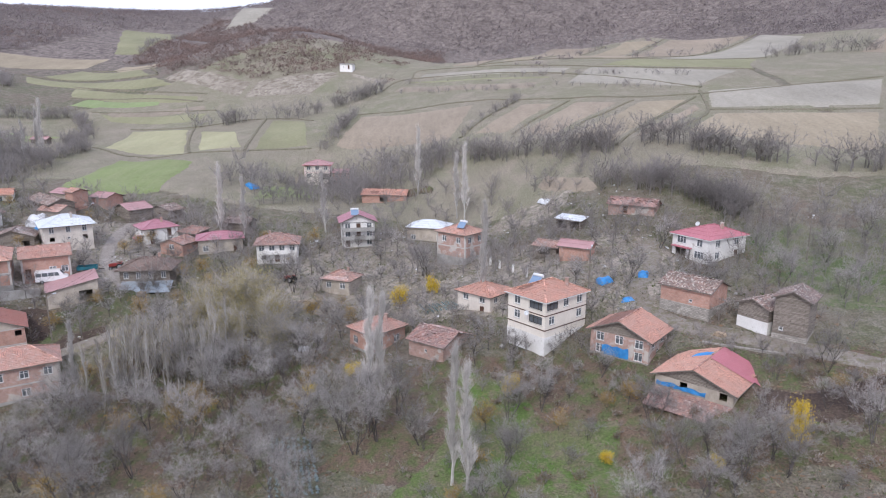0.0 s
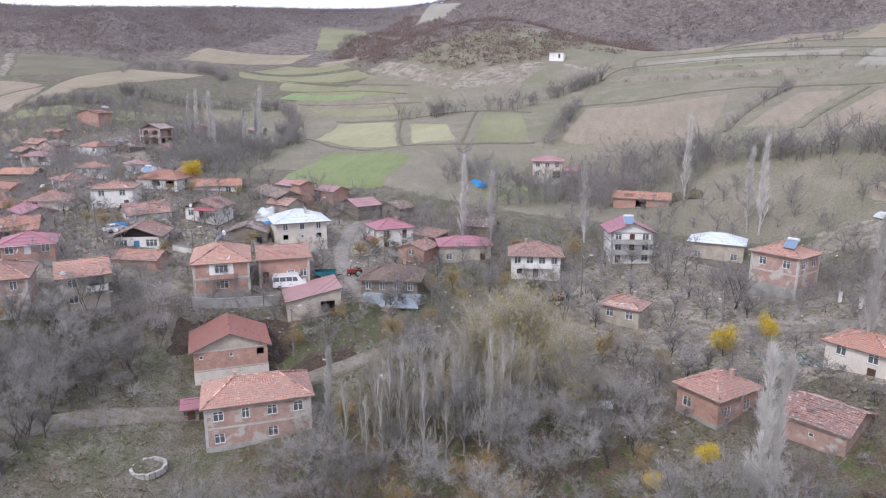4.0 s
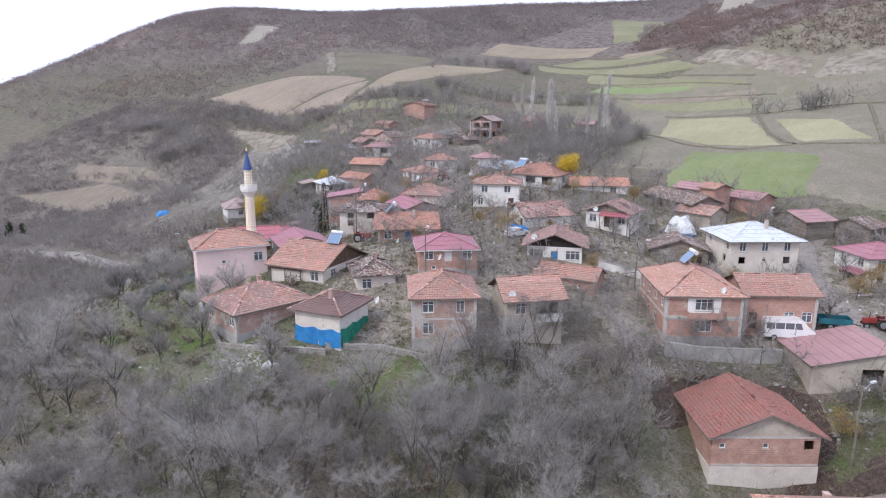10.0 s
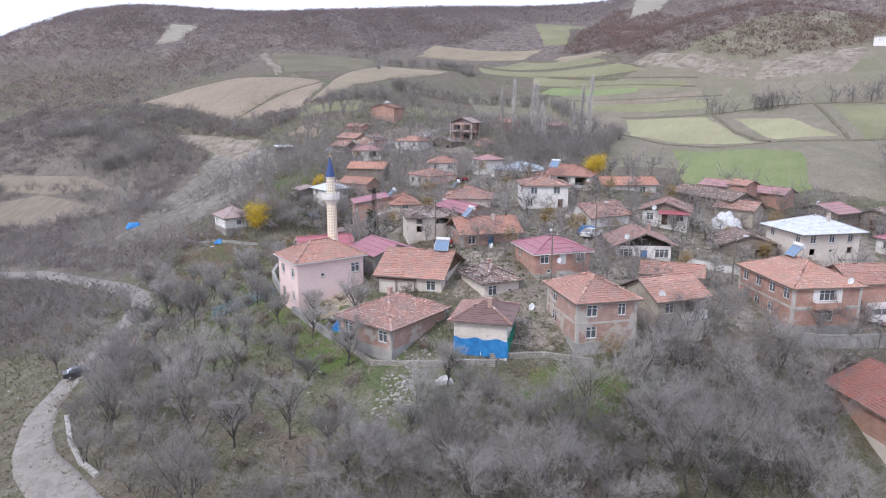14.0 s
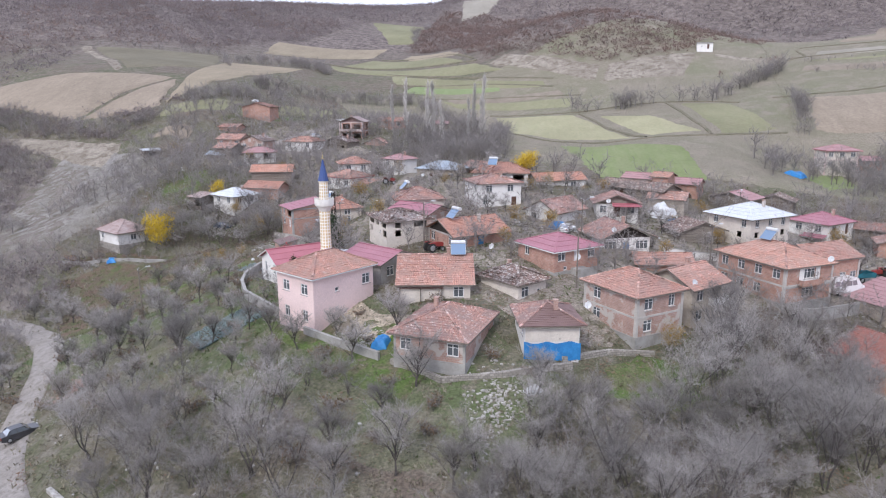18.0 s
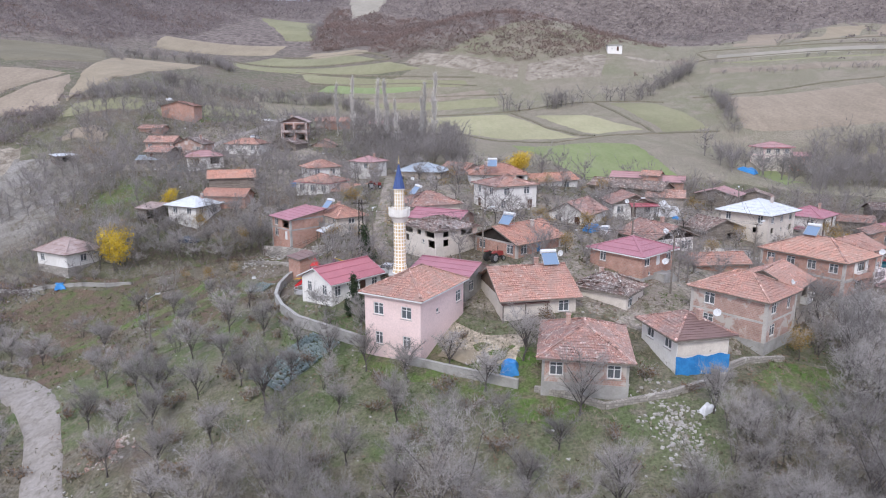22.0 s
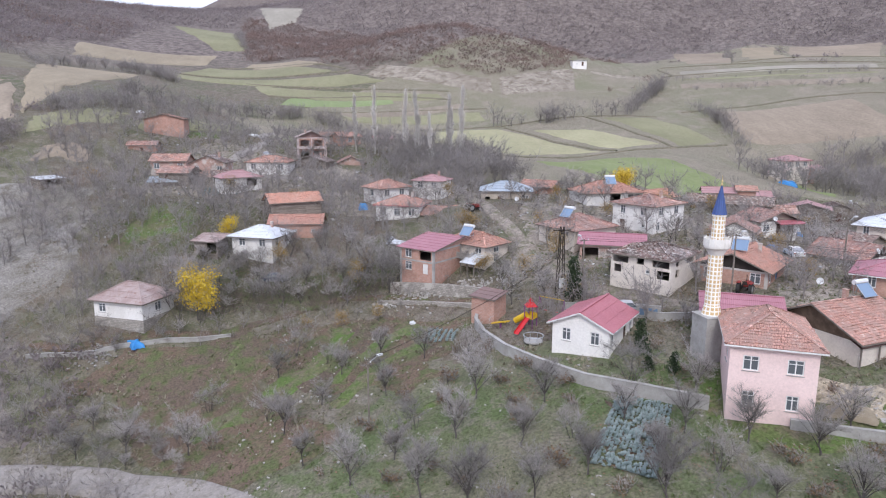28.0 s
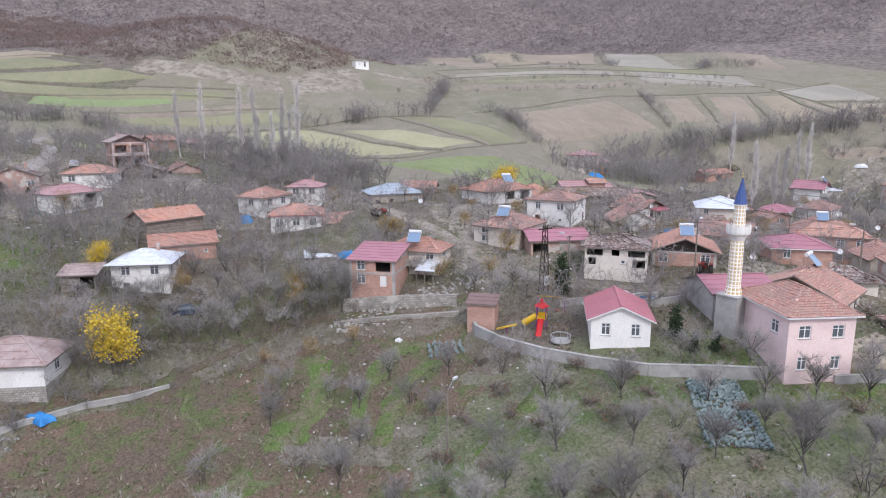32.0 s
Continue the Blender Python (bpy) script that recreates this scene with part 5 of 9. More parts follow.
def tree_meshes(seed, high, wide, form="round", limbs=7, twigs=1100, leaves=0, stems=1, leaf_size=0.14, twig_w=0.03, stout=1.0):
    """A trunk with limbs, and a crown of twigs and leaves, as two meshes."""
    rng = random.Random(seed)
    sh = Shell()
    v, f, lv, lf = [], [], [], []
    tips = []
    for s in range(stems):
        lean = Vector((rng.uniform(-1, 1), rng.uniform(-1, 1), 0)) * (0.05 if stems == 1 else 0.22) * high
        base = Vector((rng.uniform(-0.3, 0.3), rng.uniform(-0.3, 0.3), -0.4)) if stems > 1 else Vector((0, 0, -0.4))
        top_z = high * (0.95 if form == "spire" else 0.55) * rng.uniform(0.9, 1.05)
        r0 = (0.013 * high / math.sqrt(stems) + 0.02) * stout
        trunk = [base]
        for k in range(1, 5):
            t = k / 4
            trunk.append(base + lean * t + Vector((rng.uniform(-1, 1) * 0.02 * high, rng.uniform(-1, 1) * 0.02 * high, top_z * t)))
        for k in range(4):
            sh.bar(trunk[k], trunk[k + 1], r0 * (1 - 0.2 * k), r0 * (1 - 0.2 * (k + 1)), 5)
        n = max(2, limbs // stems)
        for j in range(n):
            t = rng.uniform(0.35, 1.0) if form != "spire" else rng.uniform(0.12, 1.0)
            k = min(3, int(t * 4))
            p = trunk[k].lerp(trunk[k + 1], t * 4 - k)
            a = j * 2.4 + rng.uniform(-0.5, 0.5)
            if form == "spire":
                out, up = wide * 0.5 * rng.uniform(0.5, 1) * (1.1 - t), high * 0.16 * rng.uniform(0.7, 1.3)
            elif form == "vase":
                out, up = wide * 0.38 * rng.uniform(0.4, 1.0), high * rng.uniform(0.28, 0.48)
            else:
                out, up = wide * 0.42 * rng.uniform(0.55, 1.0), high * rng.uniform(0.12, 0.42)
            q = p + Vector((math.cos(a) * out, math.sin(a) * out, up))
            mid = p.lerp(q, 0.5) + Vector((0, 0, rng.uniform(-0.05, 0.12) * high * 0.4))
            rl = r0 * 0.42
            sh.bar(p, mid, rl, rl * 0.7, 4)
            sh.bar(mid, q, rl * 0.7, rl * 0.3, 4)
            for m in range(4 if form != "spire" else 2):
                g = rng.uniform(0.3, 1.0)
                pp = p.lerp(mid, g * 2) if g < 0.5 else mid.lerp(q, g * 2 - 1)
                aa = rng.uniform(0, 6.28)
                ln = wide * rng.uniform(0.12, 0.26) * (0.5 if form == "spire" else 1)
                qq = pp + Vector((math.cos(aa) * ln, math.sin(aa) * ln, ln * rng.uniform(0.2, 1.3)))
                sh.bar(pp, qq, rl * 0.4, rl * 0.15, 3)
                tips.append((pp, qq))
            tips.append((mid, q))
    per = max(1, twigs // max(1, len(tips)))
    for p, q in tips:
        ln = (q - p).length
        for _ in range(per):
            s = p.lerp(q, rng.uniform(0.1, 1.05))
            d = (q - p).normalized() * 0.55 + Vector((rng.gauss(0, 0.55), rng.gauss(0, 0.55), rng.gauss(0.35, 0.5) + (1.5 if form == "spire" else 0)))
            e = s + d.normalized() * rng.uniform(0.4, 1.25) * (0.10 * high + 0.25)
            sliver(v, f, s, e, twig_w * rng.uniform(0.7, 1.4), rng)
            e2 = s.lerp(e, 0.5) + Vector((rng.gauss(0, 0.2), rng.gauss(0, 0.2), rng.gauss(0.12, 0.2))) * high * 0.08
            sliver(v, f, s.lerp(e, 0.4), e2, twig_w * 0.7, rng)
    for _ in range(leaves):
        p, q = rng.choice(tips)
        s = p.lerp(q, rng.uniform(0.2, 1.15)) + Vector((rng.gauss(0, 1), rng.gauss(0, 1), rng.gauss(0, 1))) * 0.075 * high
        leaf(lv, lf, s, leaf_size * rng.uniform(0.6, 1.3), rng)
    twig = bpy.data.meshes.new("crown")
    twig.from_pydata(v, [], f)
    foliage = None
    if leaves:
        foliage = bpy.data.meshes.new("foliage")
        foliage.from_pydata(lv, [], lf)
    return sh.mesh("trunk"), twig, foliage


KINDS = {}


def tree_kind(key, count, name, label, category, crown_mat, leaf_mat=None, **how):
    """Some shapes of one kind of tree, each built once and then set out in copies."""
    KINDS[key] = []
    for k in range(count):
        trunk, twig, foliage = tree_meshes(sum(map(ord, key)) * 31 + k, **how)
        trunk.materials.append(MAT["palebark" if crown_mat in ("paletwig", "midtwig") else "bark"])
        twig.materials.append(MAT[crown_mat])
        if foliage:
            foliage.materials.append(MAT[leaf_mat])
        KINDS[key].append((trunk, twig, foliage, name, label, category))


tree_kind("fruit", 5, "fruit_tree", "bare grey fruit tree on the grassy slope", "tree", "twig", high=5.0, wide=4.5, form="vase", limbs=13, twigs=2500, twig_w=0.016, stout=1.25)
tree_kind("big", 5, "bare_tree", "tall bare tree with fine grey twigs", "tree", "twig", high=8.5, wide=6.4, form="vase", limbs=18, twigs=2300, twig_w=0.018, stems=3)
tree_kind("thicket", 5, "bare_shrub", "dense bare shrub with many stems", "shrub", "twig", high=5.0, wide=5.0, limbs=14, twigs=1600, stems=5, twig_w=0.016)
tree_kind("afar", 4, "bare_tree", "bare grey tree among the houses", "tree", "twig", high=7.0, wide=5.5, limbs=9, twigs=520, twig_w=0.05)
tree_kind("ashrub", 4, "bare_shrub", "bare grey shrub on the hillside", "shrub", "twig", high=4.5, wide=4.5, limbs=9, twigs=480, stems=3, twig_w=0.045)
tree_kind("poplar", 3, "bare_poplar", "slender pale bare poplar", "tree", "paletwig", high=17.5, wide=2.5, form="spire", limbs=44, twigs=2700, twig_w=0.034)
tree_kind("sapling", 4, "bare_poplar", "slender young poplar with a few last leaves", "tree", "midtwig", "olive", high=10.5, wide=2.6, form="spire", limbs=20, twigs=420, leaves=200, leaf_size=0.07, twig_w=0.025)
tree_kind("golden", 3, "yellow_tree", "tree in bright yellow autumn leaf", "tree", "twig", "yellow", high=6.0, wide=5.0, limbs=12, twigs=300, leaves=3900, leaf_size=0.11)
tree_kind("goldcolumn", 1, "yellow_tree", "narrow upright tree in yellow autumn leaf", "tree", "twig", "yellow", high=6.2, wide=3.2, form="spire", limbs=26, twigs=400, leaves=3600, leaf_size=0.09)
tree_kind("ochre", 3, "autumn_tree", "tree with thin ochre leaves", "tree", "twig", "ochre", high=5.0, wide=4.0, limbs=9, twigs=700, leaves=1300, leaf_size=0.08)
tree_kind("willow", 2, "pale_willow", "tall tree with sparse yellow-green leaves", "tree", "midtwig", "olive", high=13.0, wide=7.0, limbs=22, twigs=2000, leaves=5200, leaf_size=0.085, twig_w=0.04)
tree_kind("conifer", 2, "small_conifer", "small dark green conifer by the house", "tree", "twig", "fir", high=3.6, wide=1.7, form="spire", limbs=26, twigs=120, leaves=1500, leaf_size=0.13)
tree_kind("bush", 3, "low_bush", "low tangled bush with rusty leaves", "shrub", "twig", "rust", high=1.8, wide=2.4, limbs=8, twigs=420, leaves=160, stems=4, leaf_size=0.1)
tree_kind("oak", 4, "scrub_oak", "low oak with rusty leaves", "tree", "redtwig", "rust", high=4.5, wide=4.5, limbs=8, twigs=260, leaves=260, leaf_size=0.22, twig_w=0.06)


HOUSE_SPOTS = []


def free(x, y, gap=1.0):
    for hx, hy, hw, hd, hr in HOUSE_SPOTS:
        c, s = math.cos(hr), math.sin(hr)
        dx, dy = x - hx, y - hy
        if abs(dx * c + dy * s) < hw / 2 + gap and abs(-dx * s + dy * c) < hd / 2 + gap:
            return False
    return True


def plant(key, x, y, size=1.0, rng=random, group=""):
    trunk, twig, foliage, name, label, category = rng.choice(KINDS[key])
    m = Matrix.Translation((x, y, ground(x, y) + 0.1)) @ Matrix.Rotation(rng.uniform(0, 6.28), 4, "Z") @ Matrix.Diagonal((size, size, size * rng.uniform(0.88, 1.12), 1))
    if category == "shrub":
        own = tagged(new(name, trunk), label, category, group)
        own.matrix_basis = m
    else:
        own = thing(name, label, category, m, group)
        part("trunk", trunk, None, own)
    part("crown", twig, None, own)
    if foliage:
        part("foliage", foliage, None, own)
    return own


TAKEN = [(-128 + 2.2 * i, 80 + 2.2 * j) for i in range(-1, 2) for j in range(4)] + [(-121 + 2.6 * i, 87 + 2.4 * j) for i in range(6) for j in range(4)] + LANE_POINTS


def grove(mix, corners, n, gap, seed, group="", size=(0.75, 1.25), house_gap=1.5):
    """Trees set out at random inside four corners, not nearer to one another than gap, and clear of the houses."""
    rng = random.Random(seed)
    a, b, c, d = [Vector(p) for p in corners]
    made = tries = 0
    while made < n and tries < n * 12:
        tries += 1
        u, v = rng.random(), rng.random()
        p = (a.lerp(b, u)).lerp(d.lerp(c, u), v)
        if not free(p.x, p.y, house_gap) or any((p.x - q) ** 2 + (p.y - r) ** 2 < gap * gap for q, r in TAKEN):
            continue
        TAKEN.append((p.x, p.y))
        key = rng.choices([k for k, _ in mix], [w for _, w in mix])[0]
        plant(key, p.x, p.y, rng.uniform(*size), rng, group)
        made += 1


def soup(name, v, material):
    """A mesh of loose triangles."""
    me = bpy.data.meshes.new(name)
    m = len(v)
    me.vertices.add(m)
    me.vertices.foreach_set("co", v.ravel())
    me.loops.add(m)
    me.loops.foreach_set("vertex_index", np.arange(m))
    me.polygons.add(m // 3)
    me.polygons.foreach_set("loop_start", np.arange(0, m, 3))
    me.polygons.foreach_set("loop_total", np.full(m // 3, 3))
    me.update()
    me.materials.append(material)
    return me


def brush(name, label, spots, seed, material, size, blades=26, category="woods", grain=0.8):
    """Far scrub and woods as one mesh: every plant is a tuft of crossed twigs and leaves of uneven outline."""
    rng = np.random.default_rng(seed)
    n = len(spots)
    spots = np.asarray(spots)
    z = land(spots[:, 0], spots[:, 1])
    s = size * rng.uniform(0.6, 1.35, n)
    c = rng.normal(0, 1, (n, blades, 3)) * np.array((0.4, 0.4, 0.26))
    c[..., 2] = np.abs(c[..., 2]) * 1.1 + 0.12
    a = rng.normal(0, 1, (n, blades, 3)) * 0.17 * grain
    b = rng.normal(0, 1, (n, blades, 3)) * 0.13 * grain
    a[..., 2] = np.abs(a[..., 2]) * 0.9 + 0.03
    tri = np.stack([c - a * 0.6 - b * 0.5, c + b * 0.6, c + a], 2) * s[:, None, None, None]
    tri[..., 0] += spots[:, 0][:, None, None]
    tri[..., 1] += spots[:, 1][:, None, None]
    tri[..., 2] += z[:, None, None]
    return tagged(new(name, soup(name, tri.reshape(-1, 3), MAT[material])), label, category, kind="stuff")


def in_patches(x, y):
    """True where a sown or ploughed patch lies."""
    hit = np.zeros(x.shape, bool)
    for q in PATCHES:
        inside = np.ones(x.shape, bool)
        area = sum(q[k][0] * q[(k + 1) % 4][1] - q[(k + 1) % 4][0] * q[k][1] for k in range(4))
        for k in range(4):
            (ax, ay), (bx, by) = q[k], q[(k + 1) % 4]
            inside &= ((bx - ax) * (y - ay) - (by - ay) * (x - ax)) * np.sign(area) > 0
        hit |= inside
    return hit


def twiggy(seed, n, wide):
    """A bare tree one metre high as slivers: stem, limbs and a haze of twigs."""
    rng = np.random.default_rng(seed)
    base, tip, thick = [], [], []
    for k in range(3):
        base.append((0, 0, -0.05)); tip.append((*rng.normal(0, 0.04, 2), 0.6)); thick.append(0.032)
    limbs = []
    for k in range(12):
        a, z = k * 2.4 + rng.uniform(-0.4, 0.4), rng.uniform(0.12, 0.5)
        r, up = wide * rng.uniform(0.18, 0.46), rng.uniform(0.25, 0.5)
        p = np.array((0, 0, z))
        m = np.array((math.cos(a) * r * 0.65, math.sin(a) * r * 0.65, z + up * 0.35))
        q = np.array((math.cos(a + 0.3) * r, math.sin(a + 0.3) * r, min(0.96, z + up)))
        for s, e, w in ((p, m, 0.017), (m, q, 0.012)):
            limbs.append((s, e)); base.append(s); tip.append(e); thick.append(w)
    for k in range(n):
        p, q = limbs[rng.integers(24)]
        s = p + (q - p) * rng.uniform(0.2, 1.0)
        d = rng.normal(0, 0.075, 3) + np.array((s[0] * 0.12, s[1] * 0.12, 0.05))
        base.append(s); tip.append(s + d); thick.append(0.0095)
    base, tip = np.array(base, dtype=float), np.array(tip, dtype=float)
    side = np.cross(tip - base, rng.normal(0, 1, base.shape))
    side *= (np.array(thick) / 2 / (np.linalg.norm(side, axis=1) + 1e-9))[:, None]
    return np.stack([base - side, base + side, tip], 1)


TWIGGY = [twiggy(700 + k, 300, 0.95) for k in range(5)] + [twiggy(720 + k, 190, 1.1) for k in range(4)]


def stand(name, label, spots, seed, high, material="hedgetwig", kinds=(0, 5), category="trees"):
    """Bare trees too far off to count, as one mesh."""
    rng = np.random.default_rng(seed)
    out = []
    for x, y in spots:
        s, a = high * rng.uniform(0.6, 1.25), rng.uniform(0, 6.28)
        t = TWIGGY[rng.integers(*kinds)] * np.array((s, s, s * rng.uniform(0.85, 1.15)))
        c, d = math.cos(a), math.sin(a)
        p = np.stack([t[..., 0] * c - t[..., 1] * d + x, t[..., 0] * d + t[..., 1] * c + y, t[..., 2] + ground(x, y)], -1)
        out.append(p)
    v = np.concatenate(out).reshape(-1, 3)
    return tagged(new(name, soup(name, v, MAT[material])), label, category, kind="stuff")


def within(corners, n, gap, seed, house_gap=1.5):
    """Places at random inside four corners, clear of one another and of the houses."""
    rng = random.Random(seed)
    a, b, c, d = [Vector(p) for p in corners]
    out, tries = [], 0
    while len(out) < n and tries < n * 10:
        tries += 1
        u, v = rng.random(), rng.random()
        p = (a.lerp(b, u)).lerp(d.lerp(c, u), v)
        if free(p.x, p.y, house_gap) and not any((p.x - q) ** 2 + (p.y - r) ** 2 < gap * gap for q, r in TAKEN):
            TAKEN.append((p.x, p.y))
            out.append((p.x, p.y))
    return out


def spread(n, seed, box, keep):
    """Random places inside a box where keep(x, y) says so."""
    rng = np.random.default_rng(seed)
    x = rng.uniform(box[0], box[1], n)
    y = rng.uniform(box[2], box[3], n)
    k = keep(x, y)
    return np.stack([x[k], y[k]], 1)


# ---- the houses ----
MAT["band"] = surface("pale_cast_concrete", (0.56, 0.53, 0.49), (0.46, 0.43, 0.40), 0.8, 6, 0.9, 0.2, stain=(0.33, 0.3, 0.27), stain_at=0.64)
MAT["rosy"] = surface("pinkish_concrete", (0.62, 0.52, 0.49), (0.52, 0.43, 0.41), 0.8, 6, 0.9, 0.2)
MAT["ivory"] = surface("ivory_plaster", (0.78, 0.72, 0.64), (0.71, 0.65, 0.57), 0.5, 5, 0.88, 0.12, stain=(0.55, 0.49, 0.42), stain_at=0.68)
H = {}
H["white40"] = house("three-storey cream house with red tile roof beside the lane", 17.0, 101.6, 15.8, 8.9, 10.9, -50, 8.1, roof='hip', top=1.9, wall='ivory', cover='newtile', f=('.t.','wL','wL'), r=('d.s','w.w','Lww'), trim='frame', chimney=[(2.2, 2.0)], base='white', base_h=2.2, over=0.5)
H["tile41"] = house("two-storey plastered house with weathered tile roof", 8.1, 118.3, 15.6, 8.5, 8.0, -41, 3.6, roof='hip', top=1.5, wall='cream', cover='newtile', f=('.d','ww'), r=('w','tw'))
H["gable42"] = house("brick house with timber gable and blue-painted lower wall", 28.4, 94.2, 16.0, 10.5, 8.5, -39, 4.1, roof='gable_y', top=2.2, wall='oldbrick', cover='newtile', gable='log', f=('w.w','www'), r=('w','ww'), over=0.7, base='stone', base_h=0.6)
H["big43"] = house("old timber and adobe house with patched tile roof", 36.1, 83.1, 14.1, 11.5, 11.0, -42, 3.7, roof='gable_y', top=2.0, wall='adobe', cover='newtile', gable='log', f=('www','.o.o'), r=('t.','.w'), over=0.6, base='stone')
H["red44"] = house("windowless red brick barn with brown tile roof", 40.5, 101.3, 21.5, 9.0, 7.0, -47, 3.6, roof='gable', top=1.4, wall='brick', cover='darktile', f=('..s.',), base='stone', base_h=1.0, category='barn')
H["log45a"] = house("grey board shed on a plastered stone base", 47.6, 93.2, 20.5, 5.7, 5.0, -58, 3.9, roof='gable_y', top=1.1, wall='log', cover='darktile', f=('.d',), base='white', base_h=1.9, category='shed')
H["log45b"] = house("tall grey board barn with tile roof", 50.9, 90.0, 20.5, 5.4, 6.0, -40, 6.1, roof='gable_y', top=1.2, wall='log', cover='darktile', f=('s.',), base='stone', base_h=0.8, category='barn')
H["violet46"] = house("white two-storey house with plum sheet roof on the slope", 50.8, 122.1, 24.8, 9.1, 11.4, -60, 4.5, roof='hip', top=1.7, wall='white', cover='crimson', f=('gW','Ww'), r=('wd','ww'), trim='frame')
H["brick47"] = house("half-ruined brick barn with fallen tiles", 42.8, 144.7, 29.6, 11.0, 6.0, -32, 1.9, roof='gable', top=1.3, wall='oldbrick', cover='oldtile', f=('.d..',), worn=3.0, category='barn')
H["brick48"] = house("two-storey brick house with white side and tile roof", 4.2, 146.9, 17.9, 9.0, 8.0, -40, 6.9, roof='hip', top=1.6, wall='oldbrick', cover='tile', f=('..','ww'), r=('d.','ww'), bands=True, base='concrete', base_h=1.6)
H["tin49"] = house("low house with a white zinc roof", -3.4, 167.2, 18.1, 11.0, 8.0, -13, 4.1, roof='hip', top=1.5, wall='adobe', cover='tin', f=('w.w',))
H["vio50"] = house("tall three-storey house with plum roof and balconies", -21.4, 161.5, 18.5, 9.5, 9.0, 12, 6.2, roof='gable_y', top=2.0, wall='white', cover='violet', gable='white', f=('d.w','wdw','wdw'), r=('..','ww','ww'), bands='concrete', over=0.8)
H["barn51"] = house("brick barn with tile and tin roof by the field", -17.2, 196.0, 24.3, 14.1, 7.0, -7, 2.2, roof='gable', top=1.3, wall='brick', cover='newtile', f=('.g.',), category='barn')
H["hip52"] = house("white plastered house with brown hipped tile roof", -38.8, 151.0, 17.1, 10.5, 9.0, 9, 4.3, roof='hip', top=2.0, wall='white', cover='oldtile', f=('od.','wwww'), r=('.','ww'), over=0.7)
H["vio53"] = house("single-storey adobe house with plum sheet roof", -53.7, 154.6, 18.0, 11.0, 8.0, 20, 3.7, roof='hip', top=1.3, wall='adobe', cover='violet', f=('w.d',))
H["brick55"] = house("small red brick house with gabled tile roof", -62.3, 151.3, 17.7, 6.9, 6.5, -16, 3.4, roof='gable_y', top=1.1, wall='brick', cover='oldtile', f=('.','w'), base='concrete')
H["tin56"] = house("old two-storey timber house with mossy hipped roof", -62.7, 135.8, 12.5, 11.5, 9.0, 8, 6.7, roof='hip', top=1.9, wall='log', cover='browntile', f=('.d.','tttt'), over=0.8, base='stone', base_h=2.2)
H["gab61"] = house("brick barn with red hipped gable roof on a whitewashed base", -80.4, 110.3, 9.0, 10.0, 11.5, -56, 5.6, roof='gable', top=2.4, wall='brick', cover='redtile', gable='adobe', r=('.....', 's.s.o'), f=('..',), base='cream', base_h=2.4, over=0.6, category='barn')
H["near62"] = house("long two-storey brick house with worn tile roof by the lane", -69.7, 99.2, 5.9, 14.0, 8.5, 32, 6.6, roof='hip', top=2.1, wall='oldbrick', cover='tile', f=('w.w.','wtww'), r=('.','w'), base='concrete', base_h=1.2, bands=True)
H["hip59"] = house("small brick house with hipped tile roof in a garden", -11.4, 109.4, 11.3, 7.0, 8.5, -45, 3.8, roof='hip', top=1.7, wall='brick', cover='tile', f=('w.',), r=('ww',), over=0.5, base='concrete')
H["tile60"] = house("low brick shed with sagging tile roof", -0.5, 104.6, 12.3, 8.0, 8.5, -36, 2.6, roof='gable', top=1.5, wall='oldbrick', cover='oldtile', f=('s',), worn=2.0, category='shed')
H["cottage"] = house("white cottage with rust-streaked pale roof at the village edge", -217.7, 157.2, 14.9, 10.0, 8.0, -29, 3.0, chimney=False, roof='hip', top=2.2, wall='white', cover='rusty', f=('w..',), r=('w',), over=0.6, foot=5, base='stone', base_h=0.35)
H["tinw"] = house("white two-storey house with zinc hipped roof", -199.3, 175.2, 19.2, 9.5, 8.5, -28, 4.6, roof='hip', top=1.6, wall='white', cover='tin', f=('oD','ww'), r=('s','tt'), over=0.7, foot=4)
H["barn1"] = house("long brick barn with orange tile roof", -193.7, 185.4, 26.4, 10.8, 7.0, 15, 2.2, roof='gable', top=1.5, wall='log', cover='newtile', f=('..',), category='barn')
H["barn2"] = house("brick barn with orange tile roof and small windows", -192.9, 179.1, 22.7, 10.5, 6.0, -9, 2.5, roof='gable', top=1.4, wall='brick', cover='newtile', f=('.ss',), category='barn', foot=3)
H["wback"] = house("white two-storey house with hipped tile roof", -174.1, 191.8, 25.7, 7.0, 8.5, -62, 4.6, roof='hip', top=1.5, wall='white', cover='tile', f=('.','w'), r=('w.','ww'))
H["wfront"] = house("white house with red hipped roof and square windows", -172.2, 180.9, 25.2, 9.6, 8.5, -27, 2.9, roof='hip', top=1.5, wall='clean', cover='tile', f=('www',), r=('w',), trim='crimson')
H["orange8"] = house("plastered house with orange tile roof and balcony", -164.8, 152.4, 22.3, 9.4, 6.6, -55, 2.9, roof='hip', top=1.6, wall='cream', cover='newtile', f=('d.w','w.w'), r=('w','w'), foot=3)
H["violet8"] = house("brick wing with plum sheet roof and long balcony", -172.4, 151.3, 21.2, 7.5, 8.0, -49, 3.9, roof='shed', top=1.2, wall='brick', cover='violet', f=('wD','wO'), bands='concrete', foot=3)
H["frameh"] = house("unfinished concrete-frame house with brick infill and open bays", -188.8, 241.5, 33.6, 8.6, 9.0, 2, 5.9, roof='gable_y', top=1.7, wall='brick', cover='rusty', gable='brown', f=('gg','gg'), r=('gg','wg'), l=('..','w.'), bands='rosy', over=0.7)
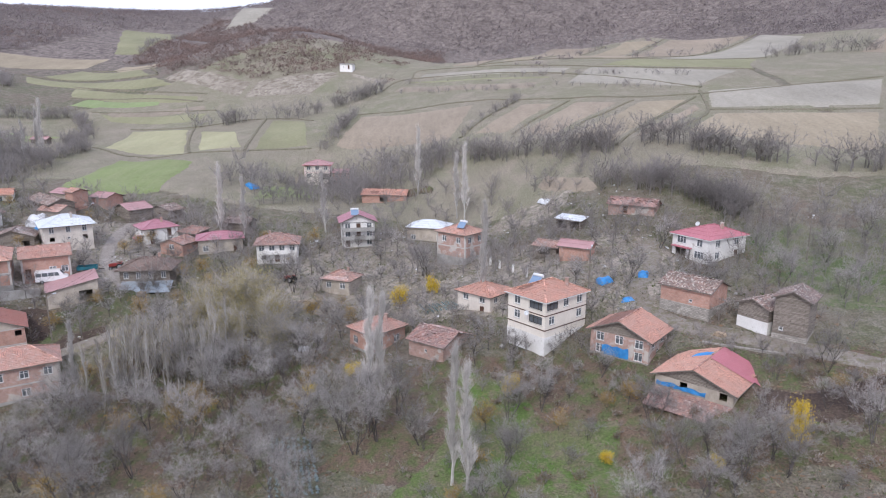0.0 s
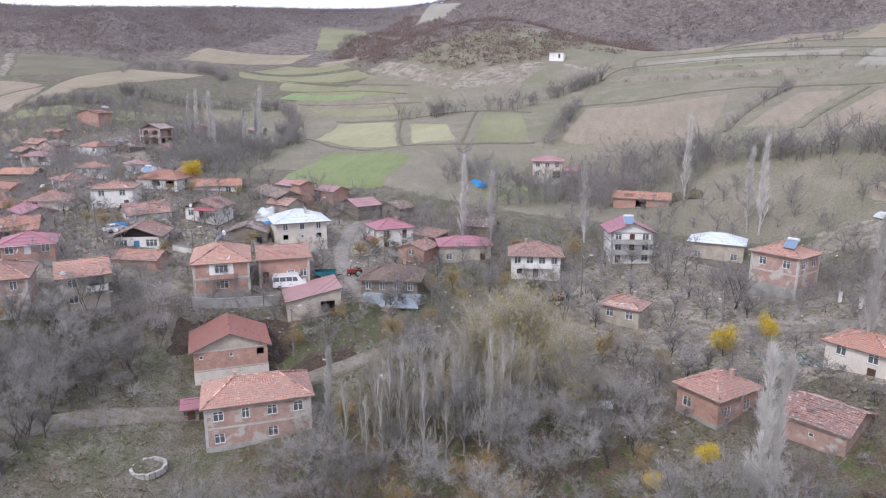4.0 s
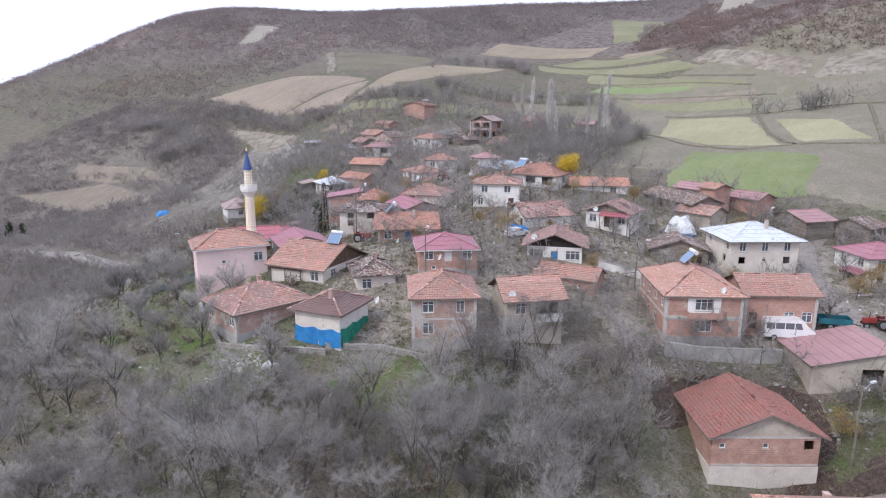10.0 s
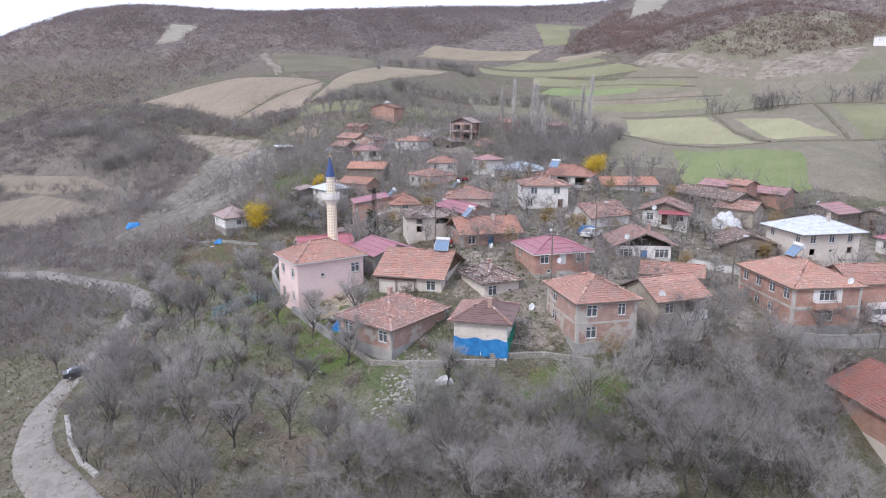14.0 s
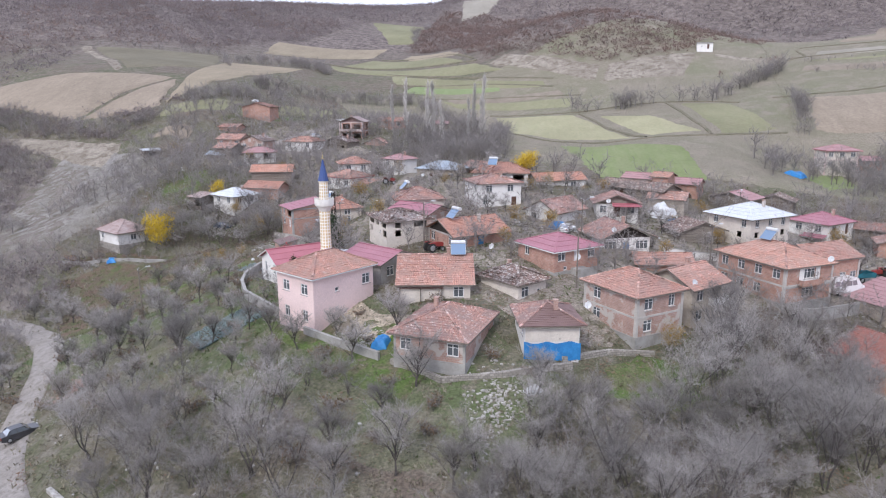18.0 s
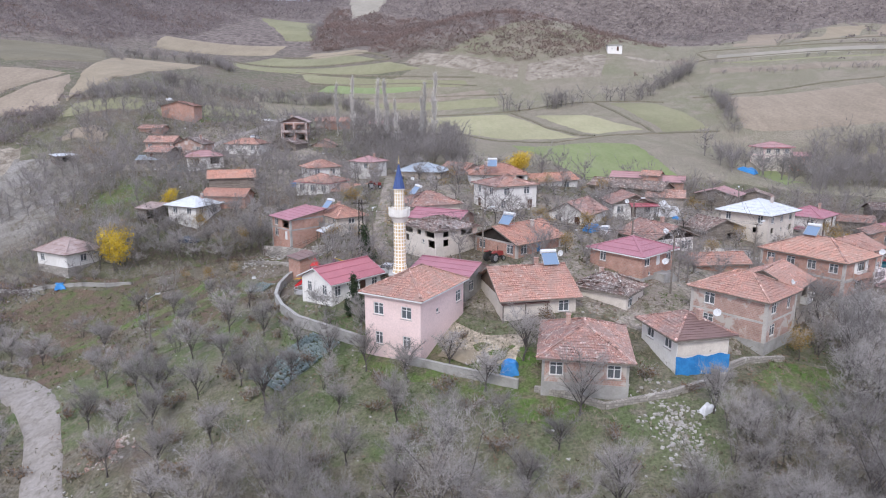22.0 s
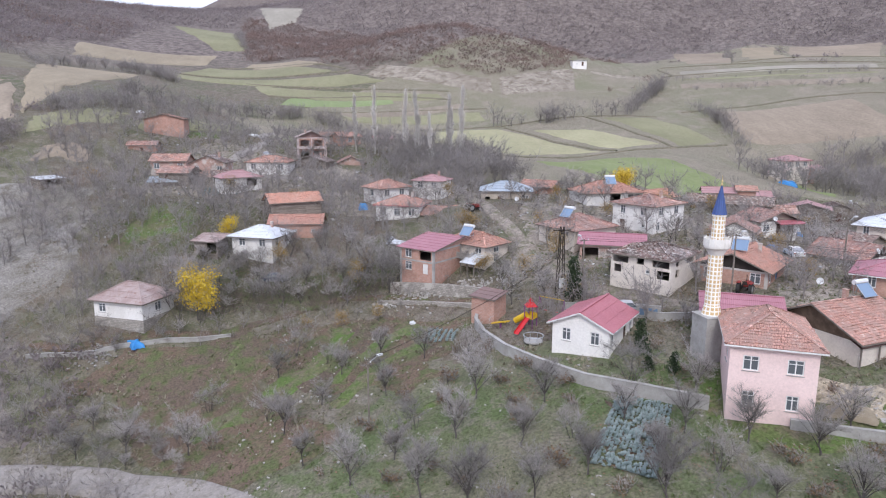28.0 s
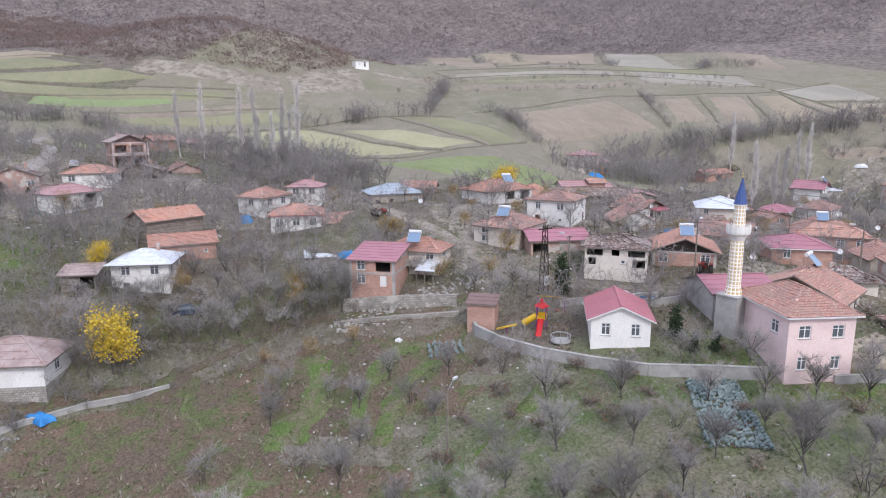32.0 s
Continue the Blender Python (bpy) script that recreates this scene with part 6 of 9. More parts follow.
H["c1"] = house("small brick shed with flat tile roof", -232.0, 239.6, 35.0, 7.8, 6.0, -2, 2.8, roof='gable', top=0.9, wall='brick', cover='oldtile', f=('.d.',), category='shed')
H["c2"] = house("wide red brick barn at the top of the village", -229.0, 256.5, 41.0, 11.5, 8.0, -2, 3.4, roof='gable_y', top=1.4, wall='brick', cover='tile', f=('..',), category='barn')
H["c4"] = house("low house with hipped tile roof", -199.0, 222.0, 31.9, 11.0, 8.0, -15, 2.2, roof='hip', top=1.4, wall='white', cover='tile', f=('w.w',))
H["c5"] = house("low white house with pale zinc-edged roof", -205.7, 204.1, 29.5, 9.5, 7.5, 22, 2.5, roof='hip', top=1.3, wall='white', cover='rose', f=('wO',))
H["c12"] = house("house with pale blue sheet roof", -149.3, 185.3, 26.8, 11.3, 9.0, -17, 3.1, roof='hip', top=1.7, wall='adobe', cover='bluetin', f=('od.w',))
H["tile34"] = house("cream two-storey house with hipped tile roof", -148.5, 149.9, 25.0, 9.0, 10.0, -69, 2.7, roof='hip', top=1.9, wall='cream', cover='oldtile', f=('w.','ww'), r=('.','w.'), foot=3)
H["ruin32"] = house("abandoned white house with broken windows and stripped roof", -147.0, 128.7, 24.7, 9.1, 8.5, -55, 2.7, roof='hip', top=1.3, wall='cream', cover='darktile', f=('o.sg','OoO'), r=('o.','oO'), worn=3.0, foot=3)
H["gab33"] = house("brick house with open timber gable and orange tiles", -135.6, 126.1, 23.9, 9.8, 10.5, -52, 2.2, roof='gable_y', top=1.9, wall='brick', cover='newtile', gable='dark', f=('w.w',), r=('wB.',), bands=True, over=0.7, foot=3)
H["crm"] = house("cream two-storey house with faded hipped tile roof", -134.2, 153.2, 26.0, 9.0, 9.5, -64, 4.6, roof='hip', top=1.4, wall='white', cover='oldtile', f=('ds','tw'), r=('t.d','ww'))
H["h12"] = house("white house with orange tile roof and deep balcony", -133.8, 170.3, 26.6, 12.5, 9.0, 1, 4.2, roof='hip', top=1.9, wall='white', cover='newtile', f=('w.w','.Og'), r=('w','w'))
H["h12b"] = house("long outbuilding with orange tile roof", -122.0, 174.6, 26.6, 12.3, 7.0, 26, 2.2, roof='gable', top=1.4, wall='white', cover='newtile', f=('.w',), category='outbuilding')
H["h15"] = house("old house with sagging tile roof and white wall", -121.9, 146.7, 24.0, 8.0, 9.5, -37, 2.4, roof='gable_y', top=2.0, wall='white', cover='oldtile', f=('wd',), worn=2.0)
H["roof16"] = house("old tile-roofed house with a red porch roof", -110.8, 153.4, 24.5, 9.0, 8.0, 2, 2.6, roof='gable_y', top=1.6, wall='white', cover='oldtile', gable='log', f=('wdw',), over=0.7)
H["wroof"] = house("two-storey plastered house with bright zinc roof", -87.7, 149.6, 21.8, 10.5, 11.5, -54, 4.1, roof='hip', top=2.0, wall='cream', cover='tin', f=('.o','t.t'), r=('oso','ttt'), over=0.8)
H["vio18"] = house("white house with plum sheet roof and porch", -71.5, 160.5, 18.6, 8.5, 9.0, -51, 4.6, roof='hip', top=1.6, wall='white', cover='violet', f=('w.','ww'), r=('dw','wd'))
H["bus"] = house("two-storey brick house with concrete bands and tile roof", -90.6, 125.6, 18.0, 13.2, 9.8, -59, 5.5, roof='hip', top=2.2, wall='brick', cover='tile', f=('www.','wwww'), r=('.W.','.W.'), bands=True, base='concrete', base_h=0.5)
H["buswing"] = house("brick wing with tile roof behind the yard", -82.2, 131.8, 18.3, 9.5, 8.0, 31, 4.4, roof='gable', top=1.7, wall='brick', cover='tile', f=('d.ww',), bands=True)
H["pinkroof"] = house("brick house with plum sheet roof and front steps", -121.6, 116.6, 22.0, 8.7, 8.7, -50, 4.3, roof='hip', top=1.5, wall='brick', cover='violet', f=('.','t.'), r=('s.','wDw'), trim='frame', base='concrete', base_h=1.4, bands=False)
H["bluedoor"] = house("white house with blue door under a timber gable", -112.3, 133.0, 21.9, 9.8, 9.0, 22, 2.9, roof='gable_y', top=1.9, wall='clean', cover='oldtile', gable='dark', f=('WBW',), r=('w',), over=0.9, foot=3)
H["mid"] = house("two-storey brick house with bands and hipped roof", -112.9, 103.1, 19.3, 9.6, 8.0, -52, 5.2, roof='hip', top=1.9, wall='oldbrick', cover='tile', f=('w.','w.'), r=('w.','wt'), bands=True, base='concrete', base_h=0.5)
H["mid2"] = house("old house with grey boarded veranda and tile roof", -105.6, 110.4, 18.5, 7.8, 8.0, 44, 4.9, roof='gable', top=1.9, wall='adobe', cover='tile', f=('w.','wO'), r=('s','w'), over=0.6)
H["mid3"] = house("red-rendered outbuilding with tile roof", -106.3, 125.2, 20.1, 8.8, 5.5, 5, 2.2, roof='gable', top=1.2, wall='brick', cover='tile', f=('.s',), over=0.4, category='outbuilding')
H["brickh"] = house("low brick and plaster house with sagging hipped roof", -133.6, 93.3, 19.1, 9.0, 10.8, -12, 2.9, roof='hip', top=2.0, wall='oldbrick', cover='oldtile', f=('w.w',), r=('.ds',), corner='concrete', base='concrete', base_h=0.4, over=0.55)
H["blueh"] = house("small plastered house with brown metal-patched roof", -122.8, 95.1, 18.9, 7.6, 7.0, -78, 3.9, roof='hip', top=1.5, wall='white', cover='oldtile', f=('..','ww'), r=('.','.o'), over=0.6, foot=3)
H["big28"] = house("whitewashed house with broad orange tile roof", -137.3, 107.5, 21.2, 9.8, 11.5, 10, 2.5, roof='gable', top=2.5, wall='cream', cover='tile', f=('..w',), r=('w.',), gable='wood', over=0.6)
H["ruin29"] = house("derelict plastered house with broken tile roof", -127.2, 107.4, 21.1, 7.6, 6.0, -40, 2.6, roof='hip', top=1.5, wall='cream', cover='darktile', f=('s.',), r=('ws',), worn=3.0, over=0.5)
H["pink"] = house("pink plastered two-storey building with orange tile roof", -150.4, 102.4, 18.8, 8.0, 10.6, -31, 6.6, roof='hip', top=2.0, wall='pink', cover='tile', f=('tt','ww'), r=('..s','.s.w'), l=('..','.w'), chimney=False, trim='frame', over=0.5, foot=2)
H["clinic"] = house("white single-storey building with plum metal roof", -160.5, 117.4, 20.2, 7.4, 9.2, -45, 2.6, roof='gable_y', top=1.6, wall='clean', cover='crimson', gable='clean', f=('tt',), r=('t.dt',), chimney=False, trim='frame', over=0.5)
H["wallshed"] = house("small brick shed with brown metal roof", -168.4, 132.3, 18.9, 4.0, 3.4, -50, 2.9, roof='shed', top=0.5, wall='brick', cover='brown', f=('.',), over=0.25, category='shed')
H["vshed63"] = house("open-fronted shed with a wide plum metal roof", -74.3, 126.3, 15.0, 9.1, 9.4, -58, 2.6, roof='shed', top=1.7, wall='adobe', cover='rose', f=('..',), r=('.g',), category='shed', over=0.3)
H["log58"] = house("grey log barn with plum roof", -83.6, 174.7, 23.3, 9.6, 7.0, -40, 2.2, roof='gable_y', top=1.3, wall='log', cover='rose', f=('.',), category='barn')
H["tower"] = house("narrow brick outbuilding with a tile roof", -98.8, 175.4, 25.9, 4.5, 5.0, -30, 3.8, roof='gable', top=0.8, wall='brick', cover='tile', category='outbuilding')
H["shed70"] = house("old barn with grey mossy tiles", -97.7, 146.5, 20.3, 9.4, 7.0, 21, 3.2, roof='gable_y', top=1.6, wall='log', cover='darktile', f=('.g',), category='barn', worn=2.0)
H["long13"] = house("long low barn with dark tiles", -104.4, 172.8, 25.3, 17.2, 7.0, -42, 2.2, roof='gable', top=1.4, wall='log', cover='darktile', f=('.d..',), category='barn')
H["vio14"] = house("low shed with plum metal roof", -103.0, 178.7, 26.8, 7.5, 6.0, -27, 2.2, roof='gable', top=1.0, wall='adobe', cover='rose', category='shed')
H["red0"] = house("pale farmhouse with faded plum roof and red trim by the fields", -43.5, 229.5, 27.0, 10.0, 8.5, 3, 5.2, roof='hip', top=1.4, wall='cream', cover='rose', f=('w.g','www'), r=('.','ww'), trim='crimson', bands='pink', over=0.7, foot=3)
H["hilltop"] = house("small white house alone on the hill", -52.6, 372.4, 70.6, 8.0, 6.2, -7, 2.9, roof='shed', top=0.3, wall='clean', cover='tin', f=('.s.d.',))
H["vio35"] = house("brick outbuilding with a broad plum roof", -146.3, 141.9, 23.6, 10.0, 7.5, -28, 2.8, roof='gable', top=1.2, wall='oldbrick', cover='violet', f=('g..',), category='outbuilding')
H["tin9"] = house("open shed with rusted zinc roof", -173.1, 166.5, 20.5, 8.2, 4.0, -24, 2.2, roof='shed', top=0.7, wall='log', cover='tin', f=('.O',), category='shed', over=0.2)
H["shed7"] = house("open shed with tile roof", -165.4, 177.0, 24.1, 8.0, 5.0, -10, 2.2, roof='shed', top=1.3, wall='log', cover='oldtile', f=('gg',), category='shed', over=0.3)
H["ruin4"] = house("collapsed shed with heaped tiles", -190.3, 176.3, 18.4, 7.1, 6.0, -6, 2.2, roof='shed', top=1.6, wall='oldbrick', cover='darktile', f=('..',), worn=4.0, category='shed')
H["c6"] = house("weathered board house with mossy gable", -188.5, 226.3, 30.8, 9.9, 7.0, -23, 3.0, roof='gable_y', top=1.5, wall='log', cover='darktile', f=('o.o',))
H["c7"] = house("small brick house with orange roof", -177.8, 256.3, 37.1, 7.8, 6.0, 22, 2.2, roof='gable', top=1.2, wall='brick', cover='tile', f=('w',))
H["c8"] = house("old brick house with low tile gable", -178.6, 231.8, 30.7, 7.7, 7.0, 1, 2.4, roof='gable_y', top=1.6, wall='oldbrick', cover='oldtile', f=('.',))
H["c9"] = house("small shed with zinc roof", -248.0, 216.1, 29.1, 6.1, 4.5, 50, 2.2, roof='shed', top=0.4, wall='log', cover='tin', f=('O',), category='shed')
H["c10"] = house("grey shed with slate-coloured roof", -222.0, 210.9, 28.1, 6.8, 5.0, -5, 2.5, roof='gable', top=1.0, wall='log', cover='bluetin', category='shed')
H["c13"] = house("low white outbuilding with a tiled roof", -140.5, 188.5, 27.7, 8.2, 6.0, -42, 2.4, roof='gable', top=1.2, wall='brick', cover='tile', category='outbuilding')
H["c3"] = house("old brick house with brown tiles", -222.0, 221.0, 32.1, 9.0, 7.0, -8, 2.6, roof='gable', top=1.5, wall='oldbrick', cover='oldtile', f=('w.w',))
house("tiny lean-to with a plum sheet roof beside the long house", -79, 98, ground(-79, 98), 2.8, 2.6, 32, 1.8, roof='shed', top=0.5, wall='log', cover='violet', f=('d',), category='shed')
house("small board shed with rusted sheet roof", -208.2, 174.5, ground(-208.2, 174.5), 5.5, 4.5, -25, 2.3, roof='shed', top=0.8, wall='log', cover='rusty', f=('.g',), category='shed')
house("low brick wing with rose roof beside the farmhouse", -35.5, 229, ground(-35.5, 229), 6, 7, 3, 3.6, roof='gable', top=1.0, wall='brick', cover='rose', f=('g','ww'), foot=3)
house("grey-walled prayer house with plum roof beside the minaret", -146.0, 112.3, ground(-146.0, 112.3), 8.5, 8, -31, 2.7, roof='gable', top=1.3, wall='concrete', cover='violet', f=('.w.',), r=('ww',), category='mosque', foot=4)
house("old brick house with dark gable roof", -212.5, 217.5, ground(-212.5, 217.5), 9, 7, -12, 3.0, roof='gable_y', top=1.7, wall='oldbrick', cover='darktile', f=('w.w',))
house("low board house with brown tiles", -219, 211.5, ground(-219, 211.5), 8, 6, -20, 2.4, roof='gable', top=1.3, wall='log', cover='oldtile', f=('d.',))
house("small house with plum roof among trees", -163, 197, ground(-163, 197), 7.5, 7, -35, 4.2, roof='hip', top=1.2, wall='white', cover='rose', f=('.','ww'))
house("old shed with mossy tiles", -208, 207, ground(-208, 207), 7, 5, 10, 2.3, roof='gable', top=1.2, wall='log', cover='darktile', category='shed')
house("small tile-roofed barn by the upper road", -182, 262, ground(-182, 262), 8, 6, 0, 2.4, roof='gable', top=1.2, wall='oldbrick', cover='tile', category='barn')
house("far barn with a rose-coloured roof", -165, 272, ground(-165, 272), 7, 5, 5, 2.2, roof='gable', top=1.0, wall='log', cover='rose', category='barn')
house("grey board barn with dark tiles by the fields", -75, 176, ground(-75, 176), 8, 6, -25, 2.8, roof='gable_y', top=1.3, wall='log', cover='darktile', f=('d',), category='barn')
house("weathered shed with pale new boards on its roof", -62, 160, ground(-62, 160), 7, 5, -30, 2.6, roof='shed', top=0.8, wall='log', cover='oldtile', category='shed')
house("grey lean-to barn behind the houses", -52, 166, ground(-52, 166), 7, 5, -10, 2.4, roof='gable', top=1.2, wall='log', cover='darktile', category='barn')
house("small tile-roofed house among bare trees", -22, 138, ground(-22, 138), 7.5, 6.5, -20, 2.8, roof='hip', top=1.5, wall='adobe', cover='oldtile', f=('ww',))
house("small open shed with rusted roof", 22, 134, ground(22, 134), 6, 4, -30, 2.2, roof='shed', top=0.7, wall='log', cover='oldtile', f=('O',), category='shed')
house("grey woodshed on the slope", 29, 145, ground(29, 145), 7, 4, -40, 2.2, roof='shed', top=0.6, wall='log', cover='tin', f=('gg',), category='shed')
house("low brick shed with plum roof", 27, 128, ground(27, 128), 7, 5, -30, 2.4, roof='gable', top=1.0, wall='brick', cover='rose', category='shed')
house("old barn with broken roof by the stream", -99, 166, ground(-99, 166), 8, 6, -20, 2.6, roof='gable', top=1.3, wall='adobe', cover='oldtile', category='barn', worn=2.0)
house("small brick barn with rose roof", -93, 180, ground(-93, 180), 7, 6, -25, 2.5, roof='gable', top=1.1, wall='brick', cover='rose', category='barn')
for own in [o for o in scene.objects if o.name.startswith("house")]:
    xs = [c for ch in own.children if ch.name.startswith("wall") for c in ch.bound_box]
    if xs:
        hw, hd = max(c[0] for c in xs) - min(c[0] for c in xs), max(c[1] for c in xs) - min(c[1] for c in xs)
        HOUSE_SPOTS.append((own.matrix_basis.translation.x, own.matrix_basis.translation.y, hw, hd, own.matrix_basis.to_euler().z))


# ---- additions to the houses ----
def recover(key, index, cover):
    """Lay one slope of a roof in another material."""
    slopes = [o for o in H[key].children if o.name.startswith("roof_slope")]
    slopes[index].data.materials[0] = MAT[cover]
    return slopes[index]


def solar_heater(x, y, z, yaw):
    """A water heater on a roof: a blue collector, a tank above it and a stand."""
    own = thing("solar_heater", "roof-top solar water heater with steel tank", "solar heater", Matrix.Translation((x, y, z)) @ Matrix.Rotation(math.radians(yaw), 4, "Z"), "solar heaters")
    sh = Shell()
    p = [Vector((-0.95, -0.85, -0.75)), Vector((0.95, -0.85, -0.75)), Vector((0.95, 0.35, 0.45)), Vector((-0.95, 0.35, 0.45))]
    n = Vector((0, -0.7, 0.7)) * 0.09
    sh.face(*[q + n for q in p])
    for k in range(4):
        sh.face(p[k], p[(k + 1) % 4], p[(k + 1) % 4] + n, p[k] + n)
    sh.face(*p[::-1])
    part("collector", sh, "solar", own)
    for k in range(4):
        part("collector_frame", Shell().beam(p[k] + n, p[(k + 1) % 4] + n, 0.07, 0.05), "steel", own)
    part("tank", Shell().bar((-0.95, 0.5, 0.62), (0.95, 0.5, 0.62), 0.27, sides=12), "plastic", own, "white water tank")
    for sx in (-0.8, 0.8):
        part("leg", Shell().beam((sx, 0.55, -0.9), (sx, 0.55, 0.4), 0.05, 0.05), "steel", own)
        part("strut", Shell().beam((sx, -0.85, -0.85), (sx, 0.55, -0.75), 0.05, 0.05), "steel", own)
    return own


def dish(x, y, z, yaw, r=0.42):
    own = thing("satellite_dish", "pale round satellite dish on a short arm", "satellite dish", Matrix.Translation((x, y, z)) @ Matrix.Rotation(math.radians(yaw), 4, "Z") @ Matrix.Rotation(math.radians(65), 4, "X"), "satellite dishes")
    part("reflector", Shell().turned([(0.02, 0.0), (r * 0.5, 0.03), (r * 0.85, 0.1), (r, 0.16), (r, 0.18), (r * 0.84, 0.12), (r * 0.48, 0.05), (0.02, 0.02)], 14), "plastic", own, smooth=True)
    part("arm", Shell().beam((0, -r * 0.8, 0.1), (0, 0.05, 0.5), 0.03, 0.03), "steel", own)
    part("receiver", Shell().bar((0, 0.03, 0.45), (0, 0.08, 0.6), 0.05), "plastic", own)
    part("bracket", Shell().beam((0, 0, 0), (0, -0.1, -0.5), 0.05, 0.05), "steel", own)


for sx, sy, sz, sr in ((-166.6, 150.8, 27.3, -50), (-150.7, 148.8, 30.0, -60), (-135.3, 165.6, 33.3, -10), (-137.4, 124.4, 28.9, -45), (-134.4, 108.2, 27.0, 10), (-91.1, 126.7, 26.5, -55), (15.2, 102.0, 25.6, -45), (4.5, 145.0, 26.6, -40), (-21.5, 158.0, 27.2, 12)):
    solar_heater(sx, sy, sz, sr)
for sx, sy, sz, sr in ((-113.2, 127.4, 26.3, 20), (-130.9, 117.9, 25.2, -40), (-118.9, 111.6, 25.5, -40), (-118.2, 97.9, 23.2, -30), (-85.2, 119.5, 24.6, -50), (-112.4, 149.2, 27.6, 0), (48.0, 121.0, 31.3, -50), (-151.6, 171.5, 29.4, -20), (-105.4, 106.4, 24.0, 40), (13.2, 97.2, 21.5, -45)):
    dish(sx, sy, sz, sr)

# the small house with a metal-covered front slope and tarpaulins on its lower wall
recover("blueh", 1, "brown")
recover("blueh", 2, "brown")
recover("big43", 0, "newtile")


def hung_cloth(own, name, label, length, high, at, material, seed):
    """A cloth hung in folds against a wall."""
    rng = random.Random(seed)
    sh = Shell()
    n, m = 18, 7
    ph = rng.uniform(0, 6)
    pts = [[at(length * i / n, -(0.10 + 0.07 * math.sin(i * 1.7 + ph + 0.4 * j) + 0.06 * math.sin(i * 0.6) * (1 - j / m)), high * j / m + (0.12 * math.sin(i * 0.9 + ph) if j == m else 0)) for i in range(n + 1)] for j in range(m + 1)]
    for j in range(m):
        for i in range(n):
            sh.face(pts[j][i], pts[j][i + 1], pts[j + 1][i + 1], pts[j + 1][i])
    part(name, sh, material, own, label, smooth=True)


hung_cloth(H["blueh"], "tarpaulin", "blue tarpaulin nailed over the lower wall", 6.0, 2.0, lambda s, t, q: (3.2 - t, -2.95 + s, q - 0.1), "tarp", 3)
hung_cloth(H["blueh"], "netting", "green netting over the side wall", 6.2, 2.0, lambda s, t, q: (3.1 - s, 2.9 - t, q), "greennet", 4)
part("boarding", Shell().box(3.215, 3.26, -2.8, 2.8, 2.0, 3.7), "cream", H["blueh"], "bare boards over the upper wall")
# brown string courses round the cream house
for zz in (3.28, 5.62):
    course = Shell().box(-4.0, 4.0, -5.0, -4.952, zz, zz + 0.16).box(-4.0, 4.0, 4.952, 5.0, zz, zz + 0.16).box(3.952, 4.0, -4.95, 4.95, zz, zz + 0.16).box(-4.0, -3.952, -4.95, 4.95, zz, zz + 0.16)
    part("string_course", course, "browndoor", H["white40"], "narrow brown-painted course")
# balconies and porches
turned_r = Matrix.Rotation(math.radians(90), 4, "Z")
part("balcony_wall", lattice([-1.9, -1.06, 1.06, 1.9], [2.95, 3.75, 5.12, 5.32], 0.03), "clean", H["bus"], "white-painted balcony wall", Matrix.Translation((6.19, 0, 0)) @ turned_r)
part("balcony", Shell().box(6.2, 6.95, -1.95, 1.95, 2.8, 2.94).box(6.87, 6.95, -1.95, 1.95, 2.94, 3.6).box(6.2, 6.87, -1.95, -1.87, 2.94, 3.6).box(6.2, 6.87, 1.87, 1.95, 2.94, 3.6), "brick", H["bus"])
part("tie_beam", Shell().box(6.14, 6.2, -4.4, 4.4, 2.5, 2.74), "concrete", H["bus"])

part("balcony", Shell().box(-4.0, 4.0, -5.2, -3.83, 2.82, 2.97).box(-4.0, 4.0, -5.2, -5.1, 2.97, 3.55), "rosy", H["frameh"])
for px in (-3.8, 0.0, 3.8):
    part("column", Shell().box(px - 0.15, px + 0.15, -5.08, -4.78, -2.0, 2.82).box(px - 0.12, px + 0.12, -5.08, -4.84, 2.97, 5.8), "rosy", H["frameh"])
for zz in (2.1, 4.2):
    balcony(H["vio50"], 7.5, -3.75, -3.75, zz, 1.3, "concrete")
balcony(H["hip52"], 6.0, -3.0, -3.85, 2.2, 1.0, "white")
balcony(H["mid2"], 3.0, 0.1, -3.4, 2.5, 0.8, "white")
balcony(H["orange8"], 5.0, -2.6, -2.85, 0.9, 1.4, "concrete")


def lean_to(key, x0, x1, y0, out, z_top, z_low, cover, label, posts=3):
    """A lean-to roof on posts along the front of a house, in the house's own metres."""
    own = H[key]
    sh = Shell()
    roof_slope(sh, (x0, y0 - out, z_low), (x1, y0 - out, z_low), (x1, y0, z_top), (x0, y0, z_top), 5, 0.3, 1.0)
    lean = part("lean_to_roof", sh, cover, own, label)
    for k in range(posts):
        px = x0 + 0.2 + (x1 - x0 - 0.4) * k / (posts - 1)
        part("post", Shell().beam((px, y0 - out + 0.15, -2.5), (px, y0 - out + 0.15, z_low - 0.06), 0.12, 0.12), "greywood", lean)


lean_to("tin56", -4.6, 5.6, -3.7, 3.4, 4.2, 2.6, "bluetin", "sloping pale zinc lean-to roof", 4)
lean_to("roof16", -1.0, 4.2, -3.3, 1.6, 2.7, 2.2, "crimson", "red porch roof", 3)
lean_to("big28", -4.6, 1.0, -4.25, 1.3, 2.6, 2.0, "brown", "brown metal porch roof", 3)
lean_to("vio18", -0.5, 3.8, -4.05, 1.6, 2.6, 2.1, "violet", "plum porch roof", 3)
lean_to("orange8", 1.6, 4.6, -2.85, 3.0, 1.6, 0.6, "tin", "slipped zinc porch roof", 3)
lean_to("big43", -5.2, 5.2, -4.9, 3.6, 1.9, 0.5, "oldtile", "low tiled lean-to along the front", 5)
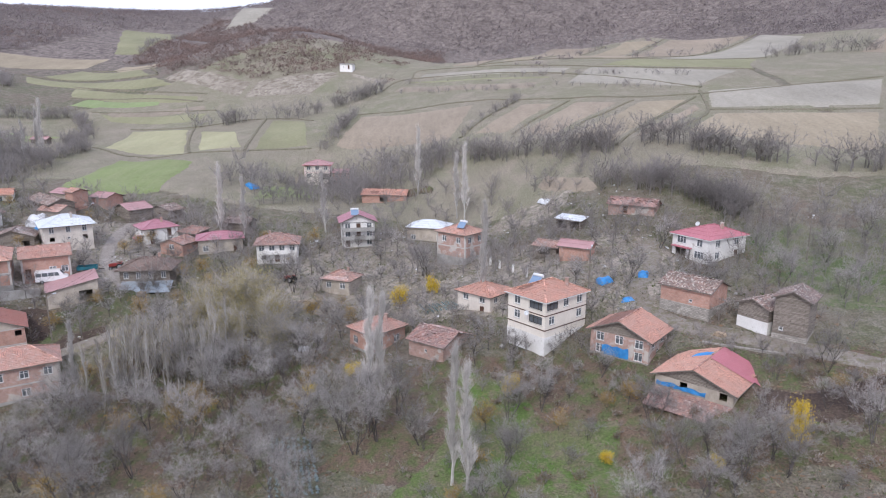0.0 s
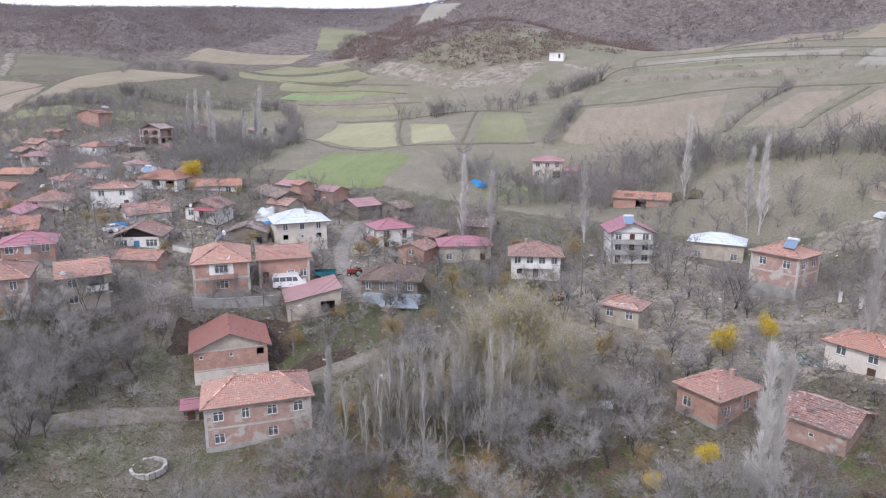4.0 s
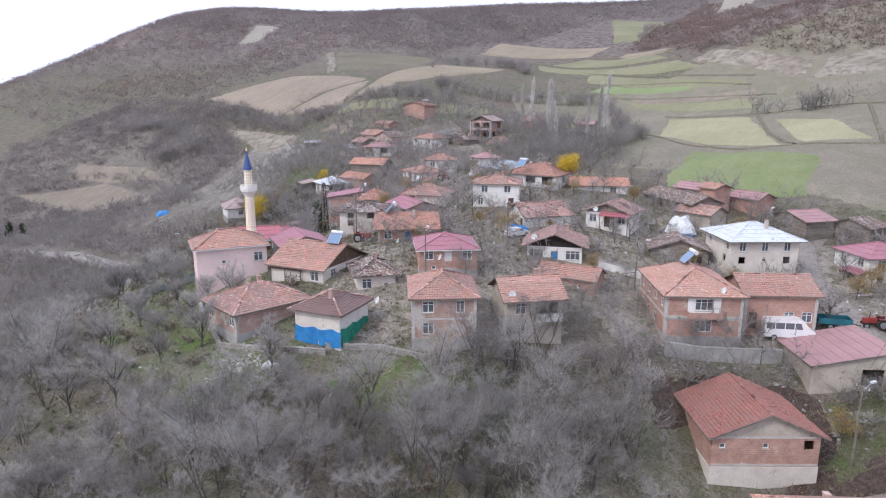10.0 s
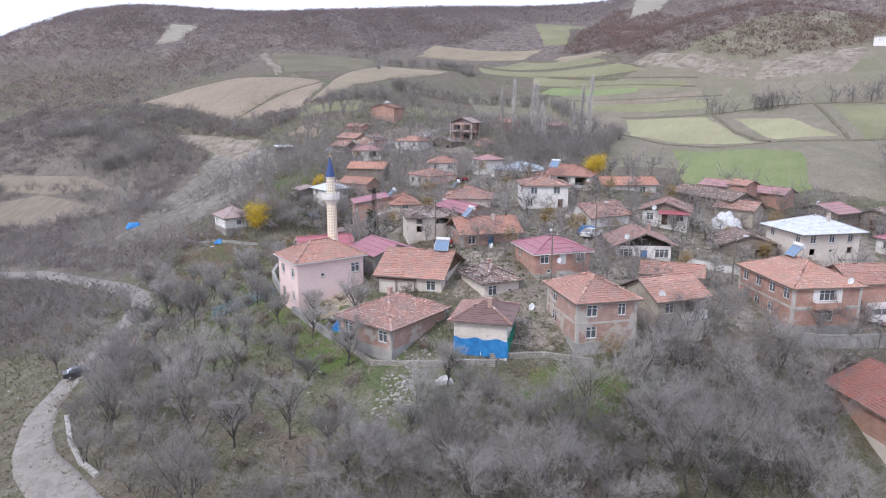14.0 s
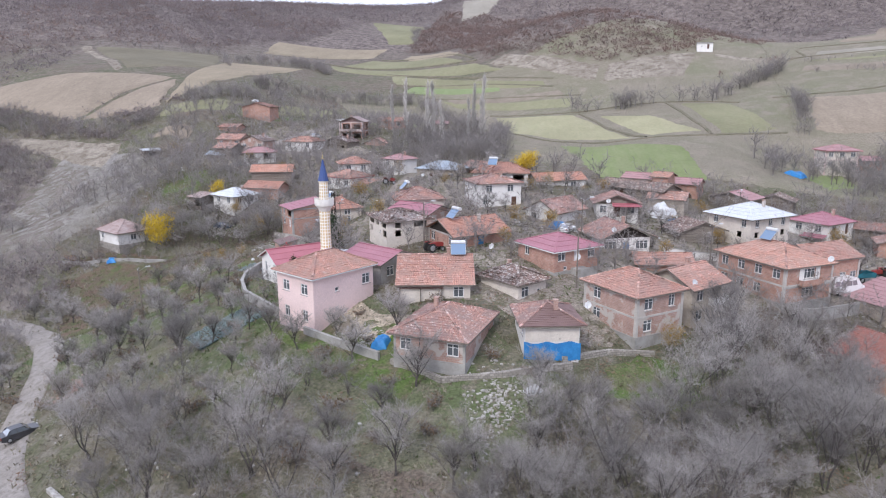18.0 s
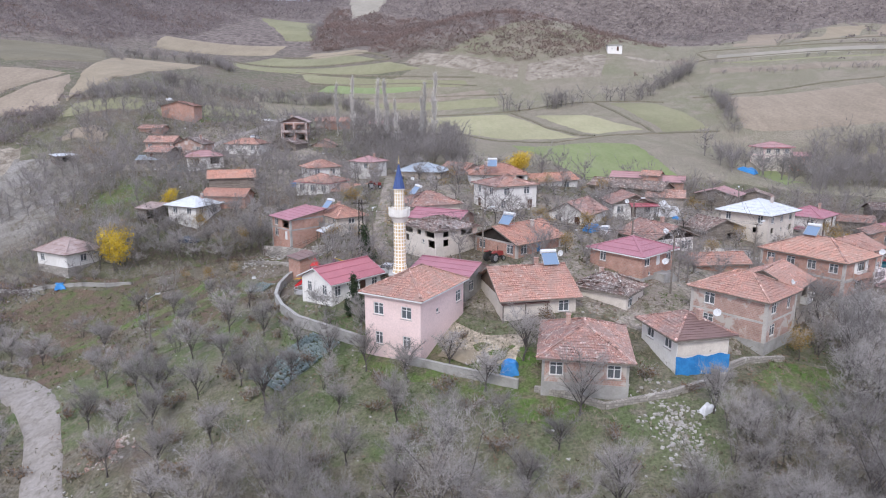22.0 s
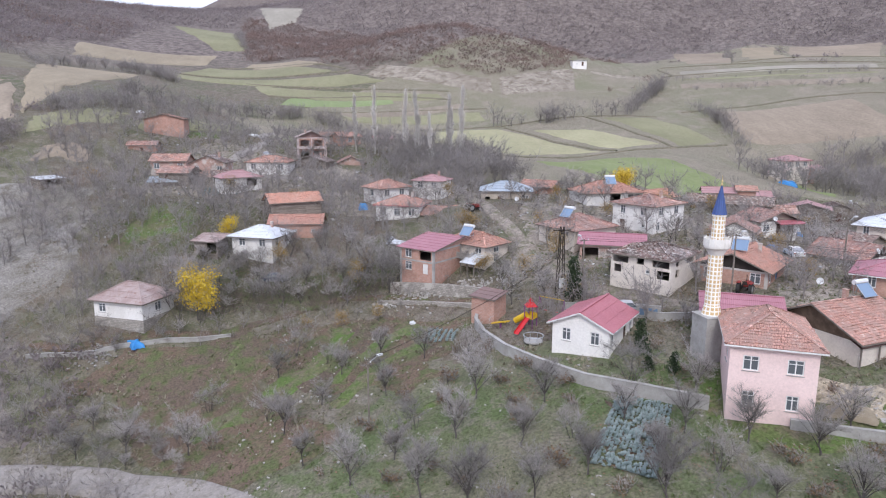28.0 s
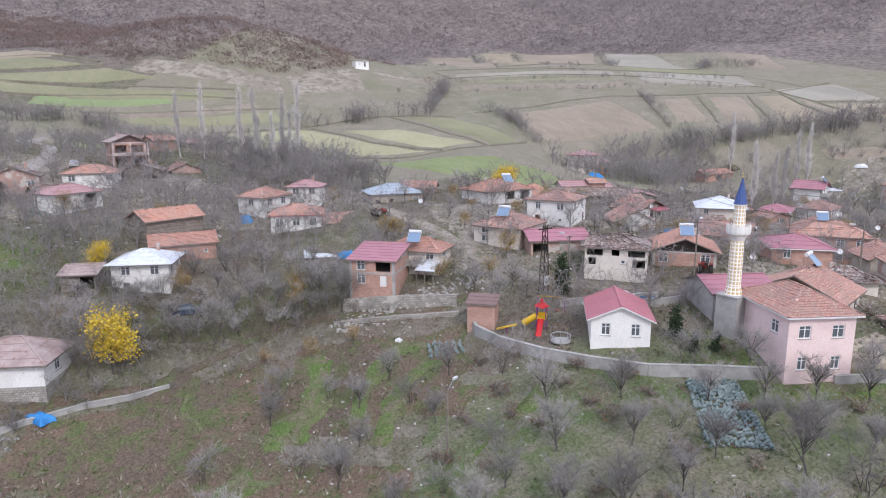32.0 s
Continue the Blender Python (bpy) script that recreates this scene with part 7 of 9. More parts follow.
lean_to("violet46", -3.9, 0.6, -4.1, 1.8, 2.6, 2.1, "crimson", "plum porch roof over the terrace", 3)

# tie beams across the gable wall of the barn
for zz in (2.5, 5.35):
    part("tie_beam", Shell().box(4.4, 4.44, -5.1, 5.1, zz, zz + 0.2), "band", H["gab61"])

# steps up to the brick house with the plum roof
steps = thing("front_steps", "concrete front steps with a landing", "steps", H["pinkroof"].matrix_basis @ Matrix.Translation((3.9, 0.6, 0)))
for k in range(7):
    part("step", Shell().box(0.0 + 0.003 * k, 1.5, 0.5 + 0.3 * k, 0.797 + 0.3 * k, -1.0, 1.55 - 0.2 * k), "concrete", steps)
part("landing", Shell().box(0.0, 1.5, -1.6, 0.496, -1.0, 1.7), "concrete", steps)


# plum sheets laid over half of the old house's roof, and blue cloth on the brick house
bw = 11.5 / 2
sheets = Shell()
for k in range(6):
    y0 = 0.2 + 0.9 * k
    sheets.face((bw + 0.05, y0, 3.7 + 0.06), (bw + 0.05, y0 + 0.9, 3.7 + 0.06), (0.1, y0 + 0.9, 3.7 + 2.1), (0.1, y0, 3.7 + 2.1))
hung_cloth(H["big43"], "blue_strip", "faded blue plastic strip under the gable boards", 6.6, 0.6, lambda s, t, q: (-4.9 + s, -5.02 + t, q + 2.3), "tarp", 9)
for k in range(5):
    y0 = 0.65 + 0.9 * k
    sheets.face((bw + 2.1, y0, 3.03), (bw + 2.1, y0 + 0.9, 3.03), (bw + 0.06, y0 + 0.9, 3.757), (bw + 0.06, y0, 3.757))
part("side_room", Shell().box(bw - 0.55, bw + 1.75, 0.85, 4.95, -2.0, 3.0), "oldbrick", H["big43"], "brick side room under the sheets")
part("roof_sheet", sheets, "crimson", H["big43"], "plum metal sheets over half the roof")
hung_cloth(H["gable42"], "blue_sheet", "faded blue plastic sheet on the lower wall", 4.2, 1.5, lambda s, t, q: (-2.6 + s, -3.55 + 0.0 + t - 0.05, q + 0.6), "tarp", 6)


# ---- minaret ----
def banded(name):
    m, t, b = shader(name, 0.6)
    uv = place(t, True)
    br = node(t, "ShaderNodeTexBrick", Scale=1.0, Mortar_Size=0.07, Mortar_Smooth=0.2, Bias=-0.1, Brick_Width=0.36, Row_Height=0.42, Color1=(0.60, 0.42, 0.2, 1), Color2=(0.66, 0.52, 0.32, 1), Mortar=(0.86, 0.84, 0.78, 1))
    br.offset = 0.0
    t.links.new(uv, br.inputs["Vector"])
    c = mixed(t, 0.4, br.outputs["Color"], ramp(t, noise_of(t, place(t), 1.5, 5), [(0.3, (0.7, 0.7, 0.7)), (0.7, (1.2, 1.2, 1.2))]), "MULTIPLY")
    t.links.new(c, b.inputs["Base Color"])
    bumped(t, b, br.outputs["Fac"], -0.3, 0.03)
    return m


MAT["minaret_tiles"] = banded("minaret_tiles")
MAT["bluelead"] = sheet("blue_cone_sheet", (0.045, 0.09, 0.27), (0.035, 0.07, 0.2), 0.45)
MAT["gold"] = surface("dull_gold", (0.6, 0.48, 0.25), (0.5, 0.4, 0.2), 1, 8, 0.4, 0.1, 0.6)
MAT["marble"] = surface("white_stone", (0.84, 0.82, 0.78), (0.74, 0.72, 0.68), 1, 8, 0.7, 0.15)
mn = thing("minaret", "slender cream and gold tiled minaret with a blue cone", "minaret", Matrix.Translation((-152.3, 108.2, 25.2)))
part("footing", Shell().box(-1.25, 1.25, -1.25, 1.25, -6.5, 0.0).box(-1.35, 1.35, -1.35, 1.35, 0.0, 0.12), "concrete", mn, "grey rendered square footing")
part("shaft", Shell().turned([(0.95, 0.12), (0.80, 0.9), (0.74, 1.2), (0.70, 6.4)], 12), "minaret_tiles", mn)
part("gallery", Shell().turned([(0.70, 6.2), (0.85, 6.5), (1.0, 6.75), (1.22, 6.95), (1.25, 7.15), (1.25, 7.85), (1.17, 7.85), (1.17, 7.2), (0.6, 7.2)], 16), "marble", mn, "white stone gallery")
for k in range(16):
    a = k * math.tau / 16
    part("baluster", Shell().box(-0.05, 0.05, -0.03, 0.03, 7.15, 7.98), "marble", mn, m=Matrix.Rotation(a, 4, "Z") @ Matrix.Translation((0, -1.25, 0)))
part("upper_shaft", Shell().turned([(0.62, 7.2), (0.60, 10.0), (0.68, 10.05), (0.68, 10.2)], 12), "minaret_tiles", mn)
part("cone", Shell().turned([(0.72, 10.2), (0.66, 10.4), (0.36, 11.7), (0.07, 13.0)], 14), "bluelead", mn, "pointed blue metal cone")
part("finial", Shell().turned([(0.05, 12.95), (0.14, 13.1), (0.05, 13.25), (0.1, 13.4), (0.03, 13.55), (0.02, 14.0)], 8), "gold", mn)


# ---- walls and fences ----
def wall_run(name, label, line, high, thick, material, below=1.2, cap="concrete", lift=0.0):
    """A free-standing wall along a line of places; each stretch is a panel with its coping."""
    own = thing(name, label, "wall", Matrix.Identity(4))
    for (x0, y0), (x1, y1) in zip(line, line[1:]):
        n = max(1, int(math.hypot(x1 - x0, y1 - y0) / 3.2))
        for k in range(n):
            a = (x0 + (x1 - x0) * k / n, y0 + (y1 - y0) * k / n)
            b = (x0 + (x1 - x0) * (k + 1) / n, y0 + (y1 - y0) * (k + 1) / n)
            za, zb = ground(*a) + lift, ground(*b) + lift
            side = Vector((-(b[1] - a[1]), b[0] - a[0], 0)).normalized() * thick / 2
            pa, pb = Vector((*a, 0)), Vector((*b, 0))
            sh = Shell()
            lo = [pa - side, pb - side, pb + side, pa + side]
            z0 = [za - below, zb - below, zb - below, za - below]
            z1 = [za + high, zb + high, zb + high, za + high]
            low = [Vector((p.x, p.y, z)) for p, z in zip(lo, z0)]
            top = [Vector((p.x, p.y, z)) for p, z in zip(lo, z1)]
            for j in range(4):
                i = (j + 1) % 4
                sh.face(low[j], low[i], top[i], top[j])
            sh.face(*top)
            part("wall_panel", sh, material, own)
            if cap:
                part("coping", Shell().beam((a[0], a[1], za + high + 0.04), (b[0], b[1], zb + high + 0.04), thick + 0.1, 0.09), cap, own)


wall_run("garden_wall", "long curved grey retaining wall above the orchard", [(-169, 134.5), (-170.5, 131), (-170.8, 126), (-170, 120), (-168, 114.5), (-165, 109.5), (-161, 105.5), (-156.5, 101.5)], 1.3, 0.35, "concrete", 1.6)
wall_run("yard_wall", "grey block wall along the bare yard", [(-151.5, 97.2), (-148, 95), (-144, 92.6), (-140.5, 90.6)], 1.0, 0.3, "concrete")
wall_run("retaining_wall", "rough stone retaining wall under the houses", [(-178.8, 150.8), (-175.5, 147.6), (-172.5, 144.5), (-169.8, 141.7), (-167.4, 139.2)], 1.7, 0.5, "stone", 1.5, "")
wall_run("stone_bank", "low dry-stone bank beside the path", [(-181, 148.5), (-177.4, 145.3), (-172.6, 140.9), (-168.6, 137.1)], 0.5, 0.6, "stone", 1.0, "")
wall_run("terrace_wall", "grey terrace wall below the brick house", [(-90.5, 116.2), (-87, 118.4), (-83, 121.2), (-79.2, 123.8)], 1.6, 0.35, "concrete", 2.0)
wall_run("slope_wall", "broken stone wall at the village edge", [(-139, 90), (-133, 87), (-127, 88), (-120, 91)], 0.7, 0.4, "stone", 1.0, "")
wall_run("path_kerb", "low pale wall along the terrace path", [(-232, 153.2), (-222, 150.5), (-212, 150.2), (-203, 149.6)], 0.5, 0.3, "concrete", 0.8)
wall_run("yard_wall", "pale wall under the two brick houses", [(-121, 92), (-116, 95.5), (-111, 97)], 0.6, 0.4, "stone", 1.0, "")
wall_run("white_wall", "whitewashed yard wall between houses", [(-105, 132), (-100, 133.5), (-96, 135)], 1.2, 0.25, "white", 0.8)
wall_run("street_wall", "low concrete wall along the street", [(-160, 127), (-156, 123.5), (-152.5, 118), (-149, 116.2)], 0.9, 0.2, "concrete", 0.8)


def fence(name, label, line, high=1.1, gap=1.8):
    own = thing(name, label, "fence", Matrix.Identity(4))
    prev = None
    rng = random.Random(int(abs(line[0][0] * 10)))
    for (x0, y0), (x1, y1) in zip(line, line[1:]):
        n = max(1, int(math.hypot(x1 - x0, y1 - y0) / gap))
        for k in range(n + 1):
            x, y = x0 + (x1 - x0) * k / n, y0 + (y1 - y0) * k / n
            z = ground(x, y)
            lean = rng.uniform(-0.08, 0.08)
            part("post", Shell().bar((x, y, z - 0.3), (x + lean, y + lean, z + high), 0.05, 0.045, 5), "greywood", own)
            if prev:
                for f in (0.45, 0.9):
                    part("rail", Shell().beam((prev[0], prev[1], prev[2] + high * f), (x, y, z + high * f), 0.04, 0.09), "greywood", own)
            prev = (x, y, z)


fence("wooden_fence", "weathered wooden rail fence", [(-101, 131), (-98, 137), (-92, 140)])
fence("wooden_fence", "grey rail fence beside the lane", [(-74, 146), (-70, 150), (-66, 154)])
fence("wooden_fence", "leaning garden fence of grey rails", [(-8, 102), (-4, 97), (-11, 99)])
fence("wooden_fence", "field fence of thin grey posts", [(-120, 183), (-100, 184), (-82, 182), (-64, 184)], 1.0, 2.5)
fence("wooden_fence", "garden fence of thin grey posts", [(-245, 262), (-228, 268), (-210, 270), (-190, 272)], 1.0, 2.5)


# ---- poles ----
def lamp_post(x, y, high=7.5, arm=1.4, yaw=0.0):
    z = ground(x, y)
    own = thing("lamp_post", "grey pole with a street lamp on an arm", "lamp post", Matrix.Translation((x, y, z)) @ Matrix.Rotation(yaw, 4, "Z"), "poles")
    part("pole", Shell().bar((0, 0, -0.5), (0, 0, high), 0.13, 0.08, 8), "greywood", own)
    part("arm", Shell().beam((0, 0, high - 0.5), (arm, 0, high + 0.2), 0.06, 0.06), "steel", own)
    part("lamp_head", Shell().box(arm - 0.1, arm + 0.55, -0.13, 0.13, high + 0.12, high + 0.3), "plastic", own, "pale lamp head")
    part("crossarm", Shell().beam((0, -0.7, high - 0.2), (0, 0.7, high - 0.2), 0.09, 0.09), "greywood", own)
    for s in (-0.6, 0.0, 0.6):
        part("insulator", Shell().bar((0, s, high - 0.16), (0, s, high + 0.04), 0.05, 0.03), "plastic", own)
    return (x, y, z + high)


TOPS = [lamp_post(x, y, h, 1.2, r) for x, y, h, r in ((-71, 112.5, 8.5, 1.0), (-119.2, 108.6, 7.5, 2.0), (-98.5, 129, 7.0, 0.5), (-66, 141, 7.0, 2.2), (-87, 159, 7.0, 1.2), (-141.3, 120.2, 7.5, 0.3), (-157, 128.5, 8.0, 1.6), (-186, 116, 8.0, 0.4), (26, 112, 7.5, 1.2), (67, 117, 8.0, 0.9), (-29.5, 143, 7.5, 0.2), (-118, 128, 7.5, 0.2))]


def wires(a, b, label="thin overhead wires"):
    own = thing("overhead_wire", label + " between poles", "wire", Matrix.Identity(4))
    for s in (-0.5, 0.5):
        p, q = Vector(a) + Vector((s, s, 0)), Vector(b) + Vector((s, s, 0))
        pts = [p.lerp(q, k / 10) - Vector((0, 0, 4 * 0.03 * (q - p).length * (k / 10) * (1 - k / 10))) for k in range(11)]
        sh = Shell()
        for c, d in zip(pts, pts[1:]):
            sh.beam(c, d, 0.025, 0.025)
        part("wire", sh, "dark", own)


for a, b in ((1, 11), (11, 2), (2, 4), (5, 6), (1, 5), (0, 3), (6, 7)):
    wires(TOPS[a], TOPS[b])

pyl = thing("lattice_mast", "dark steel lattice power mast", "mast", Matrix.Translation((-159, 131, ground(-159, 131))))
for sx, sy in ((-1, -1), (1, -1), (1, 1), (-1, 1)):
    part("upright", Shell().beam((sx * 0.5, sy * 0.5, -0.3), (sx * 0.2, sy * 0.2, 9.5), 0.08, 0.08), "dark", pyl)
for k in range(8):
    w0, w1 = 0.5 - 0.3 * k / 8, 0.5 - 0.3 * (k + 1) / 8
    z0, z1 = 9.5 * k / 8, 9.5 * (k + 1) / 8
    for j in range(4):
        c, s = ((-1, -1), (1, -1), (1, 1), (-1, 1))[j], ((1, -1), (1, 1), (-1, 1), (-1, -1))[j]
        part("brace", Shell().beam((c[0] * w0, c[1] * w0, z0), (s[0] * w1, s[1] * w1, z1), 0.05, 0.05), "dark", pyl)
part("crossarm", Shell().beam((-1.2, 0, 9.0), (1.2, 0, 9.0), 0.12, 0.12), "dark", pyl)
part("cabinet", Shell().box(-0.4, 0.4, -0.75, -0.45, 1.5, 2.7), "plastic", pyl, "white switch cabinet")


# ---- playground ----
MAT["red"] = surface("red_plastic", (0.55, 0.03, 0.035), (0.48, 0.025, 0.03), 1, 6, 0.4, 0.05)
MAT["toyyellow"] = surface("yellow_plastic", (0.65, 0.42, 0.03), (0.58, 0.36, 0.02), 1, 6, 0.4, 0.05)
MAT["purple"] = surface("purple_paint", (0.22, 0.07, 0.2), (0.18, 0.06, 0.17), 1, 6, 0.5, 0.05)
pz = ground(-165.2, 124.6)
pg = thing("play_tower", "red and yellow play tower with a slide", "playground tower", Matrix.Translation((-165.2, 125.0, pz)) @ Matrix.Rotation(math.radians(-50), 4, "Z"))
for sx in (-0.55, 0.55):
    for sy in (-0.55, 0.55):
        part("post", Shell().bar((sx, sy, -0.2), (sx, sy, 2.9), 0.06), "purple", pg)
part("deck", Shell().box(-0.6, 0.6, -0.6, 0.6, 1.3, 1.4), "toyyellow", pg)
part("canopy", Shell().turned([(0.95, 2.8), (0.5, 3.2), (0.4, 3.3), (0.03, 3.9)], 4), "red", pg, "pointed red roof")
sl = Shell()
for k in range(6):
    y0, y1 = -0.6 - 0.45 * k, -0.6 - 0.45 * (k + 1)
    z0, z1 = 1.4 - 0.22 * k, 1.4 - 0.22 * (k + 1)
    sl.face((-0.3, y1, z1), (0.3, y1, z1), (0.3, y0, z0), (-0.3, y0, z0))
    for s in (-1, 1):
        sl.face((s * 0.3, y1, z1), (s * 0.3, y0, z0), (s * 0.36, y0, z0 + 0.2), (s * 0.36, y1, z1 + 0.2))
part("slide", sl, "red", pg)
part("tube", Shell().bar((-0.6, 0.1, 1.6), (-2.2, 0.1, 0.5), 0.4, 0.4, 10), "toyyellow", pg)
for s in (0, 1):
    part("panel", Shell().box(-0.6, 0.6, 0.56 - 1.12 * s, 0.6 - 1.12 * s, 1.4, 1.9) if s == 0 else Shell().box(0.56, 0.6, -0.55, 0.55, 1.4, 1.9), "toyyellow", pg)
sw = thing("swing", "yellow and purple swing frame", "swing", Matrix.Translation((-161.8, 126.8, ground(-161.8, 126.8))) @ Matrix.Rotation(math.radians(-50), 4, "Z"))
part("top_bar", Shell().bar((-1.7, 0, 2.2), (1.7, 0, 2.2), 0.05), "toyyellow", sw)
for sx in (-1.7, 1.7):
    for sy in (-0.7, 0.7):
        part("leg", Shell().bar((sx, 0, 2.2), (sx, sy, -0.1), 0.05), "purple", sw)
for sx in (-0.8, 0.8):
    part("seat", Shell().box(sx - 0.25, sx + 0.25, -0.12, 0.12, 0.5, 0.55), "red", sw)
    for q in (-0.22, 0.22):
        part("chain", Shell().beam((sx + q, 0, 2.2), (sx + q, 0, 0.55), 0.02, 0.02), "steel", sw)
ss = thing("seesaw", "small yellow seesaw on a purple stand", "seesaw", Matrix.Translation((-168, 128.2, ground(-168, 128.2))) @ Matrix.Rotation(math.radians(-40), 4, "Z"))
part("plank", Shell().beam((-1.2, 0, 0.5), (1.2, 0, 1.1), 0.5, 0.1), "toyyellow", ss)
part("stand", Shell().bar((0, 0, -0.2), (0, 0, 0.8), 0.12), "purple", ss)
rg = thing("roundabout", "grey-blue metal playground roundabout on the grass", "roundabout", Matrix.Translation((-166.4, 120.6, ground(-166.4, 120.6) + 0.05)))
part("platform", Shell().turned([(0.02, 0.3), (1.1, 0.3), (1.15, 0.2), (1.1, 0.1), (0.02, 0.1)], 18), "concrete", rg)
part("rim", Shell().turned([(1.15, 0.85), (1.22, 0.9), (1.15, 0.95), (1.08, 0.9), (1.15, 0.85)], 18), "steel", rg)
for k in range(8):
    a = k * math.tau / 8
    part("spoke", Shell().beam((math.cos(a) * 1.12, math.sin(a) * 1.12, 0.3), (math.cos(a) * 1.15, math.sin(a) * 1.15, 0.9), 0.05, 0.05), "steel", rg)
ms = thing("memorial_stone", "small framed concrete tablet in the garden", "tablet", Matrix.Translation((-152.8, 119.2, ground(-152.8, 119.2))) @ Matrix.Rotation(math.radians(-30), 4, "Z"))
part("block", Shell().box(-1.4, 1.4, -0.25, 0.25, -0.3, 1.5), "concrete", ms)
part("panel", Shell().box(-1.0, 1.0, -0.3, -0.25, 0.35, 1.2), "solar", ms)


# ---- vehicles ----
MAT["tyre"] = surface("tyre_rubber", (0.03, 0.03, 0.03), (0.045, 0.043, 0.04), 2, 9, 0.9, 0.1)
MAT["lamp"] = surface("lamp_plastic", (0.6, 0.6, 0.58), (0.5, 0.5, 0.48), 1, 9, 0.25, 0.02)
MAT["taillamp"] = surface("red_lamp_plastic", (0.4, 0.02, 0.02), (0.3, 0.02, 0.02), 1, 9, 0.25, 0.02)


def paint(name, c):
    m, t, b = shader(name, 0.32, 0.0, 0.5)
    where = place(t)
    t.links.new(mixed(t, ramp(t, noise_of(t, where, 1.4, 5), [(0.4, (0, 0, 0)), (0.7, (0.5, 0.5, 0.5))]), c, tuple(0.75 * k + 0.05 for k in c)), b.inputs["Base Color"])
    b.inputs["Coat Weight"].default_value = 0.4
    return m


def prism(sh, profile, w0, w1, lo, hi):
    """A side profile of (x, z) drawn across a width that narrows from w0 below to w1 above."""
    def half(z):
        t = min(1, max(0, (z - lo) / (hi - lo)))
        return (w0 + (w1 - w0) * t) / 2
    n = len(profile)
    left = [(x, -half(z), z) for x, z in profile]
    right = [(x, half(z), z) for x, z in profile]
    for k in range(n):
        j = (k + 1) % n
        sh.face(left[k], right[k], right[j], left[j])
    sh.face(*left)
    sh.face(*right[::-1])
    return sh


def quadshell(points):
    sh = Shell()
    sh.face(*points)
    return sh


def wheel(own, x, y, r, wide=0.2):
    s = 1 if y > 0 else -1
    w = part("wheel", Shell().bar((x, y - s * wide / 2, r), (x, y + s * wide / 2, r), r, r, 14), "tyre", own)
    part("rim", Shell().bar((x, y + s * (wide / 2 + 0.003), r), (x, y + s * (wide / 2 + 0.025), r), r * 0.62, r * 0.5, 10), "steel", w)


def car(label, x, y, yaw, colour, kind="saloon", group="parked cars"):
    z = ground(x, y) + 0.12
    own = thing("minibus" if kind == "van" else "car", label, "minibus" if kind == "van" else "car", Matrix.Translation((x, y, z)) @ Matrix.Rotation(math.radians(yaw), 4, "Z"), group)
    if kind == "van":
        L, W = 5.8, 2.0
        body = [(-2.9, 0.45), (-2.9, 2.35), (-2.7, 2.55), (1.2, 2.55), (1.55, 2.42), (2.25, 1.45), (2.8, 1.22), (2.9, 0.95), (2.9, 0.45), (2.3, 0.36), (-2.6, 0.36)]
        part("body", prism(Shell(), body, W, W * 0.9, 0.4, 2.5), paint("van_paint", colour), own)
        for s in (-1, 1):
            for x0, x1 in ((-2.7, -1.75), (-1.65, -0.65), (-0.55, 0.45), (0.55, 1.45)):
                part("side_window", quadshell([(px, s * (W / 2 - 0.1 * (pz - 0.4) / 2.1 + 0.012), pz) for px, pz in ((x0, 1.4), (x1, 1.4), (x1 - (0.25 if x1 > 1 else 0), 2.15), (x0, 2.15))][::s]), "glass", own)
        part("windscreen", Shell().box(-0.01, 0.0, -0.8, 0.8, 0.0, 1.05), "glass", own, m=Matrix.Translation((2.22, 0, 1.5)) @ Matrix.Rotation(math.radians(-36), 4, "Y"))
        wx, wr = 1.75, 0.34
    else:
        L, W = 4.3, 1.72
        body = [(-2.15, 0.35), (-2.15, 0.85), (-2.05, 0.93), (-1.3, 0.97), (1.0, 0.93), (1.95, 0.8), (2.13, 0.68), (2.15, 0.35), (1.9, 0.24), (-1.9, 0.24)]
        part("body", prism(Shell(), body, W, W * 0.96, 0.3, 0.95), paint("car_paint", colour), own)
        cab = [(-1.55, 0.96), (-1.05, 1.36), (-0.75, 1.42), (0.25, 1.42), (1.05, 0.94)]
        part("glasshouse", prism(Shell(), cab, W * 0.93, W * 0.72, 0.95, 1.42), "glass", own)
        part("roof", prism(Shell(), [(-1.02, 1.41), (-0.75, 1.46), (0.2, 1.46), (0.36, 1.41)], W * 0.74, W * 0.68, 1.41, 1.46), paint("car_paint", colour), own)
        for s in (-1, 1):
            for px, qx in ((-0.45, -0.45), (0.3, 0.9), (-1.1, -1.5)):
                part("pillar", Shell().beam((px, s * W * 0.365, 1.42), (qx, s * W * 0.468, 0.95), 0.06, 0.06), paint("car_paint", colour), own)
        wx, wr = 1.32, 0.31
    for sx in (-wx, wx):
        for s in (-1, 1):
            wheel(own, sx, s * (W / 2 - 0.08), wr)
    for s in (-1, 1):
        part("headlight", Shell().box(L / 2 - 0.09, L / 2 + 0.012, s * W * 0.36 - 0.18, s * W * 0.36 + 0.18, 0.6, 0.76), "lamp", own)
        part("tail_light", Shell().box(-L / 2 - 0.012, -L / 2 + 0.05, s * W * 0.4 - 0.1, s * W * 0.4 + 0.1, 0.65, 0.86), "taillamp", own)
    part("bumper", Shell().box(L / 2 - 0.06, L / 2 + 0.05, -W * 0.46, W * 0.46, 0.32, 0.5), "tyre", own)
    part("number_plate", Shell().box(L / 2 + 0.05, L / 2 + 0.06, -0.26, 0.26, 0.36, 0.47), "frame", own)
    return own


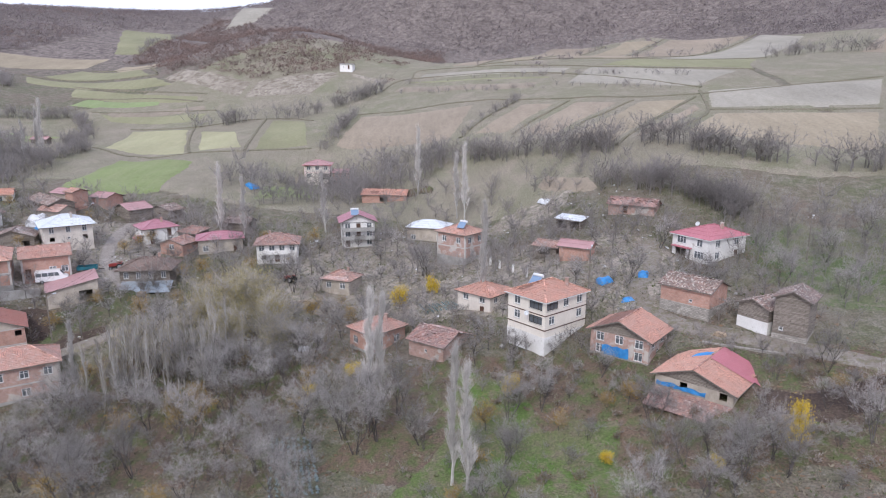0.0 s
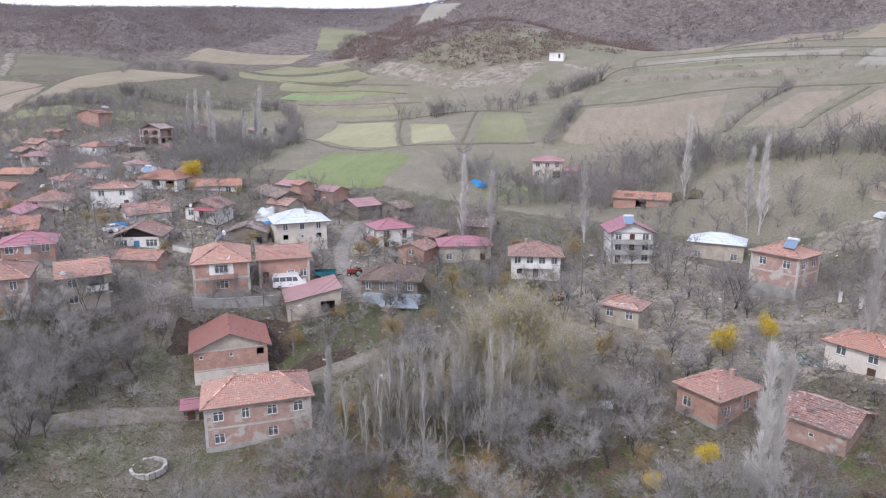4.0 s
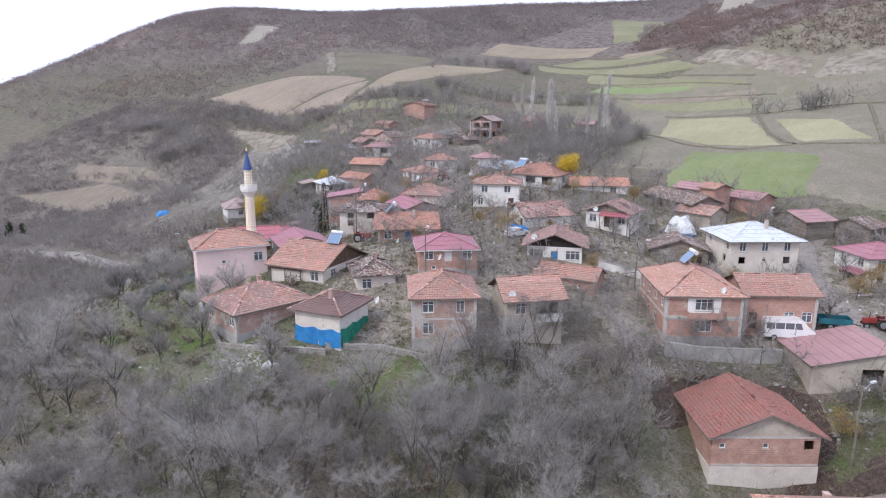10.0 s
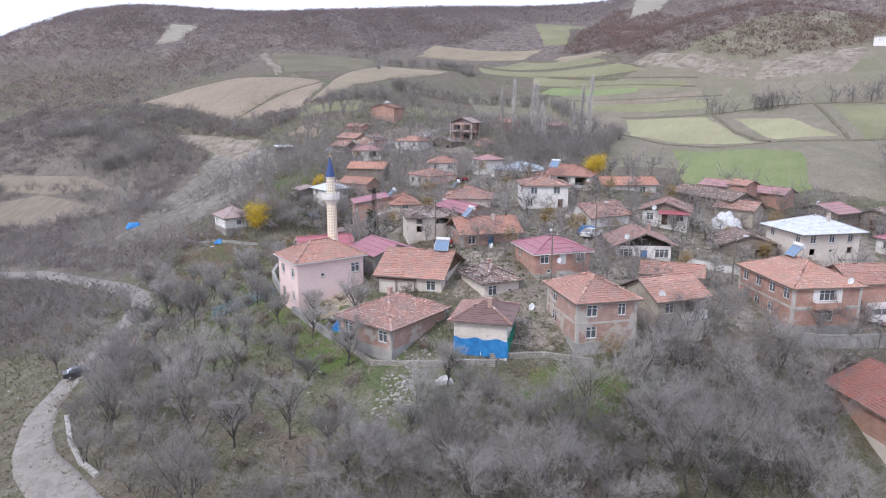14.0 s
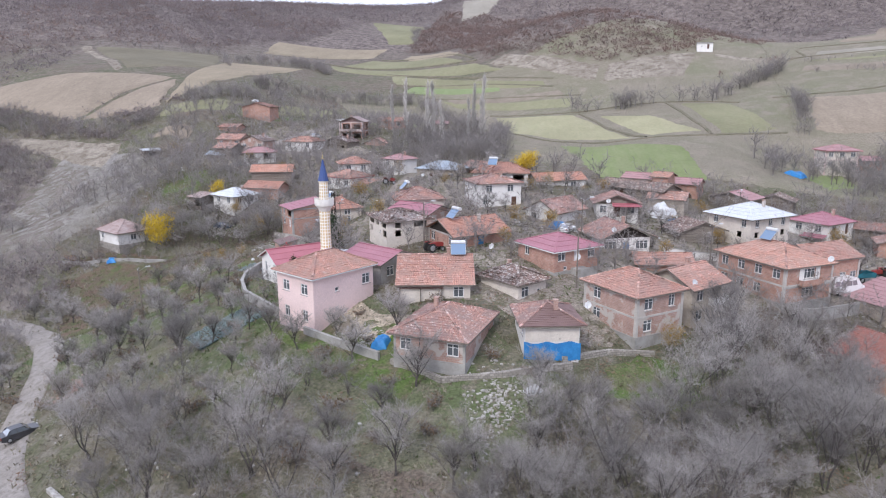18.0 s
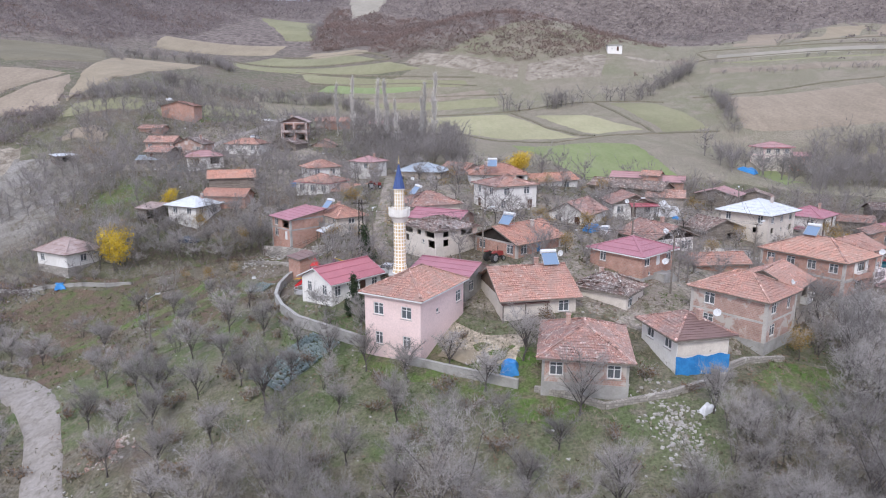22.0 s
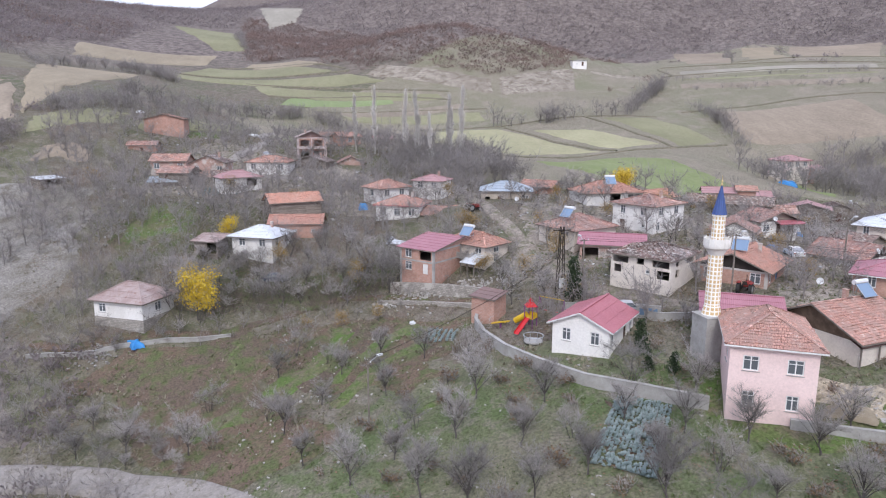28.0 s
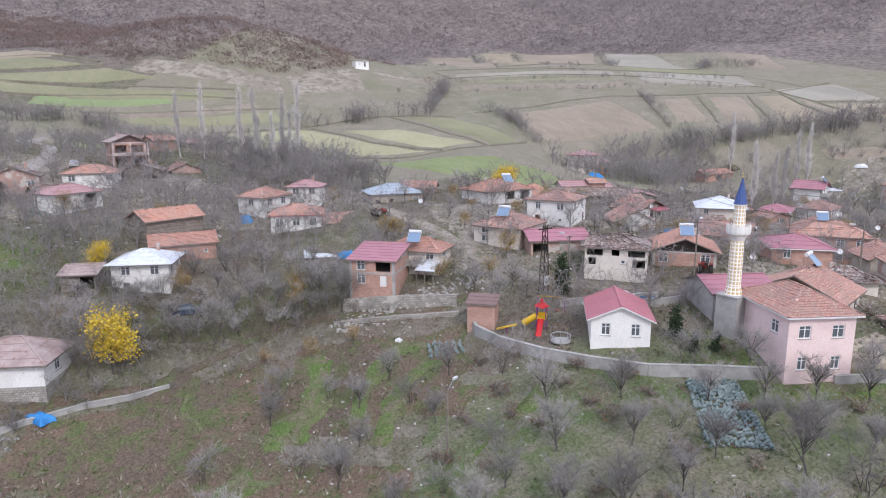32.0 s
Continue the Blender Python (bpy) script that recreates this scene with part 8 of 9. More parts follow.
car("silver saloon car parked on the street", -154.1, 121.4, -20, (0.55, 0.56, 0.58))
car("white minibus with dark side windows in the yard", -79.4, 128.6, 26, (0.75, 0.75, 0.75), "van", "")
car("small white car parked between houses", -120.1, 135.1, 70, (0.7, 0.7, 0.7))
car("dark blue car on the terrace before the white house", -196.8, 163.5, -10, (0.03, 0.05, 0.09))
car("dark car on the pale gravel road", -184.2, 88.2, 60, (0.035, 0.035, 0.04))
car("white car on the upper street", -200.5, 236, 80, (0.7, 0.7, 0.7))


MAT["tractor_red"] = surface("dull_red_paint", (0.30, 0.045, 0.04), (0.22, 0.035, 0.03), 1.5, 6, 0.6, 0.1)


def tractor(x, y, yaw, colour):
    z = ground(x, y) + 0.1
    own = thing("tractor", "old red farm tractor with an open seat", "tractor", Matrix.Translation((x, y, z)) @ Matrix.Rotation(math.radians(yaw), 4, "Z"), "tractors")
    part("bonnet", prism(Shell(), [(0.0, 0.75), (0.0, 1.35), (0.3, 1.4), (1.5, 1.3), (1.6, 1.2), (1.6, 0.75)], 0.62, 0.5, 0.7, 1.4), colour, own)
    part("chassis", Shell().box(-0.9, 1.5, -0.22, 0.22, 0.45, 0.75), "dark", own)
    part("seat", Shell().box(-0.7, -0.3, -0.25, 0.25, 1.15, 1.25).box(-0.78, -0.7, -0.25, 0.25, 1.25, 1.6), "dark", own)
    part("exhaust", Shell().bar((0.9, 0.15, 1.3), (0.9, 0.15, 2.1), 0.04), "dark", own)
    part("steering_wheel", Shell().turned([(0.2, 0.0), (0.22, 0.02), (0.2, 0.04)], 10, (-0.1, 0, 1.6)), "dark", own)
    for s in (-1, 1):
        wheel(own, -0.55, s * 0.7, 0.68, 0.36)
        wheel(own, 1.25, s * 0.6, 0.38, 0.2)
        part("mudguard", Shell().box(-1.1, 0.0, s * 0.7 - 0.2, s * 0.7 + 0.2, 1.4, 1.46), colour, own)
    return own


for x, y, r in ((-139.8, 119.6, 40), (-70.5, 137.5, 200), (-33.5, 139, 150), (-160, 172.5, 10)):
    tractor(x, y, r, "tractor_red")
MAT["teal"] = surface("teal_paint", (0.03, 0.16, 0.2), (0.025, 0.12, 0.15), 1, 6, 0.6, 0.1)
tr = thing("farm_trailer", "teal farm trailer with low sides", "trailer", Matrix.Translation((-75.0, 134.0, ground(-75.0, 134.0) + 0.1)) @ Matrix.Rotation(math.radians(20), 4, "Z"))
part("bed", Shell().box(-1.9, 1.9, -1.0, 1.0, 0.8, 0.92), "teal", tr)
for x0, x1, y0, y1 in ((-1.9, 1.9, -1.0, -0.94), (-1.9, 1.9, 0.94, 1.0), (-1.9, -1.84, -0.94, 0.94), (1.84, 1.9, -0.94, 0.94)):
    part("side_board", Shell().box(x0, x1, y0, y1, 0.92, 1.5), "teal", tr)
part("drawbar", Shell().beam((1.9, 0, 0.8), (3.2, 0, 0.55), 0.1, 0.1), "dark", tr)
for s in (-1, 1):
    wheel(tr, -0.5, s * 0.95, 0.42, 0.24)


# ---- planting ----
grove([("fruit", 6), ("thicket", 1)], [(-205, 100), (-128, 68), (-122, 86), (-176, 116)], 90, 4.4, 11, "orchard trees", (0.8, 1.3))
grove([("fruit", 3), ("thicket", 2)], [(-222, 132), (-196, 104), (-172, 120), (-190, 142)], 18, 4.5, 41, "orchard trees", (0.7, 1.15))
grove([("thicket", 3), ("big", 3)], [(-170, 80), (-150, 62), (-135, 66), (-150, 84)], 34, 3.2, 42, "thicket on the slope", (0.7, 1.2))
grove([("thicket", 1), ("fruit", 2)], [(-214, 102), (-178, 82), (-166, 88), (-196, 108)], 12, 4.5, 67, "orchard trees", (0.7, 1.1))
grove([("thicket", 5), ("big", 2), ("fruit", 2)], [(-132, 58), (-88, 66), (-90, 94), (-126, 88)], 175, 2.2, 12, "thicket on the slope", (0.7, 1.2))
grove([("thicket", 4), ("big", 3)], [(-105, 80), (-84, 92), (-92, 112), (-106, 104)], 60, 2.4, 13, "thicket on the slope", (0.6, 1.05))
grove([("big", 4), ("thicket", 3), ("ochre", 1)], [(-66, 74), (-16, 66), (-20, 106), (-56, 112)], 98, 3.0, 14, "wood by the stream", (0.7, 1.25))
grove([("big", 3), ("fruit", 3), ("ochre", 1)], [(-56, 112), (-16, 108), (0, 140), (-52, 142)], 45, 4.0, 15, "garden trees", (0.6, 1.1))
grove([("thicket", 3), ("fruit", 1)], [(-224, 133), (-206, 121), (-202, 124), (-220, 137)], 16, 2.4, 73, "brush along the road", (0.45, 0.8))
grove([("thicket", 3), ("bush", 2)], [(-214, 113), (-200, 96), (-196, 98), (-209, 113)], 14, 2.4, 74, "brush along the road", (0.45, 0.85))
stand("tree_belt", "belt of bare grey trees behind the houses", within([(-45, 172), (30, 150), (60, 178), (-10, 205)], 62, 3.6, 16), 16, 6.5)
stand("meadow_trees", "row of bare trees along the meadow", within([(-125, 176), (-50, 166), (-48, 176), (-122, 186)], 34, 3.6, 17), 17, 7.5)
grove([("afar", 3), ("ashrub", 3), ("ochre", 1)], [(-165, 130), (-70, 120), (-70, 175), (-165, 190)], 130, 3.6, 18, "village trees", (0.5, 0.95))
grove([("thicket", 4), ("big", 2), ("fruit", 2), ("ochre", 1)], [(-215, 155), (-175, 150), (-178, 172), (-210, 172)], 50, 3.0, 19, "trees on the bank", (0.6, 1.0))
stand("upper_village_trees", "bare grey trees among the upper houses", within([(-255, 175), (-165, 190), (-165, 285), (-255, 285)], 310, 2.9, 20), 20, 6.8)
stand("hillside_shrubs", "grey bare shrubs on the western hillside", [q for q in within([(-340, 110), (-210, 118), (-218, 205), (-340, 205)], 640, 2.6, 21) if not in_patches(np.array(q[0]), np.array(q[1]))], 21, 4.6)
stand("gully_shrubs", "dense grey shrubs below the road", within([(-245, 95), (-205, 96), (-206, 125), (-245, 128)], 110, 2.6, 47), 47, 5.0)
grove([("bush", 1)], [(-205, 100), (-128, 66), (-118, 90), (-176, 126)], 60, 2.6, 22, "bushes", (0.6, 1.3))
grove([("afar", 3), ("fruit", 1), ("ochre", 1)], [(-75, 112), (-15, 128), (-5, 165), (-75, 150)], 60, 4.0, 43, "village trees", (0.5, 0.95))
grove([("afar", 3), ("ashrub", 2)], [(0, 95), (45, 84), (50, 128), (0, 135)], 40, 4.0, 44, "trees among the houses", (0.5, 0.9))
stand("stream_trees", "bare trees along the stream", within([(-172, 212), (-138, 205), (-136, 235), (-172, 248)], 80, 2.6, 45), 45, 9.0)
grove([("sapling", 1)], [(-56, 94), (-38, 96), (-34, 108), (-54, 108)], 46, 1.6, 46, "stand of young poplars", (0.7, 1.1))
grove([("bush", 1)], [(-10, 62), (60, 58), (60, 86), (0, 95)], 30, 3.0, 23, "bushes", (0.6, 1.3))
grove([("big", 3), ("thicket", 2), ("ochre", 1)], [(-10, 62), (70, 58), (75, 76), (0, 86)], 62, 2.6, 24, "garden trees", (0.45, 1.0))
stand("hill_trees", "bare trees on the hill above the barns", within([(40, 105), (100, 90), (110, 135), (60, 140)], 110, 3.2, 25), 25, 6.2)
stand("slope_shrubs", "bare shrubs and brambles on the eastern slope", within([(45, 84), (104, 72), (112, 132), (55, 134)], 130, 2.4, 62, 0.7), 62, 2.8, "hedgetwig", (5, 9), "shrubs")
grove([("thicket", 4), ("big", 1), ("bush", 2)], [(8, 95), (27, 88), (31, 77), (8, 86)], 30, 1.8, 71, "brush below the houses", (0.35, 0.7))
grove([("thicket", 3), ("fruit", 2), ("bush", 2)], [(44, 68), (58, 62), (62, 80), (48, 84)], 18, 2.4, 72, "brush by the dug soil", (0.4, 0.8))
for x, y, s in ((-11.5, 79, 1.15), (-8.8, 81.5, 1.2), (-13.5, 82, 1.05), (31.5, 62.5, 0.85), (50.6, 80.2, 0.75), (56.5, 105.6, 0.85), (81.9, 124.8, 0.9), (46, 110, 0.7), (32.8, 111.5, 0.75), (10.5, 96.6, 0.7), (23, 88.1, 0.6), (42.4, 124.5, 0.8), (64, 100, 0.7), (70, 116, 0.8)):
    plant("big", x, y, s, random.Random(int(x * 29)))
stand("yard_brush", "bare bushes crowding the eastern yards", within([(-5, 92), (50, 78), (50, 122), (0, 132)], 110, 2.2, 63, 0.5), 63, 3.4, "hedgetwig", (0, 5), "shrubs")

stand("field_wood", "thick bare trees at the edge of the meadow", within([(-58, 186), (-6, 200), (4, 214), (-30, 214)], 70, 2.8, 54), 54, 8.5)
stand("farmhouse_trees", "thick bare trees round the farmhouse by the fields", within([(-72, 200), (-20, 206), (-18, 226), (-70, 224)], 38, 3.2, 61), 61, 8.5)
stand("farmhouse_belt", "tall bare trees beyond the farmhouse", within([(-34, 232), (-8, 213), (-28, 189), (-39, 223)], 70, 2.6, 66), 66, 9.0)
stand("spur_wood", "grey leafless wood on the western spur", [q for q in within([(-345, 205), (-262, 203), (-272, 240), (-372, 250)], 300, 2.8, 55) if not in_patches(np.array(q[0]), np.array(q[1]))], 55, 5.5)
stand("yard_trees", "bare grey trees standing between the houses", within([(-165, 116), (-55, 110), (-55, 165), (-165, 192)], 140, 3.2, 56, 0.9), 56, 6.4)
stand("lane_trees", "bare grey trees along the eastern gardens", within([(-58, 112), (48, 92), (50, 145), (-55, 168)], 145, 3.0, 57, 0.9), 57, 6.4)
stand("terrace_trees", "bare grey trees on the upper terraces", within([(-232, 160), (-160, 146), (-150, 205), (-232, 215)], 230, 2.6, 58, 0.9), 58, 6.0)
stand("dry_weeds", "dry weeds and brambles round the houses", within([(-165, 100), (-50, 100), (-50, 170), (-165, 192)], 330, 1.3, 59, 0.3), 59, 1.3, "hedgetwig", (5, 9), "weeds")
stand("dry_weeds", "dry weeds and brambles in the eastern gardens", within([(-50, 80), (55, 62), (55, 140), (-50, 160)], 330, 1.3, 60, 0.3), 60, 1.4, "hedgetwig", (5, 9), "weeds")
stand("village_shrubs", "bare shrubs and saplings between the houses", within([(-165, 118), (-60, 108), (-60, 160), (-165, 190)], 190, 2.2, 51, 0.7), 51, 3.2, "hedgetwig", (5, 9), "shrubs")
stand("garden_shrubs", "bare shrubs in the gardens", within([(-60, 112), (45, 92), (48, 140), (-60, 162)], 200, 2.2, 52, 0.7), 52, 3.6, "hedgetwig", (5, 9), "shrubs")
stand("terrace_shrubs", "bare shrubs and brambles on the terraces", within([(-235, 152), (-165, 142), (-165, 188), (-230, 200)], 170, 2.2, 53, 0.7), 53, 3.0, "hedgetwig", (5, 9), "shrubs")
stand("path_brambles", "dark brambles along the terrace path", within([(-208, 156), (-178, 148), (-178, 154), (-206, 163)], 150, 0.9, 64, 0.3), 64, 2.0, "bramble_stem", (5, 9), "brambles")
for x, y, s in ((-72, 119.5, 0.7), (-69.5, 121.5, 0.8), (-67.5, 123.8, 0.7), (-70.5, 117.5, 0.6), (-64.5, 127, 0.7), (-62, 129, 0.8), (-59, 130.5, 0.7)):
    plant("thicket", x, y, s, random.Random(int(x * 23)))
for x, y, s in ((-213, 150.5, 0.55), (-210.5, 151.5, 0.5), (-219, 150.5, 0.5), (-222.5, 152, 0.6), (-211, 157, 0.6)):
    plant("thicket", x, y, s, random.Random(int(x * 19)))
for x, y, s in ((-14, 86, 1.1), (-10, 83, 1.2), (-6.5, 87, 1.0), (33, 64, 1.1), (37, 66, 0.9), (20, 60, 0.9), (27, 61, 0.8), (48, 66, 0.9), (-3, 80, 0.8)):
    plant("big", x, y, s, random.Random(int(x * 17)))
for x, y, s in ((-158.1, 128.7, 1.3), (-158.1, 111.3, 0.9), (-156.7, 107.1, 0.6), (-158.7, 108.4, 0.55), (-328.9, 144.6, 1.6), (-324, 147, 1.3)):
    plant("conifer", x, y, s, random.Random(int(x * 13)))
for x, y, s in ((-208.2, 154.5, 1.3), (-8.5, 124, 0.85), (-2.0, 127.5, 0.65), (-205.5, 178, 0.7), (-128.8, 174.3, 1.15), (10, 88, 0.6), (20, 72, 0.4), (31, 66, 0.35), (-20, 92, 0.5), (-14, 97, 0.6)):
    plant("golden", x, y, s, random.Random(int(x * 7)))
plant("goldcolumn", 40.4, 67.8, 0.9, random.Random(281))
for x, y, s in ((-181.9, 142.2, 0.55), (-187, 144, 0.6), (-192, 147, 0.5), (-183.5, 155.5, 0.9), (-165.5, 146, 0.8), (-129.5, 121.5, 0.7), (-154.5, 143.5, 0.9), (-109, 97.5, 0.8), (-238, 215, 1.0), (-207, 200, 0.9), (-57, 118, 1.1), (-45, 104, 1.2), (-88, 139, 0.7), (-71, 156, 0.8), (-193.5, 190.5, 0.7), (-163, 162, 0.8)):
    plant("ochre", x, y, s, random.Random(int(x * 5)))
for x, y, s in ((-38.5, 117.5, 1.35), (-34, 116.5, 1.2), (-42.5, 113, 1.1), (-30, 112, 1.0), (-36, 108, 0.95), (-28, 104, 0.85)):
    plant("willow", x, y, s, random.Random(int(x * 3)))
for x, y, s in ((-30, 165, 0.95), (-10.8, 89.5, 1.0), (-9.4, 90.6, 0.85), (1.2, 71, 0.85), (3, 70, 0.95), (-58.6, 97, 0.6), (7.5, 118, 0.9), (-7.5, 195, 0.95), (6, 176, 1.0), (-163, 236, 0.9), (-160, 232, 1.0), (-176, 243, 0.8), (-171, 240, 0.85), (-157, 229, 0.8), (-149, 243, 0.95), (-146, 240, 1.05), (-150, 236, 0.8), (-55, 160, 0.9), (4, 178, 0.9), (-49, 158, 0.8)):
    plant("poplar", x, y, s, random.Random(int(x * 11)))


# ---- woods and scrub on the hills ----
def clumpy(x, y, s=1.0):
    return np.sin(x * 0.021 * s + 1.3 * np.sin(y * 0.017 * s)) + np.sin(y * 0.027 * s + 1.1 * np.sin(x * 0.019 * s)) + 0.6 * np.sin((x + y) * 0.06 * s)


WOOD_X, WOOD_Y = (-190, -110, -19, 37, 71, 91, 127, 156, 166, 189, 208, 240, 275, 330, 700), (700, 575, 532, 522, 518, 517, 523, 519, 484, 453, 384, 372, 334, 300, 250)
HEAD_X, HEAD_Y = (-1000, -460, -376, -320, -312, -296, -280, -245, -226, -190), (420, 392, 374, 396, 462, 490, 612, 650, 790, 752)
brush("mountain_woods", "dense leafless mauve-brown woods on the mountain side", spread(60000, 31, (-190, 720, 260, 1000), lambda x, y: (y > np.interp(x, WOOD_X, WOOD_Y) + 6 * np.sin(x * 0.11)) & ~in_patches(x, y)), 1, "greytwig", 3.6, 9)
brush("hill_scrub", "rusty oak scrub on the low hill", spread(15000, 32, (-236, 0, 352, 740), lambda x, y: (y > np.interp(x, (-236, -220, -156, -100, -78, -56, -20), (600, 468, 390, 362, 356, 378, 440))) & (y > 470 - 2.2 * (x + 236)) & (y < np.interp(x, WOOD_X, WOOD_Y) + 8) & (clumpy(x, y, 2.0) > -1.3) & ~in_patches(x, y)), 2, "redtwig", 3.0, 14)
brush("west_woods", "leafless grey-brown woods on the western hill", spread(27000, 33, (-1000, -290, 190, 900), lambda x, y: (clumpy(x, y) > -1.5) & ~in_patches(x, y) & (y > 205 - 0.1 * (x + 290)) & ((y > np.interp(x, HEAD_X, HEAD_Y)) | (x < np.interp(y, (200, 255, 290, 365, 400), (-345, -368, -340, -384, -384))) | (y < 228))), 3, "greytwig", 3.4, 14, grain=0.65)
brush("west_scrub", "rusty scrub between the western woods", spread(9000, 34, (-800, -300, 260, 760), lambda x, y: (clumpy(x, y, 1.6) < 0.4) & ~in_patches(x, y) & ((y > np.interp(x, HEAD_X, HEAD_Y)) | (x < -384))), 4, "redtwig", 3.4, 12)
brush("valley_head_woods", "leafless woods at the head of the valley", spread(26000, 35, (-760, -188, 400, 1000), lambda x, y: ~in_patches(x, y) & (y > np.interp(x, HEAD_X, HEAD_Y))), 5, "greytwig", 3.6, 9)
brush("knoll_scrub", "rusty oak scrub scattered over the chalky knoll", spread(900, 38, (-190, -20, 335, 400), lambda x, y: (clumpy(x, y, 3.0) + 0.05 * (y - 365) > 0.0) & (y > np.interp(x, (-190, -156, -100, -60, -20), (442, 384, 350, 336, 336))) & ((x + 52) ** 2 + ((y - 356) * 1.1) ** 2 > 420)), 8, "redtwig", 2.2, 20)
brush("hill_foot_bushes", "scattered bushes along the foot of the hills", spread(900, 36, (-30, 230, 300, 500), lambda x, y: (clumpy(x, y, 3.0) > 1.6) & ~in_patches(x, y)), 6, "greytwig", 2.4, 26)
brush("hillside_thicket", "thick grey leafless scrub on the western hillside", spread(5200, 39, (-440, -222, 100, 262), lambda x, y: (clumpy(x, y, 2.2) > -1.2) & ~in_patches(x, y) & (y > 92 - 0.25 * (x + 222)) & ((x < -262) | (y < 152)) & (abs(y - 132) > 4)), 9, "greytwig", 2.9, 44, "scrub", 0.5)
stand("slope_bushes", "scattered dry bushes on the near western slope", spread(1100, 37, (-420, -215, 100, 260), lambda x, y: (clumpy(x, y, 2.5) > -0.4) & ~in_patches(x, y)), 7, 1.9, "hedgetwig", (5, 9), "bushes")


def hedge(name, label, line, n, seed, material="hedgetwig", size=2.2, wide=3.0):
    """A line of bushes along a field edge."""
    rng = np.random.default_rng(seed)
    pts = np.array(line, dtype=float)
    k = rng.integers(0, len(pts) - 1, n)
    t = rng.uniform(0, 1, (n, 1))
    p = pts[k] * (1 - t) + pts[k + 1] * t + rng.normal(0, wide * 0.4, (n, 2))
    return stand(name, label, p, seed, size * 1.9, material, (5, 9), "hedge")


HEDGES = (
    ("field_hedge", "thick bare bushes beside the tan field", 46, 3.0, (-46, 250), (-40, 270), (-38, 292)),
    ("field_hedge", "bush line up between two ploughed fields", 40, 2.0, (6, 230), (17, 246), (30, 262)),
    ("field_hedge", "line of bare bushes above the village", 90, 5.0, (-29, 235), (3, 212), (28, 199), (48, 178)),
    ("field_hedge", "line of bare trees below the stubble field", 70, 4.6, (54, 180), (66, 168), (84, 160), (106, 153)),
    ("field_hedge", "thick bare hedge on the slope", 80, 4.2, (39, 162), (54, 148), (64, 136)),
    ("field_trees", "row of bare trees in the valley fields", 34, 4.4, (-116, 306), (-96, 298), (-78, 304), (-60, 292)),
    ("field_trees", "bare trees along the meadow stream", 50, 4.0, (-60, 300), (-44, 318), (-30, 330)),
    ("terrace_hedge", "thin bushes on a terrace edge", 60, 1.8, (-20, 338), (30, 304), (62, 284), (96, 262)),
    ("terrace_hedge", "thin bushes on a terrace edge", 50, 1.8, (-26, 324), (16, 290), (44, 270), (90, 240)),
    ("terrace_hedge", "scattered bushes between upper fields", 26, 2.8, (16, 345), (66, 420), (117, 494)),
    ("terrace_hedge", "scattered trees between upper fields", 24, 3.2, (90, 328), (148, 384), (200, 438)),
    ("terrace_hedge", "row of small trees on the pasture", 44, 3.8, (150, 316), (176, 322), (196, 300)),
    ("terrace_hedge", "bushes at the foot of the mountain woods", 60, 3.0, (-20, 520), (37, 512), (91, 508), (156, 505)),
    ("slope_hedge", "dark bush line under the bare field", 60, 2.0, (-345, 240), (-300, 234), (-270, 232), (-262, 244)),
    ("slope_hedge", "dark bush line above the dark field", 70, 2.0, (-372, 368), (-330, 380), (-309, 388), (-284, 340)),
    ("slope_hedge", "bushes along the valley head", 110, 3.0, (-296, 372), (-276, 392), (-258, 398), (-246, 380)),
    ("slope_hedge", "bushes along the lower terrace", 40, 3.0, (-315, 168), (-285, 178), (-256, 172)),
    ("slope_hedge", "bushes along the upper terrace", 40, 2.4, (-384, 182), (-345, 194), (-300, 192)),
    ("slope_hedge", "grey wood on the spur", 110, 4.0, (-390, 225), (-360, 231), (-313, 214), (-333, 205)),
    ("slope_hedge", "bare bushes along the clearing", 60, 3.0, (-222, 498), (-230, 540), (-232, 620)),
    ("field_trees", "trees round the upper gardens", 90, 3.6, (-250, 300), (-227, 310), (-205, 330), (-190, 340)),
    ("field_trees", "bare trees behind the upper houses", 60, 3.0, (-261, 260), (-247, 275), (-234, 296)),
    ("stream_hedge", "bare trees along the valley stream", 90, 3.6, (-150, 262), (-158, 290), (-170, 318), (-185, 338)),
    ("stream_hedge", "grey brush around the poplars", 90, 3.4, (-167, 230), (-154, 237), (-142, 243), (-140, 262)),
)
for k, (hedge_name, words, count, tall, *line) in enumerate(HEDGES):
    hedge(hedge_name, words, line, count, 60 + k, size=tall)


